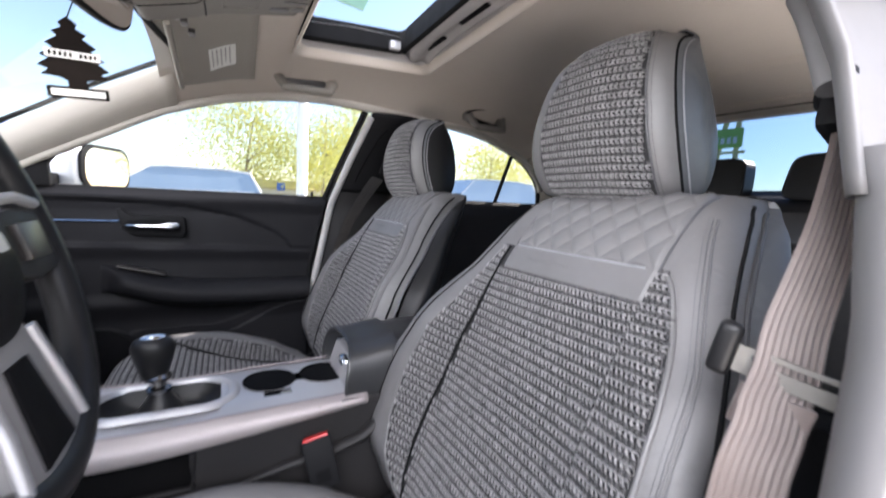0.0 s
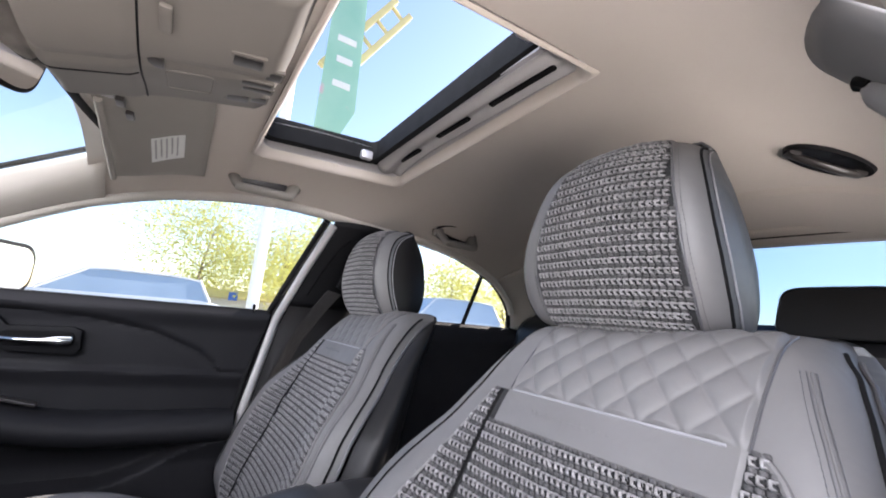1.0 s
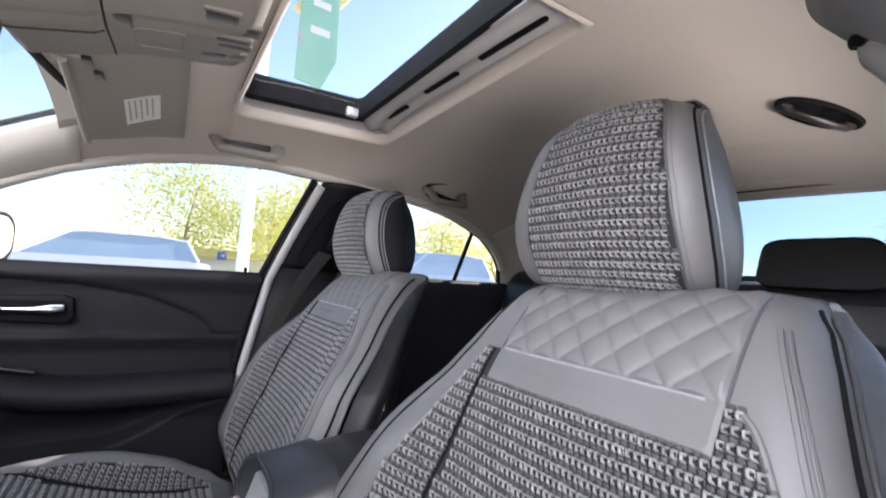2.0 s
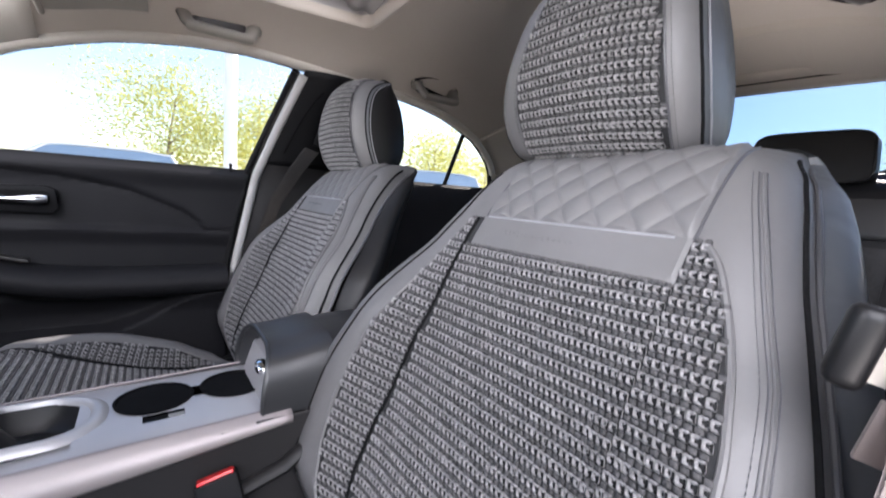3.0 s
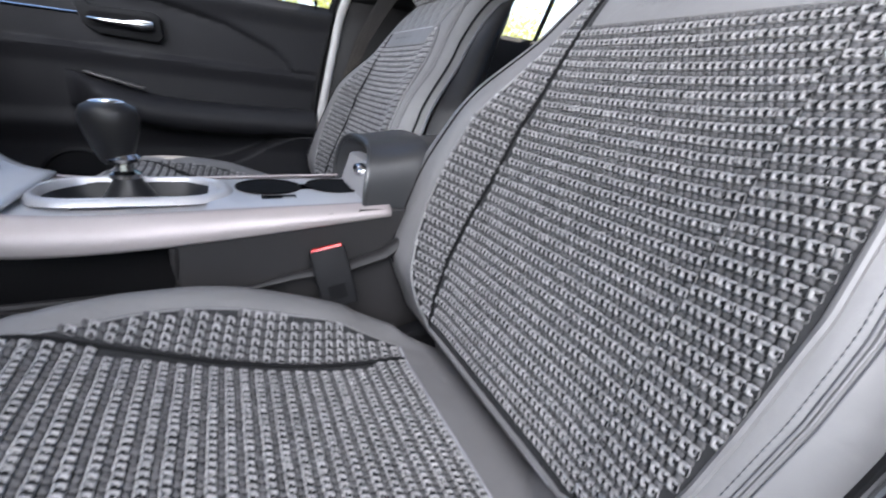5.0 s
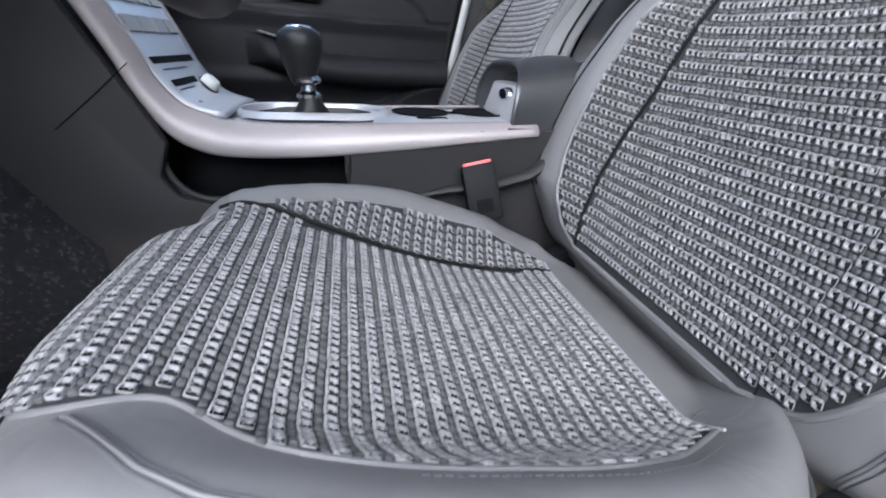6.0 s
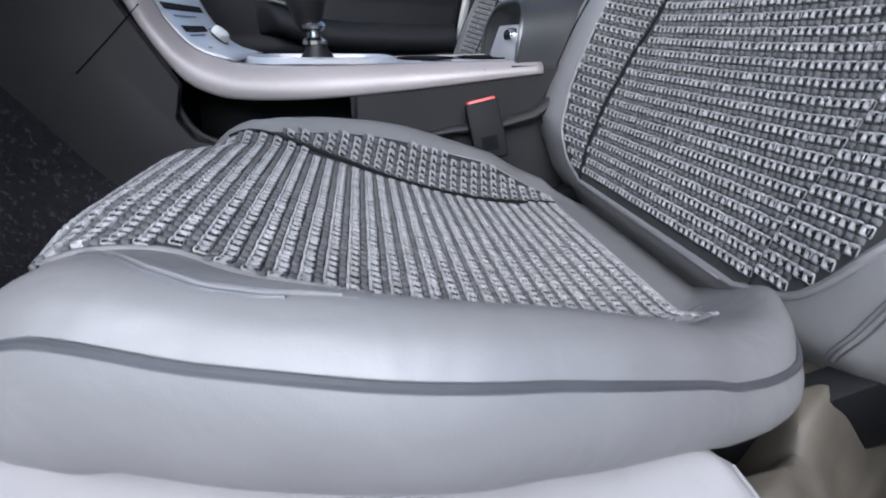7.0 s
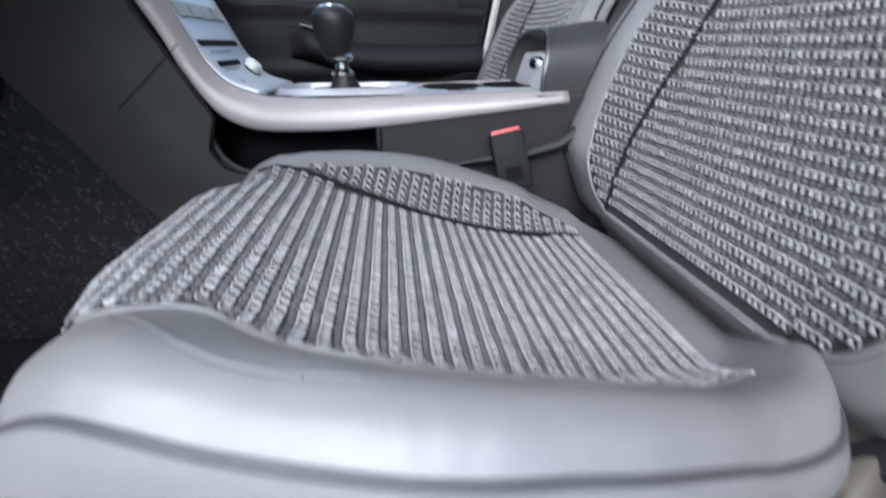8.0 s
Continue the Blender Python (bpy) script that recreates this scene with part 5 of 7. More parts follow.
mirror_out = thing("door_mirror", "white outside mirror with black bezel on the passenger door", "door mirror", at=(-0.66, 1.14, 0.94))
shell = part("housing", box((-0.615, 1.32, 0.985), (0.16, 0.25, 0.15), 0.045, (0, 0, -20), segments=4), BODY_PAINT, mirror_out, "white painted mirror shell")
MM = Matrix.Translation((-0.597, 1.32, 0.985)) @ Euler((0, 0, radians(-20))).to_matrix().to_4x4()
part("bezel", moved(prism(rounded(0, 0, 0.235, 0.142, 0.05), 0.052, 0.064, "x", 0.003), MM), PLASTIC, shell, "black mirror bezel")
part("mirror_glass", moved(prism(rounded(0, 0, 0.21, 0.118, 0.045), 0.062, 0.067, "x"), MM), MIRROR, shell, "mirror glass")
part("foot", box((-0.66, 1.17, 0.945), (0.06, 0.12, 0.035), 0.01), PLASTIC, mirror_out, "black mirror foot")

# ---- centre console ----
console = thing("centre_console", "satin silver centre console with cup holders and dark sides", "console", at=(-0.2, YC, 0.255))
SIDE_LOW = curve_of([(-0.60, 0.86), (-0.545, 0.76), (-0.50, 0.67), (-0.484, 0.628), (-0.457, 0.580), (-0.43, 0.561), (-0.393, 0.552), (-0.302, 0.551), (-0.178, 0.560), (0.012, 0.580)])
SIDE_UP = curve_of([(-0.575, 0.865), (-0.52, 0.765), (-0.476, 0.672), (-0.462, 0.638), (-0.440, 0.611), (-0.41, 0.598), (-0.385, 0.592), (-0.31, 0.589), (-0.178, 0.592), (0.012, 0.596)])


def rail_at(u, d, y, side):
    lo, hi = SIDE_LOW(u), SIDE_UP(u)
    p = lo + (hi - lo) * d
    out = 0.003 * math.sin(math.pi * d) - 0.016 * d**2
    return np.array([p[0], y + side * out, p[1]])


for y, side in ((0.252, -1), (0.462, 1)):
    part("side_rail", grid(lambda u, d: rail_at(u, d, y, side), span(0, 1, 70), span(0, 1, 12)), SILVER_SHADED, console, "satin silver swept side rail", solid=0.003)
    def wall(u, d):
        lo = SIDE_LOW(u)
        return np.array([lo[0], y + side * 0.001 + side * 0.004 * math.sin(math.pi * min(1, d)), lo[1] - d * (lo[1] - 0.25)])
# top plate with two cup holders


def plate_z(x):
    return 0.592 + 0.01 * (x + 0.2)


cups = [(-0.137, 0.372, 0.041), (-0.040, 0.372, 0.040)]


def plate_with_cups():
    nx, ny = 100, 78
    gx, gy = np.linspace(-0.215, 0.03, nx), np.linspace(0.262, 0.452, ny)
    inside = lambda x, y: any((x - a) ** 2 + (y - b) ** 2 < r * r for a, b, r in cups) or (abs(y - 0.372) < 0.016 and -0.10 < x < -0.06) or (abs(y - 0.318) < 0.0085 and -0.150 < x < -0.105)  # noqa: E731
    return grid(lambda x, y: np.array([x, y, plate_z(x) - 0.006 * (abs(y - YC) / 0.095) ** 4]), list(gx), list(gy), skip=inside)


part("top_plate", plate_with_cups(), SILVER, console, "satin silver top plate")
for a, b, r in cups:
    zc = plate_z(a)
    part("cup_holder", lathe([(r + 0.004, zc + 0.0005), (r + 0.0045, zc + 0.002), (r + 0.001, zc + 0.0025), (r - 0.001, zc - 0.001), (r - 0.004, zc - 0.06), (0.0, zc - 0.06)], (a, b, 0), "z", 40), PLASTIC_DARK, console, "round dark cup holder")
# a black block fills the gap in place of its shade
part("cup_bridge", box((-0.083, 0.372, 0.565), (0.05, 0.036, 0.03), 0.004), PLASTIC_DARK, console, "black block for the shade between the cup holders")
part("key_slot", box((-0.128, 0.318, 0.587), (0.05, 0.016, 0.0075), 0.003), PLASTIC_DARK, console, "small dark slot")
part("slot_tab", box((-0.115, 0.318, 0.5895), (0.018, 0.011, 0.004), 0.0015), PLATE_GREY, console, "small silver tab in the slot")
# shift gate
gate_out, gate_in = rounded(-0.295, 0.362, 0.225, 0.130, 0.058, 8), rounded(-0.298, 0.362, 0.182, 0.094, 0.042, 8)
gate = together(grid(lambda i, d: np.array([gate_out[i][0] + (gate_in[i][0] - gate_out[i][0]) * d, gate_out[i][1] + (gate_in[i][1] - gate_out[i][1]) * d, 0.590 + 0.008 * math.sin(math.pi * min(1, d * 0.9)) - 0.012 * smooth(0.75, 1, d)]), list(range(len(gate_out))), span(0, 1, 12), loop_u=True))
part("shift_surround", gate, SILVER, console, "polished oval shift surround")
part("shift_well", grid(lambda i, d: np.array([-0.298 + (gate_in[i][0] + 0.298) * (1.06 - d), 0.362 + (gate_in[i][1] - 0.362) * (1.06 - d), 0.592 - 0.03 * math.sin(math.pi / 2 * min(1, d * 3)) + 0.02 * d * d]), list(range(len(gate_in))), span(0, 1, 12), loop_u=True), LEATHER_DARK, console, "dark shift well")
def deck(x, y):
    u = float(np.interp(x, SIDE_UP.points[:, 0], SIDE_UP.far))
    return np.array([x, y, SIDE_UP(u)[1] - 0.004])
part("front_plate", grid(deck, span(-0.405, -0.205, 34), span(0.262, 0.452, 20), skip=lambda x, y: ((x + 0.297) / 0.102) ** 4 + ((y - 0.362) / 0.056) ** 4 < 1), SILVER, console, "satin silver front plate")


# control panel rising to the dash
def stack_at(s, y):
    p = curve_of([(-0.40, 0.592), (-0.44, 0.606), (-0.468, 0.64), (-0.515, 0.735), (-0.575, 0.84)])(s)
    return np.array([p[0] + 0.004, y, p[1] + 0.004])
stack = part("control_panel", grid(stack_at, span(0, 1, 30), span(0.268, 0.446, 12)), SILVER, console, "silver control panel", solid=0.004)


def on_stack(s, y, half_s, half_y, lift):
    """A thin raised patch on the control panel."""
    def at(a, c, k):
        t = np.array(stack_at(min(1, s + a + 0.01), y)) - np.array(stack_at(max(0, s + a - 0.01), y))
        n = np.array([-t[2], 0, t[0]])
        n = n / np.linalg.norm(n) * (1 if n[0] > 0 else -1)
        return stack_at(s + a, y + c) + n * (0.0025 + lift * k)
    return together(grid(lambda a, c: at(a, c, 1), [-half_s, half_s], [-half_y, half_y]), grid(lambda i, k: at(*((-half_s, -half_y), (half_s, -half_y), (half_s, half_y), (-half_s, half_y))[int(i)], k), [0, 1, 2, 3], [0, 1], loop_u=True))


for s, y, w, h in ((0.318, 0.352, 0.072, 0.013), (0.225, 0.333, 0.043, 0.013)):
    part("slot", on_stack(s, y, h, w, 0.0006), PLASTIC_DARK, stack, "dark slot in the control panel")
for s, y, w in ((0.28, 0.336, 0.040), (0.195, 0.322, 0.029)):
    part("shut_line", on_stack(s, y, 0.0025, w, 0.0005), BUTTON_DARK, stack, "fine dark line in the control panel")
part("symbol", on_stack(0.12, 0.303, 0.006, 0.004, 0.0005), BUTTON_DARK, stack, "small dark printed mark")
for s in (0.45, 0.56, 0.66, 0.76, 0.87):
    for y in (0.295, 0.335, 0.375, 0.415):
        part("button", on_stack(s, y, 0.028, 0.016, 0.003), BUTTON_DARK if s > 0.7 else PLATE_GREY, stack, "small panel button")
p = stack_at(0.18, 0.397)
KM = Matrix.Translation((p[0], 0.397, p[2])) @ Euler((0, radians(-45), 0)).to_matrix().to_4x4()
socket = part("socket", moved(lathe([(0.017, -0.004), (0.017, 0.003), (0.0145, 0.005), (0.012, 0.003)], (0, 0, 0), "x", 20), KM), BUTTON_DARK, stack, "dark round socket ring")
part("plug", moved(lathe([(0.012, 0.0), (0.012, 0.012), (0.009, 0.016), (0.0, 0.016)], (0, 0, 0), "x", 18), KM), LABEL_WHITE, socket, "cream round plug")

# dark sides, with the open pocket beside the driver
HOLE_X0, HOLE_X1, HOLE_Z0 = -0.468, -0.252, 0.497


def in_pocket(x, z):
    if not (HOLE_X0 < x < HOLE_X1 and HOLE_Z0 < z < 0.60):
        return False
    cx, cz = HOLE_X0 + 0.05, HOLE_Z0 + 0.05
    return not (x < cx and z < cz and (x - cx) ** 2 + (z - cz) ** 2 > 0.05**2)


def side_sheet(y, holes):
    us, zs = span(-0.56, 0.30, 130), span(0.26, 0.62, 84)
    top = lambda x: float(np.interp(x, SIDE_LOW.points[::-1][::-1, 0], SIDE_LOW.points[:, 1]))  # noqa: E731
    return grid(lambda x, z: np.array([x, y - 0.006 * smooth(0.55, 0.40, z), z]), us, zs,
                skip=lambda x, z: (x > -0.505 and z > top(min(x, 0.01)) + 0.012) or (holes and in_pocket(x, z)))


part("side_wall", side_sheet(0.254, True), PLASTIC_MID, console, "charcoal side wall with an open pocket", solid=0.002)
arc = [(HOLE_X0 + 0.05 - 0.05 * math.cos(a), HOLE_Z0 + 0.05 - 0.05 * math.sin(a)) for a in span(0, math.pi / 2, 14)]
rim_line = [(HOLE_X0, 0.575)] + arc + [(x, HOLE_Z0) for x in span(HOLE_X0 + 0.07, HOLE_X1, 8)] + [(HOLE_X1, 0.53), (HOLE_X1, 0.552)]
part("pocket_rim", tube([(x, 0.2515, z) for x, z in rim_line], 0.0042, 8), PLASTIC_MID, console, "rounded rim of the pocket")
part("side_wall", side_sheet(0.460, False), PLASTIC, console, "black side wall", solid=0.002)
# pocket coloured blacker than the wall to carry the cavity's shade
part("pocket", grid(lambda x, d: np.array([x, 0.256 + 0.075 * math.sin(math.pi * d) ** 0.6, 0.47 + 0.105 * d]), span(-0.475, -0.245, 10), span(0, 1, 12)), PLASTIC_DARK, console, "deep storage pocket with its shade put into the colour")
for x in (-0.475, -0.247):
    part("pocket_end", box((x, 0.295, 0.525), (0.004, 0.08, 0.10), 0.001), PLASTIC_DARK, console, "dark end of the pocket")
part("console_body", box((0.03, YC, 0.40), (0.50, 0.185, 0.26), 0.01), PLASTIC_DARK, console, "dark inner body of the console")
# front knee panel beside the stack
knee = prism([(-0.50, 0.66), (-0.455, 0.57), (-0.47, 0.53), (-0.455, 0.505), (-0.40, 0.49), (-0.40, 0.26), (-0.50, 0.30), (-0.54, 0.42), (-0.585, 0.478), (-0.620, 0.535), (-0.67, 0.615), (-0.74, 0.72), (-0.72, 0.90), (-0.60, 0.86)], 0.236, 0.252, "y", 0.006)
knee_panel = part("knee_panel", knee, PLASTIC_MID, console, "charcoal knee panel with a shut line")
part("shut_line", tube([(-0.474, 0.2345, 0.655), (-0.51, 0.2345, 0.625), (-0.56, 0.2345, 0.585)], 0.0006, 6), PLASTIC_DARK, knee_panel, "dark shut line")
part("tunnel_carpet", grid(lambda x, z: np.array([x, 0.258 + 0.004 * math.sin(x * 17), z]), span(-1.1, -0.535, 60), span(0.25, 0.70, 50)), CARPET, console, "black tufted carpet on the tunnel", solid=0.01)

# armrest
def lid_at(u, a):
    """Armrest lid: u from front to rear, a round the section."""
    e = math.sqrt(max(0.0, 1 - (1 - min(1.0, u / 0.16)) ** 2))
    x = 0.036 + 0.282 * u
    top = 0.664 + 0.012 * math.sin(math.pi * min(1, u * 1.2))
    k = abs(math.cos(a)) ** 0.6 * math.copysign(1, math.cos(a))
    v = abs(math.sin(a)) ** 0.55 * math.copysign(1, math.sin(a))
    low, high = 0.597, top - 0.016 * (1 - e)
    mid, half_h = (low + high) / 2, (high - low) / 2
    return np.array([x + 0.022 * (v * 0.5 + 0.5) * (1 - e), YC + 0.094 * k * (0.86 + 0.14 * e), mid + half_h * v])


def hood_at(x, a, shrink=1.0):
    """Arched front of the lid: a from the driver's side over the top to the passenger's side."""
    c, k = math.cos(a), math.sin(a)
    y = YC - 0.097 * shrink * math.copysign(abs(c) ** 0.55, c)
    z = 0.588 + 0.086 * shrink * abs(k) ** 0.62 + 0.010 * smooth(0.0, 0.08, x) * k
    return np.array([x, y, z])


def hood_front(a):
    return -0.024 + 0.016 * math.sin(a) ** 1.5


arm_box = thing("console_armrest", "black padded armrest box with a chrome release button", "armrest", at=(0.14, YC, 0.53))
lid_angles = [2 * math.pi * k / 40 for k in range(40)]
lid_verts, lid_faces = grid(lid_at, span(0, 1, 30), lid_angles, loop_v=True)
lid_faces = lid_faces + [tuple(range(40))[::-1], tuple(29 * 40 + k for k in range(40))]
lid = part("lid", (lid_verts, lid_faces), ARMREST, arm_box, "padded black lid with rounded front")
arch = span(0, math.pi, 48)
hood = part("hood", grid(lambda d, a: hood_at(hood_front(a) + (0.075 - hood_front(a)) * d, a), span(0, 1, 14), arch), ARMREST, lid, "arched overhanging front of the lid")
part("lip", tube([hood_at(hood_front(a) + 0.001, a, 0.965) for a in arch], 0.0042, 8), ARMREST, hood, "rolled front lip of the lid")
part("scoop", grid(lambda d, a: hood_at(hood_front(a) + 0.026 * d, a, 0.95 - 0.16 * d), span(0, 1, 8), arch), ARMREST, hood, "hollow under the front lip")
part("scoop_back", grid(lambda d, a: hood_at(hood_front(a) + 0.0255, a, 0.80 * (1 - d) + 0.02), span(0, 1, 5), arch), PLASTIC_MID, hood, "dark back of the hollow")
part("box", box((0.16, YC, 0.545), (0.32, 0.176, 0.13), 0.012), PLASTIC, arm_box, "black plastic storage box")
bez = part("front_bezel", prism([(-0.020, 0.590), (-0.015, 0.606), (-0.004, 0.640), (0.03, 0.643), (0.02, 0.590)], YC - 0.066, YC + 0.066, "y", 0.004), SILVER, arm_box, "grey catch plate")
part("release_button", lathe([(0.0, -0.010), (0.012, -0.0095), (0.015, -0.006), (0.016, 0.0), (0.016, 0.01)], (-0.007, 0.338, 0.627), "x", 24, (1.35, 0.62)), CHROME, bez, "oval chrome release button")

# gear lever
lever = thing("gear_lever", "black gear knob with chrome cap and collar", "gear lever", at=(-0.305, 0.35, 0.585))
part("boot", lathe([(0.034, 0.580), (0.026, 0.592), (0.017, 0.606), (0.013, 0.618)], (-0.300, 0.348, 0), "z", 24), LEATHER_DARK, lever, "dark leather boot")
part("collar", lathe([(0.013, 0.614), (0.0175, 0.617), (0.0175, 0.622), (0.011, 0.626), (0.010, 0.634), (0.0175, 0.637), (0.019, 0.641), (0.014, 0.646)], (-0.302, 0.350, -0.004), "z", 24), DARK_CHROME, lever, "dark chrome collar rings")
knob_shape = [(0.011, 0.634), (0.015, 0.639), (0.020, 0.652), (0.025, 0.668), (0.0285, 0.684), (0.0285, 0.693), (0.025, 0.701), (0.016, 0.7065), (0.0, 0.708)]
knob = part("knob", lathe(knob_shape, (-0.308, 0.350, -0.005), "z", 28, (1.05, 0.88)), LEATHER_DARK, lever, "glossy black gear knob")
part("cap", lathe([(0.0165, 0.7062), (0.015, 0.7078), (0.009, 0.7092), (0.0, 0.7096)], (-0.308, 0.350, -0.005), "z", 28, (1.05, 0.88)), CHROME, knob, "chrome knob cap")

# belt buckle beside the driver's seat
def buckle(at_y, flip):
    b = thing("belt_buckle", "black seat belt buckle with a red release button", "belt buckle", "belt buckles", at=(-0.03, at_y, 0.40))
    side_x = Vector((0.97, -0.10, 0.22)).normalized()
    side_y = Vector((-0.147, 0.338, 0.926)).cross(side_x).normalized()
    m = Matrix((side_x, side_y, side_x.cross(side_y))).transposed().to_4x4()
    m.translation = Vector((-0.076, 0.2110, 0.512)) + side_y * 0.008
    body = part("body", moved(box((0, 0, 0), (0.046, 0.024, 0.078), 0.005), m), PLASTIC, b, "black plastic buckle body")
    part("release_button", moved(box((0, 0, 0.0385), (0.040, 0.017, 0.008), 0.003), m), RED, body, "red release button")
    part("label_mark", moved(box((0, -0.0125 * flip, -0.018), (0.022, 0.001, 0.018), 0.0), m), PLASTIC_DARK, body, "faint moulded mark")
    part("stalk", tube([tuple(m @ Vector((0, 0, -0.04))), (-0.05, 0.20, 0.42), (-0.03, 0.205, 0.33)], 0.014, 10, flat=0.5), PLASTIC, b, "black plastic stalk")
    return b


buckle(0.238, 1)
ob = part("side_trim", tube([(-0.19, 0.232, 0.497), (-0.12, 0.236, 0.508), (-0.05, 0.240, 0.513), (0.0, 0.243, 0.525), (0.05, 0.243, 0.56)], [0.004, 0.008, 0.011, 0.012, 0.012], 10, flat=0.7), PLASTIC_MID, console, "curved charcoal moulding beside the seat")

# ---- steering wheel and dash ----
wheel = thing("steering_wheel", "black leather steering wheel with silver spokes", "steering wheel", at=(-0.47, 0.0, 0.84))
WM = Matrix.Translation((-0.38, -0.014, 0.879)) @ Euler((0, radians(72), 0)).to_matrix().to_4x4() @ Euler((0, 0, math.pi)).to_matrix().to_4x4()
circle = [2 * math.pi * k / 72 for k in range(72)]
rim = tube([(0.179 * math.cos(a), 0.179 * math.sin(a), 0.0) for a in circle], 0.0165, 14, closed=True)
part("rim", moved(rim, WM), LEATHER_DARK, wheel, "smooth black leather rim")
hub = part("hub", moved(lathe([(0.0, -0.03), (0.075, -0.025), (0.088, -0.005), (0.082, 0.012), (0.05, 0.024), (0.0, 0.028)], (0, 0, 0), "z", 36, (0.85, 1.0)), WM), PLASTIC, wheel, "black airbag cover")
part("emblem", moved(prism(rounded(0, 0, 0.014, 0.042, 0.004), 0.028, 0.031), WM), SILVER, hub, "plain silver emblem bar")
for sgn in (1, -1):
    spoke = part("spoke", moved(prism([(-0.03, sgn * 0.06), (0.022, sgn * 0.07), (0.028, sgn * 0.12), (0.02, sgn * 0.176), (-0.035, sgn * 0.172), (-0.04, sgn * 0.11)], -0.012, 0.010, "z", 0.004), WM), PLASTIC_MID, wheel, "black switch spoke")
    part("switch_pad", moved(box((-0.004, sgn * 0.118, 0.013), (0.034, 0.05, 0.008), 0.003), WM), BUTTON_DARK, spoke, "dark switch pad")
    part("silver_accent", moved(tube([(0.034, sgn * 0.07, 0.014), (0.036, sgn * 0.115, 0.016), (0.03, sgn * 0.165, 0.012)], 0.005, 8), WM), SILVER, spoke, "silver spoke accent")
low = part("lower_spoke", moved(prism([(-0.06, -0.045), (-0.06, 0.045), (-0.12, 0.052), (-0.178, 0.062), (-0.178, -0.062), (-0.12, -0.052)], -0.012, 0.010, "z", 0.005), WM), PILLAR_GREY, wheel, "grey lower spoke")
for sgn in (1, -1):
    part("silver_accent", moved(tube([(-0.068, sgn * 0.048, 0.010), (-0.12, sgn * 0.053, 0.012), (-0.17, sgn * 0.063, 0.010)], 0.006, 8, flat=0.6), WM), SILVER, low, "silver spoke edge")
# no opening is cut: a black plate paints its shade on the spoke
part("spoke_gap", moved(prism([(-0.085, -0.018), (-0.085, 0.018), (-0.16, 0.03), (-0.16, -0.03)], 0.008, 0.0125, "z", 0.001), WM), PLASTIC_DARK, low, "black plate for the shaded spoke opening")
part("column_cover", moved(lathe([(0.06, -0.24), (0.062, -0.05), (0.05, -0.02)], (0, 0, 0), "z", 20), WM), PLASTIC, wheel, "black column cover")
part("wiper_stalk", tube([(-0.43, 0.06, 0.86), (-0.425, 0.13, 0.872), (-0.42, 0.175, 0.88)], [0.006, 0.007, 0.011], 10), PLASTIC, wheel, "black wiper stalk")
part("ignition_key", lathe([(0.016, 0.0), (0.016, 0.012), (0.010, 0.016), (0.0, 0.016)], (-0.46, 0.085, 0.80), "x", 18), CHROME, wheel, "chrome ignition lock")

dash = thing("dashboard", "black dashboard with silver vents", "dashboard", at=(-0.9, YC, 0.30))
DASH = [(-1.11, 0.915), (-0.85, 0.925), (-0.72, 0.918), (-0.675, 0.895), (-0.655, 0.85), (-0.675, 0.79), (-0.65, 0.72), (-0.70, 0.60), (-0.78, 0.52), (-1.05, 0.50)]
dash_c = curve_of(DASH)
part("body", grid(lambda u, y: np.array([dash_c(u)[0] - 0.05 * ((y - YC) / 0.7) ** 2, y, dash_c(u)[1]]), span(0, 1, 50), span(YC - 0.70, YC + 0.70, 24)), PLASTIC_SOFT, dash, "soft black dashboard", solid=0.01)
part("cluster_hood", grid(lambda a, d: np.array([-0.80 + 0.22 * d, 0.165 * math.cos(a), 0.86 + 0.115 * math.sin(a) ** 0.6]), span(0.02, math.pi - 0.02, 24), span(0, 1, 8)), PLASTIC, dash, "black instrument hood", solid=0.008)
for y in (0.98, -0.27):
    vent = part("vent", prism(rounded(y, 0.868, 0.13, 0.07, 0.025), -0.70, -0.672, "x", 0.004), SILVER, dash, "silver-rimmed air vent")
    for k in range(4):
        part("slat", box((-0.671, y, 0.848 + k * 0.0135), (0.008, 0.10, 0.003), 0.001), PLASTIC, vent, "black vent slat")
part("passenger_trim", grid(lambda y, d: np.array([-0.668 - 0.05 * ((y - YC) / 0.7) ** 2 + 0.01 * math.sin(math.pi * d), y, 0.80 + 0.03 * d]), span(0.50, 1.03, 20), span(0, 1, 6)), SILVER, dash, "silver dash strip", solid=0.003)

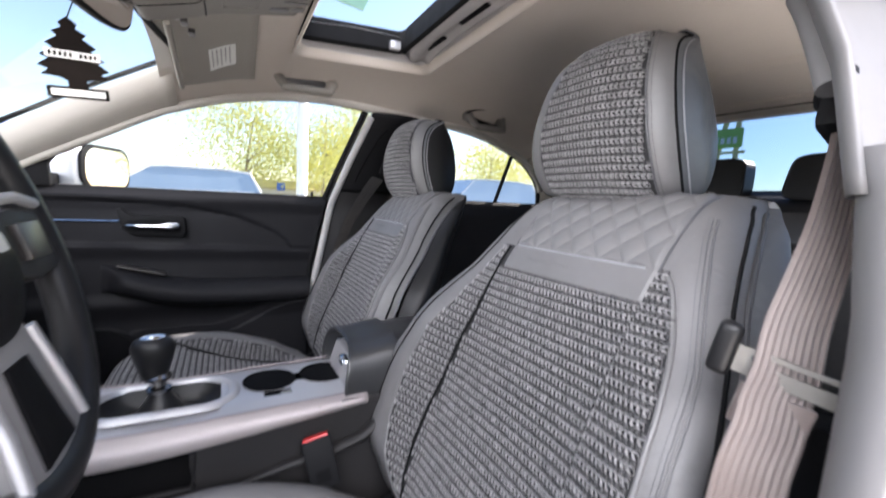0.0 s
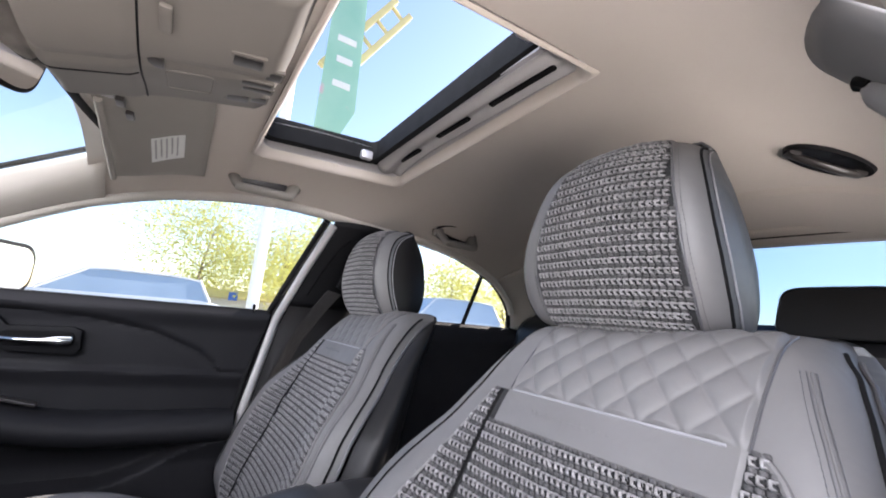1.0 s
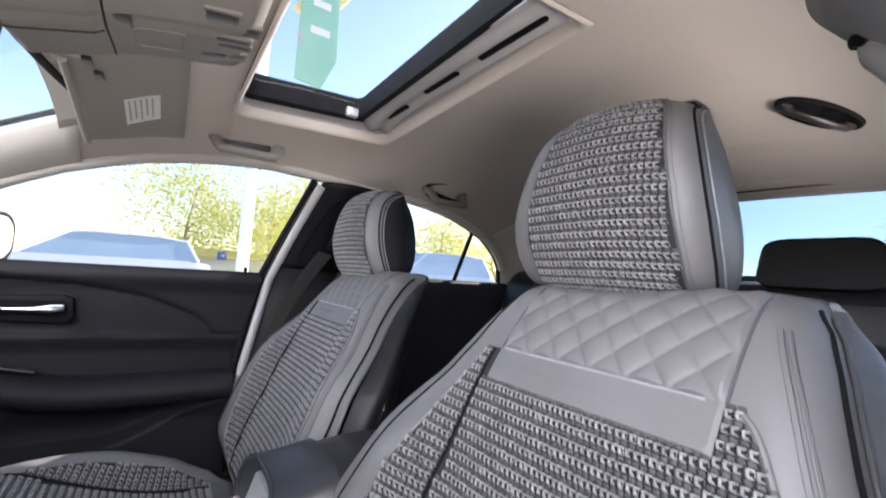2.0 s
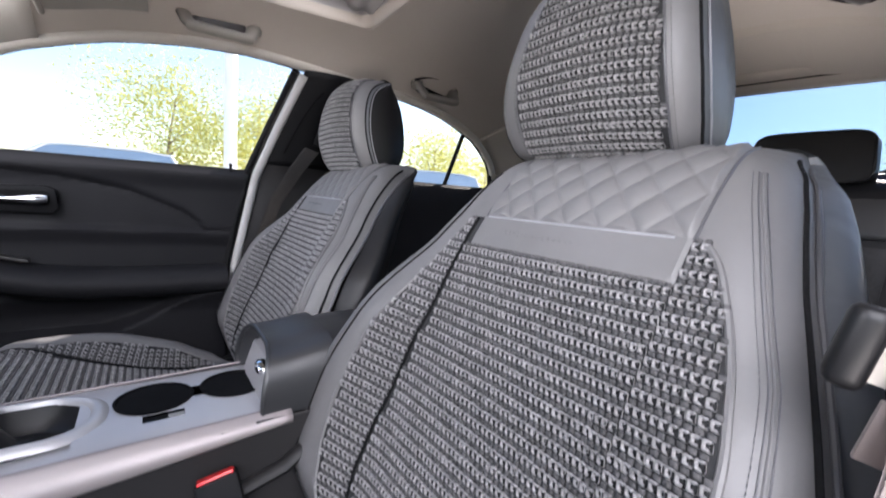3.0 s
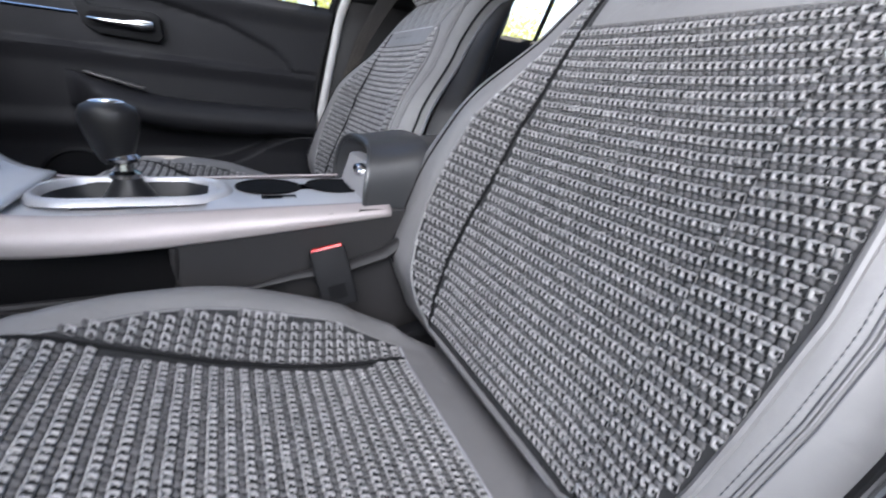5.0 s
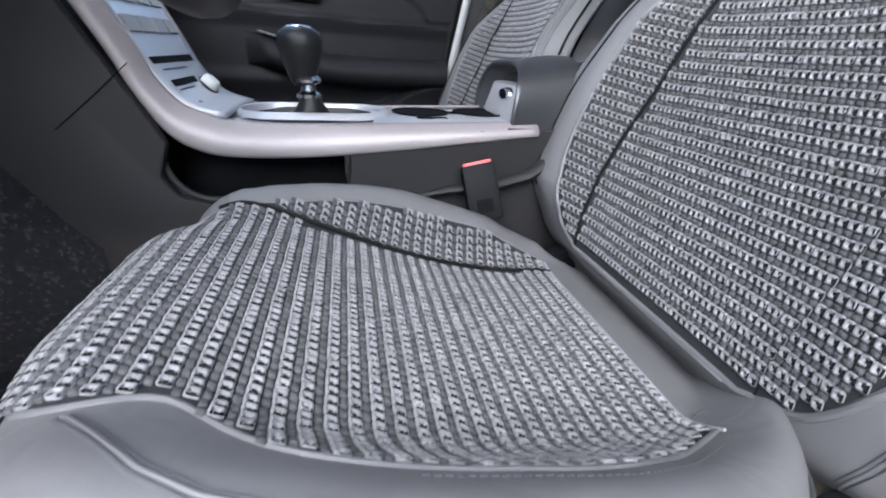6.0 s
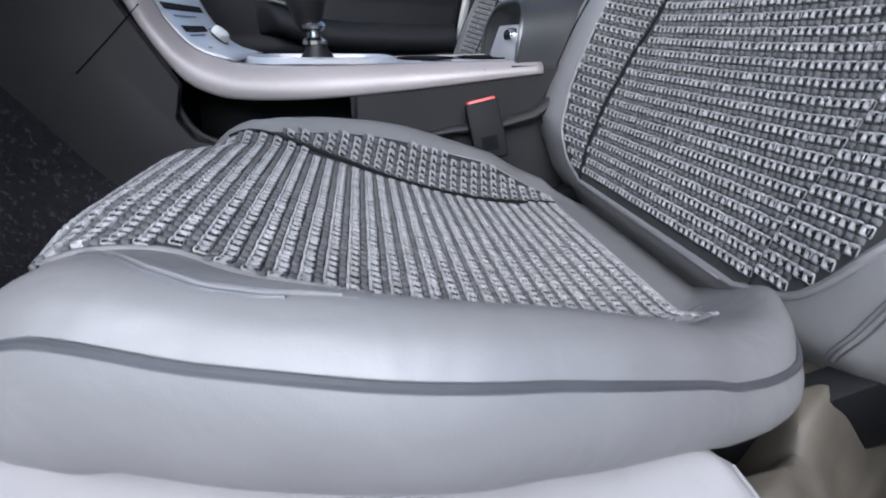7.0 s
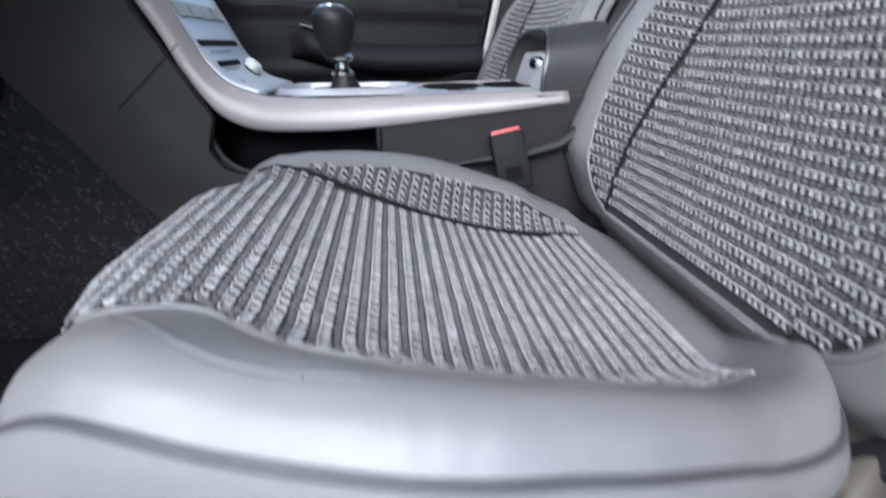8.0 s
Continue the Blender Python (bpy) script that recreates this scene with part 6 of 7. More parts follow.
# ---- overhead things ----
def overhead():
    o = thing("overhead_console", "beige overhead console with dark map light switches", "overhead console", at=(-0.21, 0.345, 1.30))

    def under(x, y):
        k = (x + 0.345) / 0.27
        edge = min(1.0, min(x + 0.345, -0.058 - x, y - 0.165, 0.525 - y) / 0.03)
        z = roof_z(x, y) + 0.006 - (0.058 - 0.010 * k) * math.sin(math.pi / 2 * max(0, edge)) ** 0.6
        ridge = 0.004 * smooth(-0.245, -0.235, x) - 0.020 * smooth(0.16, 0.0, abs(y - 0.345)) + 0.004 * math.exp(-(((y - 0.345) / 0.006) ** 2))
        return np.array([x, y, z + ridge])
    body = part("body", grid(under, span(-0.345, -0.058, 48), span(0.165, 0.525, 50)), TRIM_TAUPE, o, "moulded beige console shell")
    for x, y, w, h in ((-0.117, 0.307, 0.036, 0.026), (-0.080, 0.336, 0.020, 0.022), (-0.098, 0.362, 0.040, 0.012), (-0.094, 0.386, 0.040, 0.012), (-0.114, 0.448, 0.032, 0.022), (-0.084, 0.446, 0.022, 0.020)):
        part("switch_frame", box((x, y, under(x, y)[2] + 0.002), (w + 0.007, h + 0.007, 0.006), 0.002, (0, -7, 0)), TRIM_TAUPE, body, "raised frame round a switch")
        z = under(x, y)[2]
        part("switch", box((x, y, z + 0.001), (w, h, 0.007), 0.002, (0, -7, 0)), BUTTON_DARK, body, "dark switch")
    part("microphone", box((-0.216, 0.347, under(-0.216, 0.347)[2] - 0.001), (0.018, 0.026, 0.006), 0.002), BUTTON_DARK, body, "dark microphone grille")
    rim_ = [under(x, y) - np.array([0, 0, 0.0004]) for x, y in rounded(-0.178, 0.408, 0.055, 0.085, 0.010, 4)]
    part("map_light", tube(rim_, 0.0011, 6, closed=True), TRIM_TAUPE, body, "flush map light cover")
    z = under(-0.225, 0.27)[2]
    part("grip", box((-0.205, 0.245, z - 0.002), (0.012, 0.05, 0.006), 0.002), TRIM_TAUPE, body, "small finger grip")
    for x in (-0.232,):
        part("shut_line", tube([under(x, y) + np.array([0, 0, -0.0005]) for y in span(0.18, 0.51, 24)], 0.0013, 6), PLASTIC, body, "dark shut line")
    part("shut_line", tube([under(x, 0.385) + np.array([0, 0, -0.0005]) for x in span(-0.335, -0.235, 12)], 0.0011, 6), PLASTIC, body, "dark shut line")
    return o


overhead()


VISOR = material("beige_visor_vinyl", (0.235, 0.216, 0.188), (0.21, 0.193, 0.168), rough=0.7, scale=6, fine=1200, bump=0.15, depth=0.0005)


def sun_visor(mirrored):
    f = (lambda y: 2 * YC - y) if mirrored else (lambda y: y)
    v = thing("sun_visor", "folded beige sun visor with a white label" if not mirrored else "folded beige sun visor above the driver", "sun visor", "sun visors", at=(-0.22, f(0.68), 1.29))

    def slab(x, y, lift):
        e = min(1.0, min(x + 0.305, -0.135 - x, y - 0.50, 0.865 - y) / 0.016)
        bulge = 0.008 * math.sqrt(max(0, e))
        return np.array([x + 0.03 * (y - 0.68), f(y), roof_z(x, y) - 0.014 - 0.012 * smooth(-0.14, -0.30, x) - lift * bulge])
    pts = (span(-0.305, -0.135, 18), span(0.50, 0.865, 30))
    panel = part("panel", together(grid(lambda x, y: slab(x, y, 1), *pts), grid(lambda x, y: slab(x, y, -1), *pts)), VISOR, v, "padded beige visor panel")
    if not mirrored:
        def tag_at(x, y):
            return slab(x, y, 1) - np.array([0, 0, 0.0012])
        lab = part("label", grid(lambda x, k: tag_at(x, 0.703 + 0.095 * k - 0.32 * (x + 0.21)), span(-0.236, -0.180, 6), span(0, 1, 8)), LABEL_WHITE, panel, "white paper warning label")
        rows = [grid(lambda x, k: slab(x, 0.710 + 0.080 * k * w - 0.32 * (x + 0.21), 1) - np.array([0, 0, 0.0020]), [a, a + 0.003], span(0, 1, 5)) for a, w in ((-0.230, 0.95), (-0.221, 0.9), (-0.212, 1.0), (-0.203, 0.85), (-0.194, 0.95))]
        part("label_print", together(*rows), LABEL_INK, lab, "unreadable grey print")
    part("clip", box((-0.285, f(0.515), roof_z(-0.285, 0.515) - 0.03), (0.02, 0.04, 0.016), 0.004), TRIM_GREY, v, "grey visor clip")
    for k in (0.55, 0.60):
        part("clip_slot", box((-0.27 + 0.2 * (k - 0.55), f(k), roof_z(-0.27, k) - 0.036), (0.012, 0.03, 0.008), 0.002), BUTTON_DARK, panel, "dark slot in the visor edge")
    part("pivot", tube([(-0.298, f(0.55), roof_z(-0.298, 0.55) - 0.034), (-0.298, f(0.87), roof_z(-0.298, 0.86) - 0.032)], 0.006, 10), VISOR, v, "beige visor pivot rod")
    return v


sun_visor(False)
sun_visor(True)


def grab_handle(x0, x1, y, z, mirrored, label, dish=True):
    f = (lambda v: 2 * YC - v) if mirrored else (lambda v: v)
    h = thing("grab_handle", label, "grab handle", "grab handles", at=((x0 + x1) / 2, f(y), z))
    xs_ = span(x0, x1, 26)
    path, rad = [], []
    for k, x in enumerate(xs_):
        e = math.sin(math.pi * k / 25)
        path.append((x, f(y - 0.034 * min(1, e * 3)), z - 0.030 * min(1, e * 3) + 0.012 * (1 - min(1, e * 3))))
        rad.append(0.0155)
    bar = part("grip", tube(path, rad, 12, flat=0.75), TRIM_TAUPE if dish else VISOR, h, "moulded grip bar")
    for x in (x0, x1):
        part("mount", box((x, f(y + 0.004), z + 0.008), (0.036, 0.024, 0.03), 0.009), TRIM_TAUPE if dish else VISOR, h, "handle mount cap")
    if not dish:
        # solid dark block painted in for the shadow inside the grip
        part("recess", box(((x0 + x1) / 2, f(y - 0.002), z + 0.002), (0.115, 0.014, 0.024), 0.006), BUTTON_DARK, h, "dark block for the shade behind the grip")
    if dish:
        dm = Matrix.Translation(((x0 + x1) / 2, f(y + 0.004), z + 0.012)) @ Euler((radians(-55 if not mirrored else 55), 0, 0)).to_matrix().to_4x4() @ Matrix.Diagonal(((x1 - x0) * 0.62, 0.034, 1, 1))
        part("recess", moved(lathe([(0.0, 0.006), (0.80, 0.004), (0.94, -0.010), (1.0, -0.008), (1.03, 0.010)], (0, 0, 0), "z", 36), dm), PLASTIC, h, "dark oval recess behind the grip")
    return h


grab_handle(-0.072, 0.082, 0.880, 1.258, False, "beige folded grab handle over the passenger window", False)
grab_handle(0.56, 0.70, 0.885, 1.228, False, "taupe folded grab handle over the rear passenger window")


def folded_handle(x, y, label):
    """A grip folded into an oval recess of the headliner."""
    h = thing("grab_handle", label, "grab handle", "grab handles", at=(x, y, liner(x, y)[2]))
    p, px, py = liner(x, y), liner(x + 0.02, y - 0.0145), liner(x, y + 0.02)
    ax = Vector(px - p).normalized()
    az = Vector(py - p).cross(ax).normalized()
    m = Matrix((ax, az.cross(ax), az)).transposed().to_4x4()
    m.translation = Vector(p)
    part("recess", moved(lathe([(1.05, 0.001), (1.0, 0.010), (0.93, 0.009), (0.86, 0.0065), (0.0, 0.006)], (0, 0, 0), "z", 40), m @ Matrix.Diagonal((0.070, 0.040, 1, 1))), PLASTIC, h, "dark oval recess behind the grip")
    bar = [m @ Vector((-0.052 + 0.104 * k, 0.016 * math.sin(math.pi * k) - 0.006, 0.012 + 0.010 * math.sin(math.pi * k))) for k in span(0, 1, 20)]
    part("grip", tube(bar, 0.0085, 10, flat=0.8), BUTTON_DARK, h, "dark moulded grip bar")
    for k in (-0.054, 0.054):
        part("mount", moved(box((k, -0.008, 0.006), (0.022, 0.026, 0.016), 0.006), m), BUTTON_DARK, h, "handle mount cap")
    return h


folded_handle(0.785, -0.0255, "grey grab handle folded into a dark recess above the rear door")

# rear view mirror and the card tree on it
rv = thing("rear_view_mirror", "dark rear view mirror on the windscreen", "mirror", at=(-0.40, 0.30, 1.22))
def rv_at(a, d):
    ca, sa = math.cos(a), math.sin(a)
    y = 0.118 * abs(ca) ** 0.6 * math.copysign(1, ca)
    z = 0.046 * abs(sa) ** 0.6 * math.copysign(1, sa)
    k = math.cos(math.pi / 2 * d) ** 0.5
    return Matrix.Translation((-0.352, 0.294, 1.198)) @ Euler((0, radians(8), radians(-12))).to_matrix().to_4x4() @ Vector((-0.036 * d, y * (0.35 + 0.65 * k), z * (0.35 + 0.65 * k)))
housing = part("housing", grid(rv_at, [2 * math.pi * k / 48 for k in range(48)], span(0, 1, 8), loop_u=True), PLASTIC_MID, rv, "dark mirror housing")
m = Matrix.Translation((-0.352, 0.294, 1.198)) @ Euler((0, radians(8), radians(-12))).to_matrix().to_4x4()
part("mirror_glass", moved(prism([(0.112 * abs(math.cos(a)) ** 0.6 * math.copysign(1, math.cos(a)), 0.041 * abs(math.sin(a)) ** 0.6 * math.copysign(1, math.sin(a))) for a in [2 * math.pi * k / 40 for k in range(40)]], -0.001, 0.002, "x"), m), MIRROR, housing, "mirror glass")
part("stem", tube([(-0.38, 0.30, 1.19), (-0.42, 0.32, 1.215), (-0.46, 0.33, 1.222)], 0.012, 10), PLASTIC, rv, "black mirror stem")

tree = thing("air_freshener", "brown-black card tree hanging on a string", "air freshener", at=(-0.372, 0.29, 1.15))
half_tree = [(0.0, 0.060), (0.010, 0.050), (0.007, 0.044), (0.018, 0.036), (0.013, 0.030), (0.027, 0.018), (0.020, 0.013), (0.034, 0.000), (0.026, -0.004), (0.038, -0.015), (0.028, -0.020), (0.036, -0.028), (0.018, -0.030), (0.010, -0.034), (0.010, -0.044)]
shape = half_tree + [(-a, b) for a, b in half_tree[::-1][:-1]]
TM = Matrix.Translation((-0.372, 0.285, 1.088)) @ Euler((radians(6), 0, radians(-66))).to_matrix().to_4x4() @ Matrix.Diagonal((1, 0.92, 0.80, 1))
card = part("card", moved(prism(shape, -0.0009, 0.0009, "x"), TM), PAPER_TREE, tree, "tree-shaped card")
part("foot_card", moved(ring_plate(rounded(0, -0.052, 0.066, 0.017, 0.002), rounded(0, -0.052, 0.058, 0.010, 0.001), -0.001, 0.001, "x"), TM), PAPER_TREE, tree, "card foot with a dark rim")
part("foot_label", moved(prism(rounded(0, -0.052, 0.058, 0.010, 0.001), -0.0005, 0.0005, "x"), TM), LABEL_WHITE, tree, "cream foot label")
part("name_plate", moved(prism(rounded(0, 0.004, 0.058, 0.0115, 0.001), 0.0008, 0.0016, "x"), TM), LABEL_WHITE, card, "cream plate with dark bars")
bars = [moved(prism(rounded(-0.024 + k * 0.0053, 0.004, 0.0032, 0.0065, 0.0005), 0.0015, 0.0021, "x"), TM) for k in range(10) if k != 5]
part("name_bars", together(*bars), PAPER_TREE, card, "plain dark bars")
part("string", tube([tuple(TM @ Vector((0, 0, 0.056))), (-0.368, 0.288, 1.165), (-0.36, 0.29, 1.19)], 0.0008, 6), RUBBER, tree, "dark elastic string")

# ---- rear bench ----
bench = thing("rear_bench", "grey leatherette and knit covered rear bench", "rear seat", at=(1.0, YC, 0.255))
def bench_at(v, y):
    x = 0.93 + 0.20 * v + 0.05 * smooth(0.85, 1.0, v)
    z = 0.47 + 0.540 * v - 0.02 * smooth(0.9, 1.0, v)
    puff = 0.012 * math.sin(math.pi * min(1, max(0, ((y - YC) / 0.42) % 1.0))) ** 0.5
    return np.array([x - puff, y, z])
back = part("backrest", grid(bench_at, span(0, 1, 30), span(YC - 0.66, YC + 0.66, 60)), LEATHER_DARK, bench, "dark leatherette rear backrest", solid=0.05)
for y in (0.03, 0.684):
    part("knit_panel", grid(lambda v, k: bench_at(v, y + k) - np.array([0.029, 0, 0]), span(0.10, 0.70, 16), span(-0.17, 0.17, 16)), YARN_BASE, back, "dark knit panel", solid=0.004)
    part("upper_panel", grid(lambda v, k: bench_at(v, y + k) - np.array([0.030, 0, 0]), span(0.73, 0.97, 10), span(-0.19, 0.19, 16)), ARMREST, back, "charcoal leatherette upper panel", solid=0.004)
part("cushion", box((0.72, YC, 0.42), (0.48, 1.30, 0.14), 0.05, segments=3), LEATHER_DARK, bench, "dark leatherette rear cushion")


def rear_headrest(y):
    h = thing("rear_headrest", "black leatherette headrest on the rear bench", "headrest", "rear headrests", at=(1.12, y, 0.965))
    def at(a, d):
        ca, sa = math.cos(a), math.sin(a)
        k = abs(ca) ** 0.35 * math.copysign(1, ca)
        v = abs(sa) ** 0.35 * math.copysign(1, sa)
        taper = 1.0 - 0.10 * (v + 1) / 2
        return np.array([1.085 + 0.055 * d - 0.012 * math.cos(math.pi * (d - 0.5)) + 0.03 * (v + 1) / 2, y + 0.118 * k * taper, 1.04 + 0.058 * v])
    ring = [2 * math.pi * k / 44 for k in range(44)]
    verts, faces = grid(at, ring, span(0, 1, 7), loop_u=True)
    faces = faces + [tuple(k * 7 for k in range(44)), tuple(k * 7 + 6 for k in range(44))[::-1]]
    body = part("pad", (verts, faces), LEATHER_DARK, h, "padded black headrest")
    part("piping", tube([at(a, 0.02) for a in ring], 0.003, 6, closed=True), LEATHER_DARK, body, "black piping")
    for s in (-0.05, 0.05):
        part("post", tube([(1.13, y + s, 0.955), (1.125, y + s, 1.0)], 0.005, 10), CHROME, h, "chrome post")
    return h


for y in (0.03, YC, 0.684):
    rear_headrest(y)

# ---- outside ----
ASPHALT = material("pale_worn_concrete", (0.44, 0.42, 0.39), (0.36, 0.345, 0.325), rough=0.9, scale=0.8, fine=60, bump=0.3, depth=0.01, wear=(0.2, 0.19, 0.18), wear_scale=2.0, wear_cut=0.6)
STUCCO = material("white_stucco", (0.72, 0.71, 0.68), (0.64, 0.63, 0.60), rough=0.9, scale=1.5, fine=80, bump=0.3, depth=0.01)
ROOF_BROWN = material("brown_shingle_roof", (0.30, 0.17, 0.11), (0.22, 0.12, 0.08), rough=0.9, scale=3, fine=40, bump=0.4, depth=0.02)
YELLOW = material("pale_yellow_painted_steel", (0.62, 0.54, 0.26), (0.52, 0.45, 0.2), rough=0.5, scale=5, fine=200, bump=0.05)
MINT = material("faded_mint_sign_panel", (0.20, 0.40, 0.30), (0.27, 0.46, 0.36), rough=0.6, scale=2.5, fine=100, bump=0.03, wear=(0.5, 0.3, 0.33), wear_scale=3.0, wear_cut=0.62)
GREEN_SIGN = material("green_sign_panel", (0.28, 0.48, 0.10), (0.22, 0.40, 0.08), rough=0.5, scale=3, fine=100, bump=0.02)
BLUE_SIGN = material("blue_sign_panel", (0.06, 0.16, 0.5), (0.05, 0.13, 0.42), rough=0.5, scale=3, fine=100, bump=0.02)
POLE_WHITE = material("white_painted_pole", (0.74, 0.74, 0.72), (0.66, 0.66, 0.64), rough=0.5, scale=4, fine=150, bump=0.05)
LEAF = material("yellow_green_leaves", (0.38, 0.37, 0.12), (0.28, 0.30, 0.09), rough=0.6, scale=3, fine=100, bump=0.0, per_piece=0.4, mix=0.4)
ln = LEAF.node_tree.nodes
lt, lm = ln.new("ShaderNodeBsdfTranslucent"), ln.new("ShaderNodeMixShader")
lt.inputs["Color"].default_value = (0.85, 0.83, 0.28, 1)
lm.inputs[0].default_value = 0.6
LEAF.node_tree.links.new(ln["Principled BSDF"].outputs[0], lm.inputs[1])
LEAF.node_tree.links.new(lt.outputs[0], lm.inputs[2])
LEAF.node_tree.links.new(lm.outputs[0], ln["Material Output"].inputs["Surface"])
BARK = material("grey_brown_bark", (0.42, 0.36, 0.28), (0.30, 0.25, 0.19), rough=0.9, scale=8, fine=90, bump=0.8, depth=0.02)
PAINT_BLUE = material("pale_blue_car_paint", (0.45, 0.52, 0.60), (0.40, 0.47, 0.55), rough=0.25, scale=4, fine=200, bump=0.0, coat=0.6)
TYRE = material("tyre_rubber", (0.02, 0.02, 0.021), (0.03, 0.03, 0.03), rough=0.85, scale=12, fine=300, bump=0.2)

ground = part("ground", grid(lambda x, y: np.array([x, y, 0.02 * math.sin(x * 0.3) * math.sin(y * 0.23)]), sorted(span(-40, 60, 30) + [-900, -300, -120, 150, 400, 900]), sorted(span(-40, 60, 30) + [-900, -300, -120, 150, 400, 900])), ASPHALT, label="pale worn concrete lot")
tagged(ground, category="ground", kind="structure")
ob = part("underbody", box((0.15, YC, 0.11), (2.9, 1.5, 0.22), 0.03), PLASTIC_DARK, label="dark underbody of the car on the lot")
tagged(ob, category="car body", kind="structure")


def parked_car(x, y, length, height, belt, paint, label):
    """A car seen from its side, nose towards -x."""
    car = thing("parked_car", label, "car", "parked cars", at=(x, y, 0))
    h = length / 2
    body_line = [(-h, 0.35), (-h + 0.02, 0.68), (-h + 0.15, belt - 0.18), (-h + 1.0, belt - 0.04), (-h + 1.25, belt), (h - 0.5, belt + 0.02), (h - 0.05, belt - 0.06), (h, 0.6), (h - 0.02, 0.35)]
    part("body", moved(prism([(a, b) for a, b in body_line], -0.88, 0.88, "y", 0.06), Matrix.Translation((x, y, 0))), paint, car, "painted car body")
    roof_line = [(-h + 1.95, height - 0.03), (-h + 2.3, height), (h - 1.1, height), (h - 0.55, height - 0.06)]
    base = [(-h + 1.2, belt - 0.01), (h - 0.30, belt - 0.01)]
    top = [(a, b) for a, b in roof_line]
    part("roof", moved(prism(top + [(a, b - 0.045) for a, b in top[::-1]], -0.70, 0.70, "y", 0.015), Matrix.Translation((x, y, 0))), paint, car, "painted roof")
    for side in (-1, 1):
        for (a0, b0), (a1, b1) in (((base[0][0], belt), (roof_line[0][0], height - 0.05)), ((base[1][0], belt), (roof_line[3][0], height - 0.08))):
            part("pillar", tube([(x + a0, y + side * 0.86, b0), (x + a1, y + side * 0.68, b1)], 0.035, 8), paint, car, "roof pillar")
        def pane(u, d, side=side):
            a = base[0][0] + (base[1][0] - base[0][0]) * u
            b = roof_line[0][0] + (roof_line[3][0] - roof_line[0][0]) * u
            return np.array([x + a + (b - a) * d, y + side * (0.865 - 0.185 * d), belt - 0.01 + (height - 0.04 - belt) * d])
        part("side_glass", grid(pane, span(0, 1, 10), span(0, 1, 4)), CAR_GLASS, car, "side glass with the sky's blue reflection painted in")
        for a in (-h + 0.85, h - 0.9):
            part("tyre", lathe([(0.20, -0.1), (0.31, -0.1), (0.33, -0.06), (0.33, 0.06), (0.31, 0.1), (0.20, 0.1)], (x + a, y + side * 0.80, 0.33), "y", 24), TYRE, car, "black tyre")
            part("wheel_rim", lathe([(0.0, -0.09), (0.20, -0.09), (0.20, 0.09), (0.0, 0.09)], (x + a, y + side * 0.80, 0.33), "y", 18), SILVER, car, "silver wheel rim")
    for a0, a1 in ((base[0][0], roof_line[0][0]), (base[1][0], roof_line[3][0])):
        part("screen_glass", grid(lambda u, d: np.array([x + a0 + (a1 - a0) * d, y + (2 * u - 1) * (0.86 - 0.18 * d), belt + (height - 0.05 - belt) * d]), span(0, 1, 6), span(0, 1, 4)), CAR_GLASS, car, "screen glass with the sky's blue reflection painted in")
    return car


# opaque panes: the sky's reflection is painted in as a pale blue base
CAR_GLASS = material("painted_sky_reflection_glass", (0.34, 0.43, 0.53), (0.28, 0.37, 0.47), rough=0.08, scale=2, fine=50, bump=0.0, coat=1.0)
parked_car(-1.35, 12.0, 4.6, 1.48, 0.93, BODY_PAINT, "white parked car with blue sky reflections painted into its windows")
parked_car(6.9, 11.0, 4.7, 1.68, 1.00, PAINT_BLUE, "pale blue parked car behind the lot's trees")


def leafy_tree(x, y, height, spread, seed, leaves=9000, label="slender tree with yellow-green leaves"):
    rng = random.Random(seed)
    t = thing("tree", label, "tree", "trees by the lot", at=(x, y, 0))
    trunk_c = curve_of([(x, y, -0.05), (x + rng.uniform(-0.1, 0.1), y, height * 0.2), (x + rng.uniform(-0.2, 0.2), y + 0.1, height * 0.45), (x + rng.uniform(-0.3, 0.3), y, height * 0.8)])
    limbs, tips = [tube(trunk_c(np.linspace(0, 1, 14)), list(np.linspace(0.08, 0.02, 14)), 8)], []
    for k in range(16):
        u = rng.uniform(0.25, 0.98)
        p = trunk_c(u)
        a, reach = rng.uniform(0, 2 * math.pi), spread * rng.uniform(0.4, 1.0)
        q = p + np.array([math.cos(a) * reach, math.sin(a) * reach, reach * rng.uniform(0.1, 0.7)])
        mid = (p + q) / 2 + np.array([0, 0, 0.15 * reach])
        limbs.append(tube(curve_of([p, mid, q])(np.linspace(0, 1, 8)), list(np.linspace(0.022, 0.005, 8)), 6))
        tips += [mid, q, (mid + q) / 2, q + np.array([rng.uniform(-0.4, 0.4), rng.uniform(-0.4, 0.4), rng.uniform(-0.5, 0.3)])]
    part("trunk", together(*limbs), BARK, t, "bare grey-brown trunk and limbs")
    verts, faces = [], []
    for _ in range(leaves):
        c = tips[rng.randrange(len(tips))] + np.array([rng.gauss(0, 0.45), rng.gauss(0, 0.45), rng.gauss(0, 0.42)]) * spread / 1.6
        d = Vector((rng.gauss(0, 1), rng.gauss(0, 1), rng.gauss(0, 0.6))).normalized()
        e = d.orthogonal().normalized()
        s = rng.uniform(0.035, 0.085)
        k = len(verts)
        for ka, kb in ((-1, 0), (0, -0.45), (1, 0), (0, 0.45)):
            verts.append(tuple(Vector(c) + d * s * ka + e * s * kb))
        faces.append((k, k + 1, k + 2, k + 3))
    crown = part("crown", (verts, faces), LEAF, t, "loose crown of small leaves", flat=True)
    return t


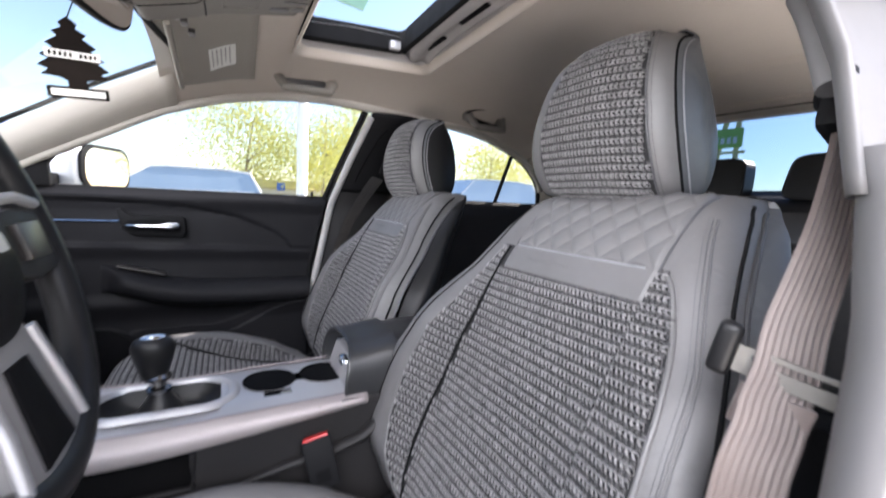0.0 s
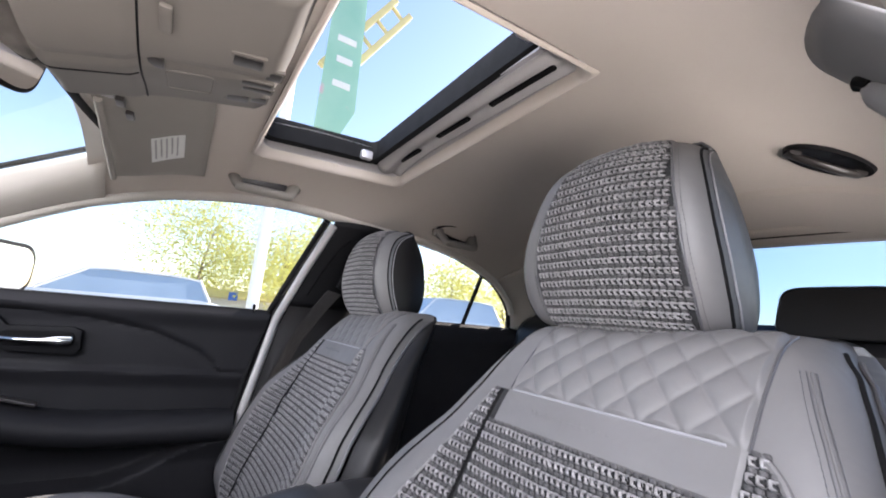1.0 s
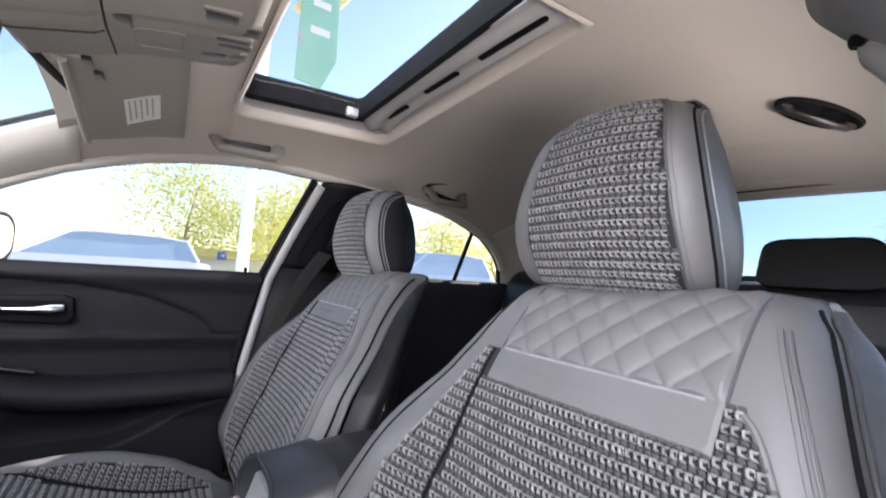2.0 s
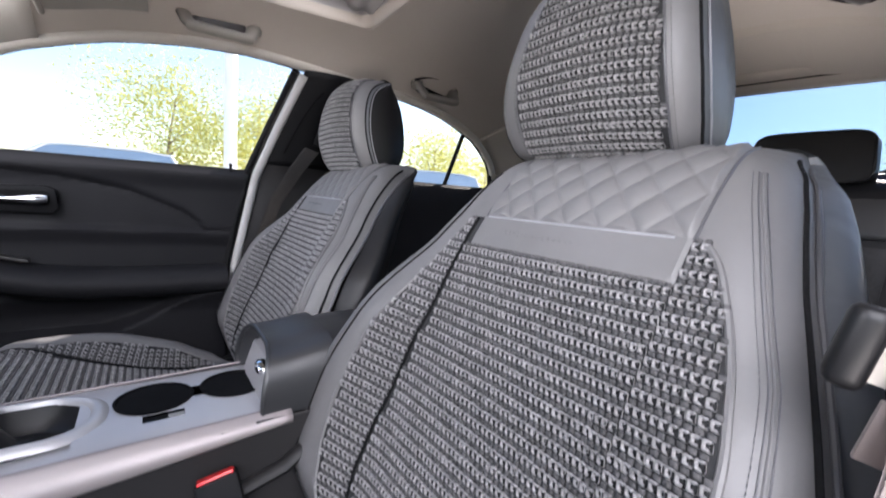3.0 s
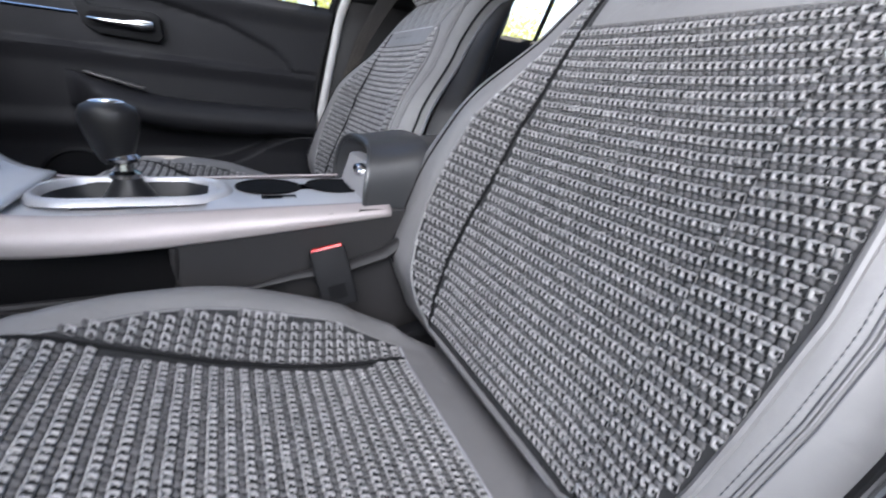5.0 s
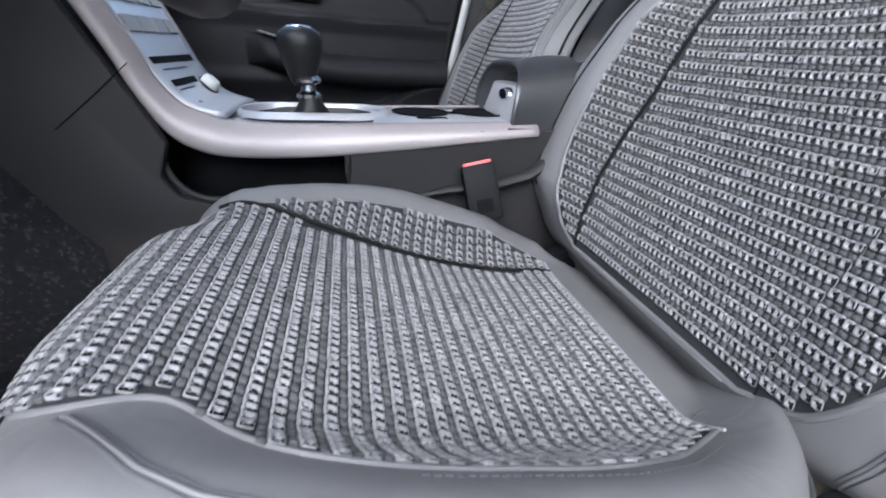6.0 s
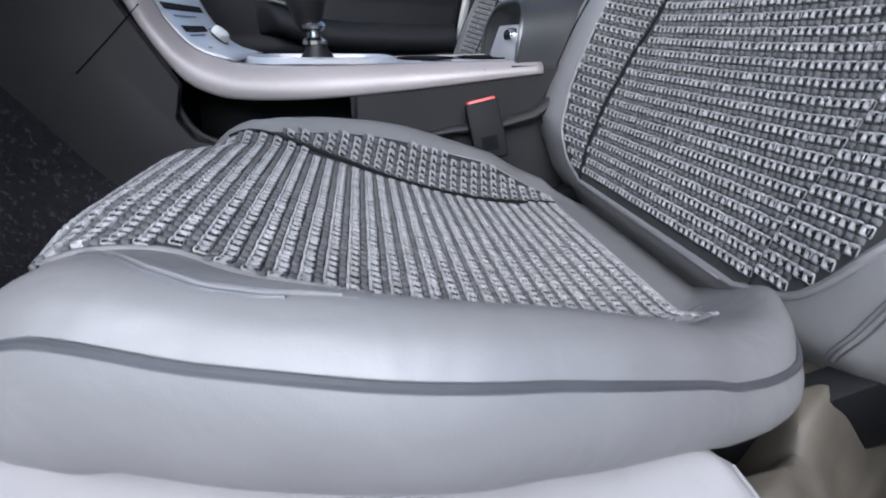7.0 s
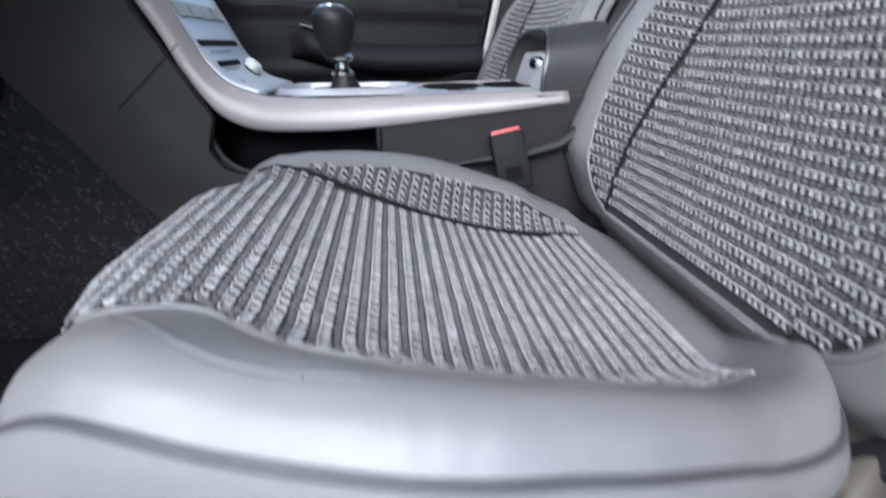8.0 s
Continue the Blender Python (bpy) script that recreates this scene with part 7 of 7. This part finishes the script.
for k, (x, y, hgt, spread) in enumerate(((0.6, 17.5, 4.6, 1.9), (3.3, 16.5, 5.2, 2.1), (5.0, 18.5, 5.0, 2.0), (9.5, 14.0, 3.6, 1.8), (13.5, 15.0, 4.0, 2.0), (-12.0, 14.0, 5.0, 2.2), (-9.0, 9.5, 4.4, 2.0))):
    leafy_tree(x, y, hgt, spread, 11 + k)
for k, (x, y, hgt, spread) in enumerate(((34.0, 3.0, 4.2, 2.6), (38.0, 9.0, 4.6, 2.8))):
    leafy_tree(x, y, hgt, spread, 41 + k, 2200, "rounded green tree beyond the lot")

# pylon sign: white post, yellow frame, mint panel
sign = thing("pylon_sign", "white post with a yellow frame and faded mint panel", "sign", at=(0.64, 4.9, 0))
part("post", tube([(0.64, 4.9, 0), (0.66, 4.9, 5.2)], 0.065, 16), POLE_WHITE, sign, "white painted post")
bars = [box((1.45, 4.9, 4.86), (1.75, 0.10, 0.09), 0.01, (0, -57.5, 0)), box((1.70, 4.9, 4.72), (1.75, 0.10, 0.09), 0.01, (0, -57.5, 0))]
bars += [tube([(1.02 + 0.21 * k, 4.9, 4.17 + 0.33 * k), (1.24 + 0.21 * k, 4.9, 4.0 + 0.33 * k)], 0.03, 8) for k in range(5)]
part("frame", together(*bars), YELLOW, sign, "pale yellow steel lattice")
part("panel", prism([(1.00, 3.24), (1.33, 3.20), (1.50, 3.58), (1.46, 5.6), (1.03, 5.6)], 4.80, 4.86, "y", 0.01), MINT, sign, "faded mint sign panel")
for z, w in ((4.55, 0.26), (4.25, 0.22), (3.9, 0.24)):
    part("panel_bar", box((1.26, 4.795, z), (w, 0.006, 0.09), 0.002), LABEL_WHITE, sign, "pale unreadable bar")

gantry = thing("yellow_gantry", "yellow posts carrying a green sign board", "sign", at=(20, 10.6, 0))
for a, b in ((10.2, 10.2), (11.6, 10.6)):
    part("post", tube([(20, a, 0), (20, b, 5.8)], 0.11, 10), YELLOW, gantry, "yellow steel post")
part("board", box((19.8, 10.55, 4.35), (0.08, 1.35, 0.85), 0.02), GREEN_SIGN, gantry, "green sign board")
for k in range(4):
    part("board_bar", box((19.74, 10.15 + 0.26 * k, 4.25), (0.02, 0.16, 0.28), 0.004), LABEL_WHITE, gantry, "pale unreadable bar")
part("crossbar", box((20, 10.6, 3.75), (0.1, 1.5, 0.12), 0.01), YELLOW, gantry, "yellow crossbar")

awning = thing("kiosk", "low kiosk with a yellow awning beyond the lot", "kiosk", at=(2.0, 17.0, 0))
part("wall", box((2.1, 17.4, 0.55), (2.6, 0.8, 1.1), 0.03), STUCCO, awning, "white kiosk wall")
part("awning", prism([(16.6, 1.15), (17.2, 1.45), (17.9, 1.45), (17.9, 1.38), (17.2, 1.38), (16.62, 1.09)], 0.7, 3.4, "x", 0.01), YELLOW, awning, "yellow awning")
part("sign_plate", box((1.75, 16.55, 1.2), (0.3, 0.04, 0.3), 0.01), BLUE_SIGN, awning, "small blue sign plate")

blue = thing("blue_canopy", "small blue canopy on white posts", "canopy", at=(-5.3, 13.0, 0))
part("board", box((-5.3, 13.0, 2.15), (1.6, 0.5, 0.28), 0.03), BLUE_SIGN, blue, "blue canopy board")
for a in (-6.0, -4.6):
    part("post", tube([(a, 13.0, 0), (a, 13.0, 2.05)], 0.05, 10), POLE_WHITE, blue, "white canopy post")

house = thing("brown_roofed_house", "low house with a brown roof beyond the lot", "house", at=(30, 3.2, 0))
part("wall", box((30, 3.2, 1.2), (6, 5.0, 2.4), 0.04), STUCCO, house, "pale stucco wall")
part("roof", prism([(0.2, 2.4), (3.2, 3.6), (6.2, 2.4)], 26.6, 33.4, "x", 0.03), ROOF_BROWN, house, "brown shingle roof")
for y in (2.0, 4.4):
    part("window", box((26.98, y, 1.4), (0.06, 1.0, 0.9), 0.01), CAR_GLASS, house, "dark window")
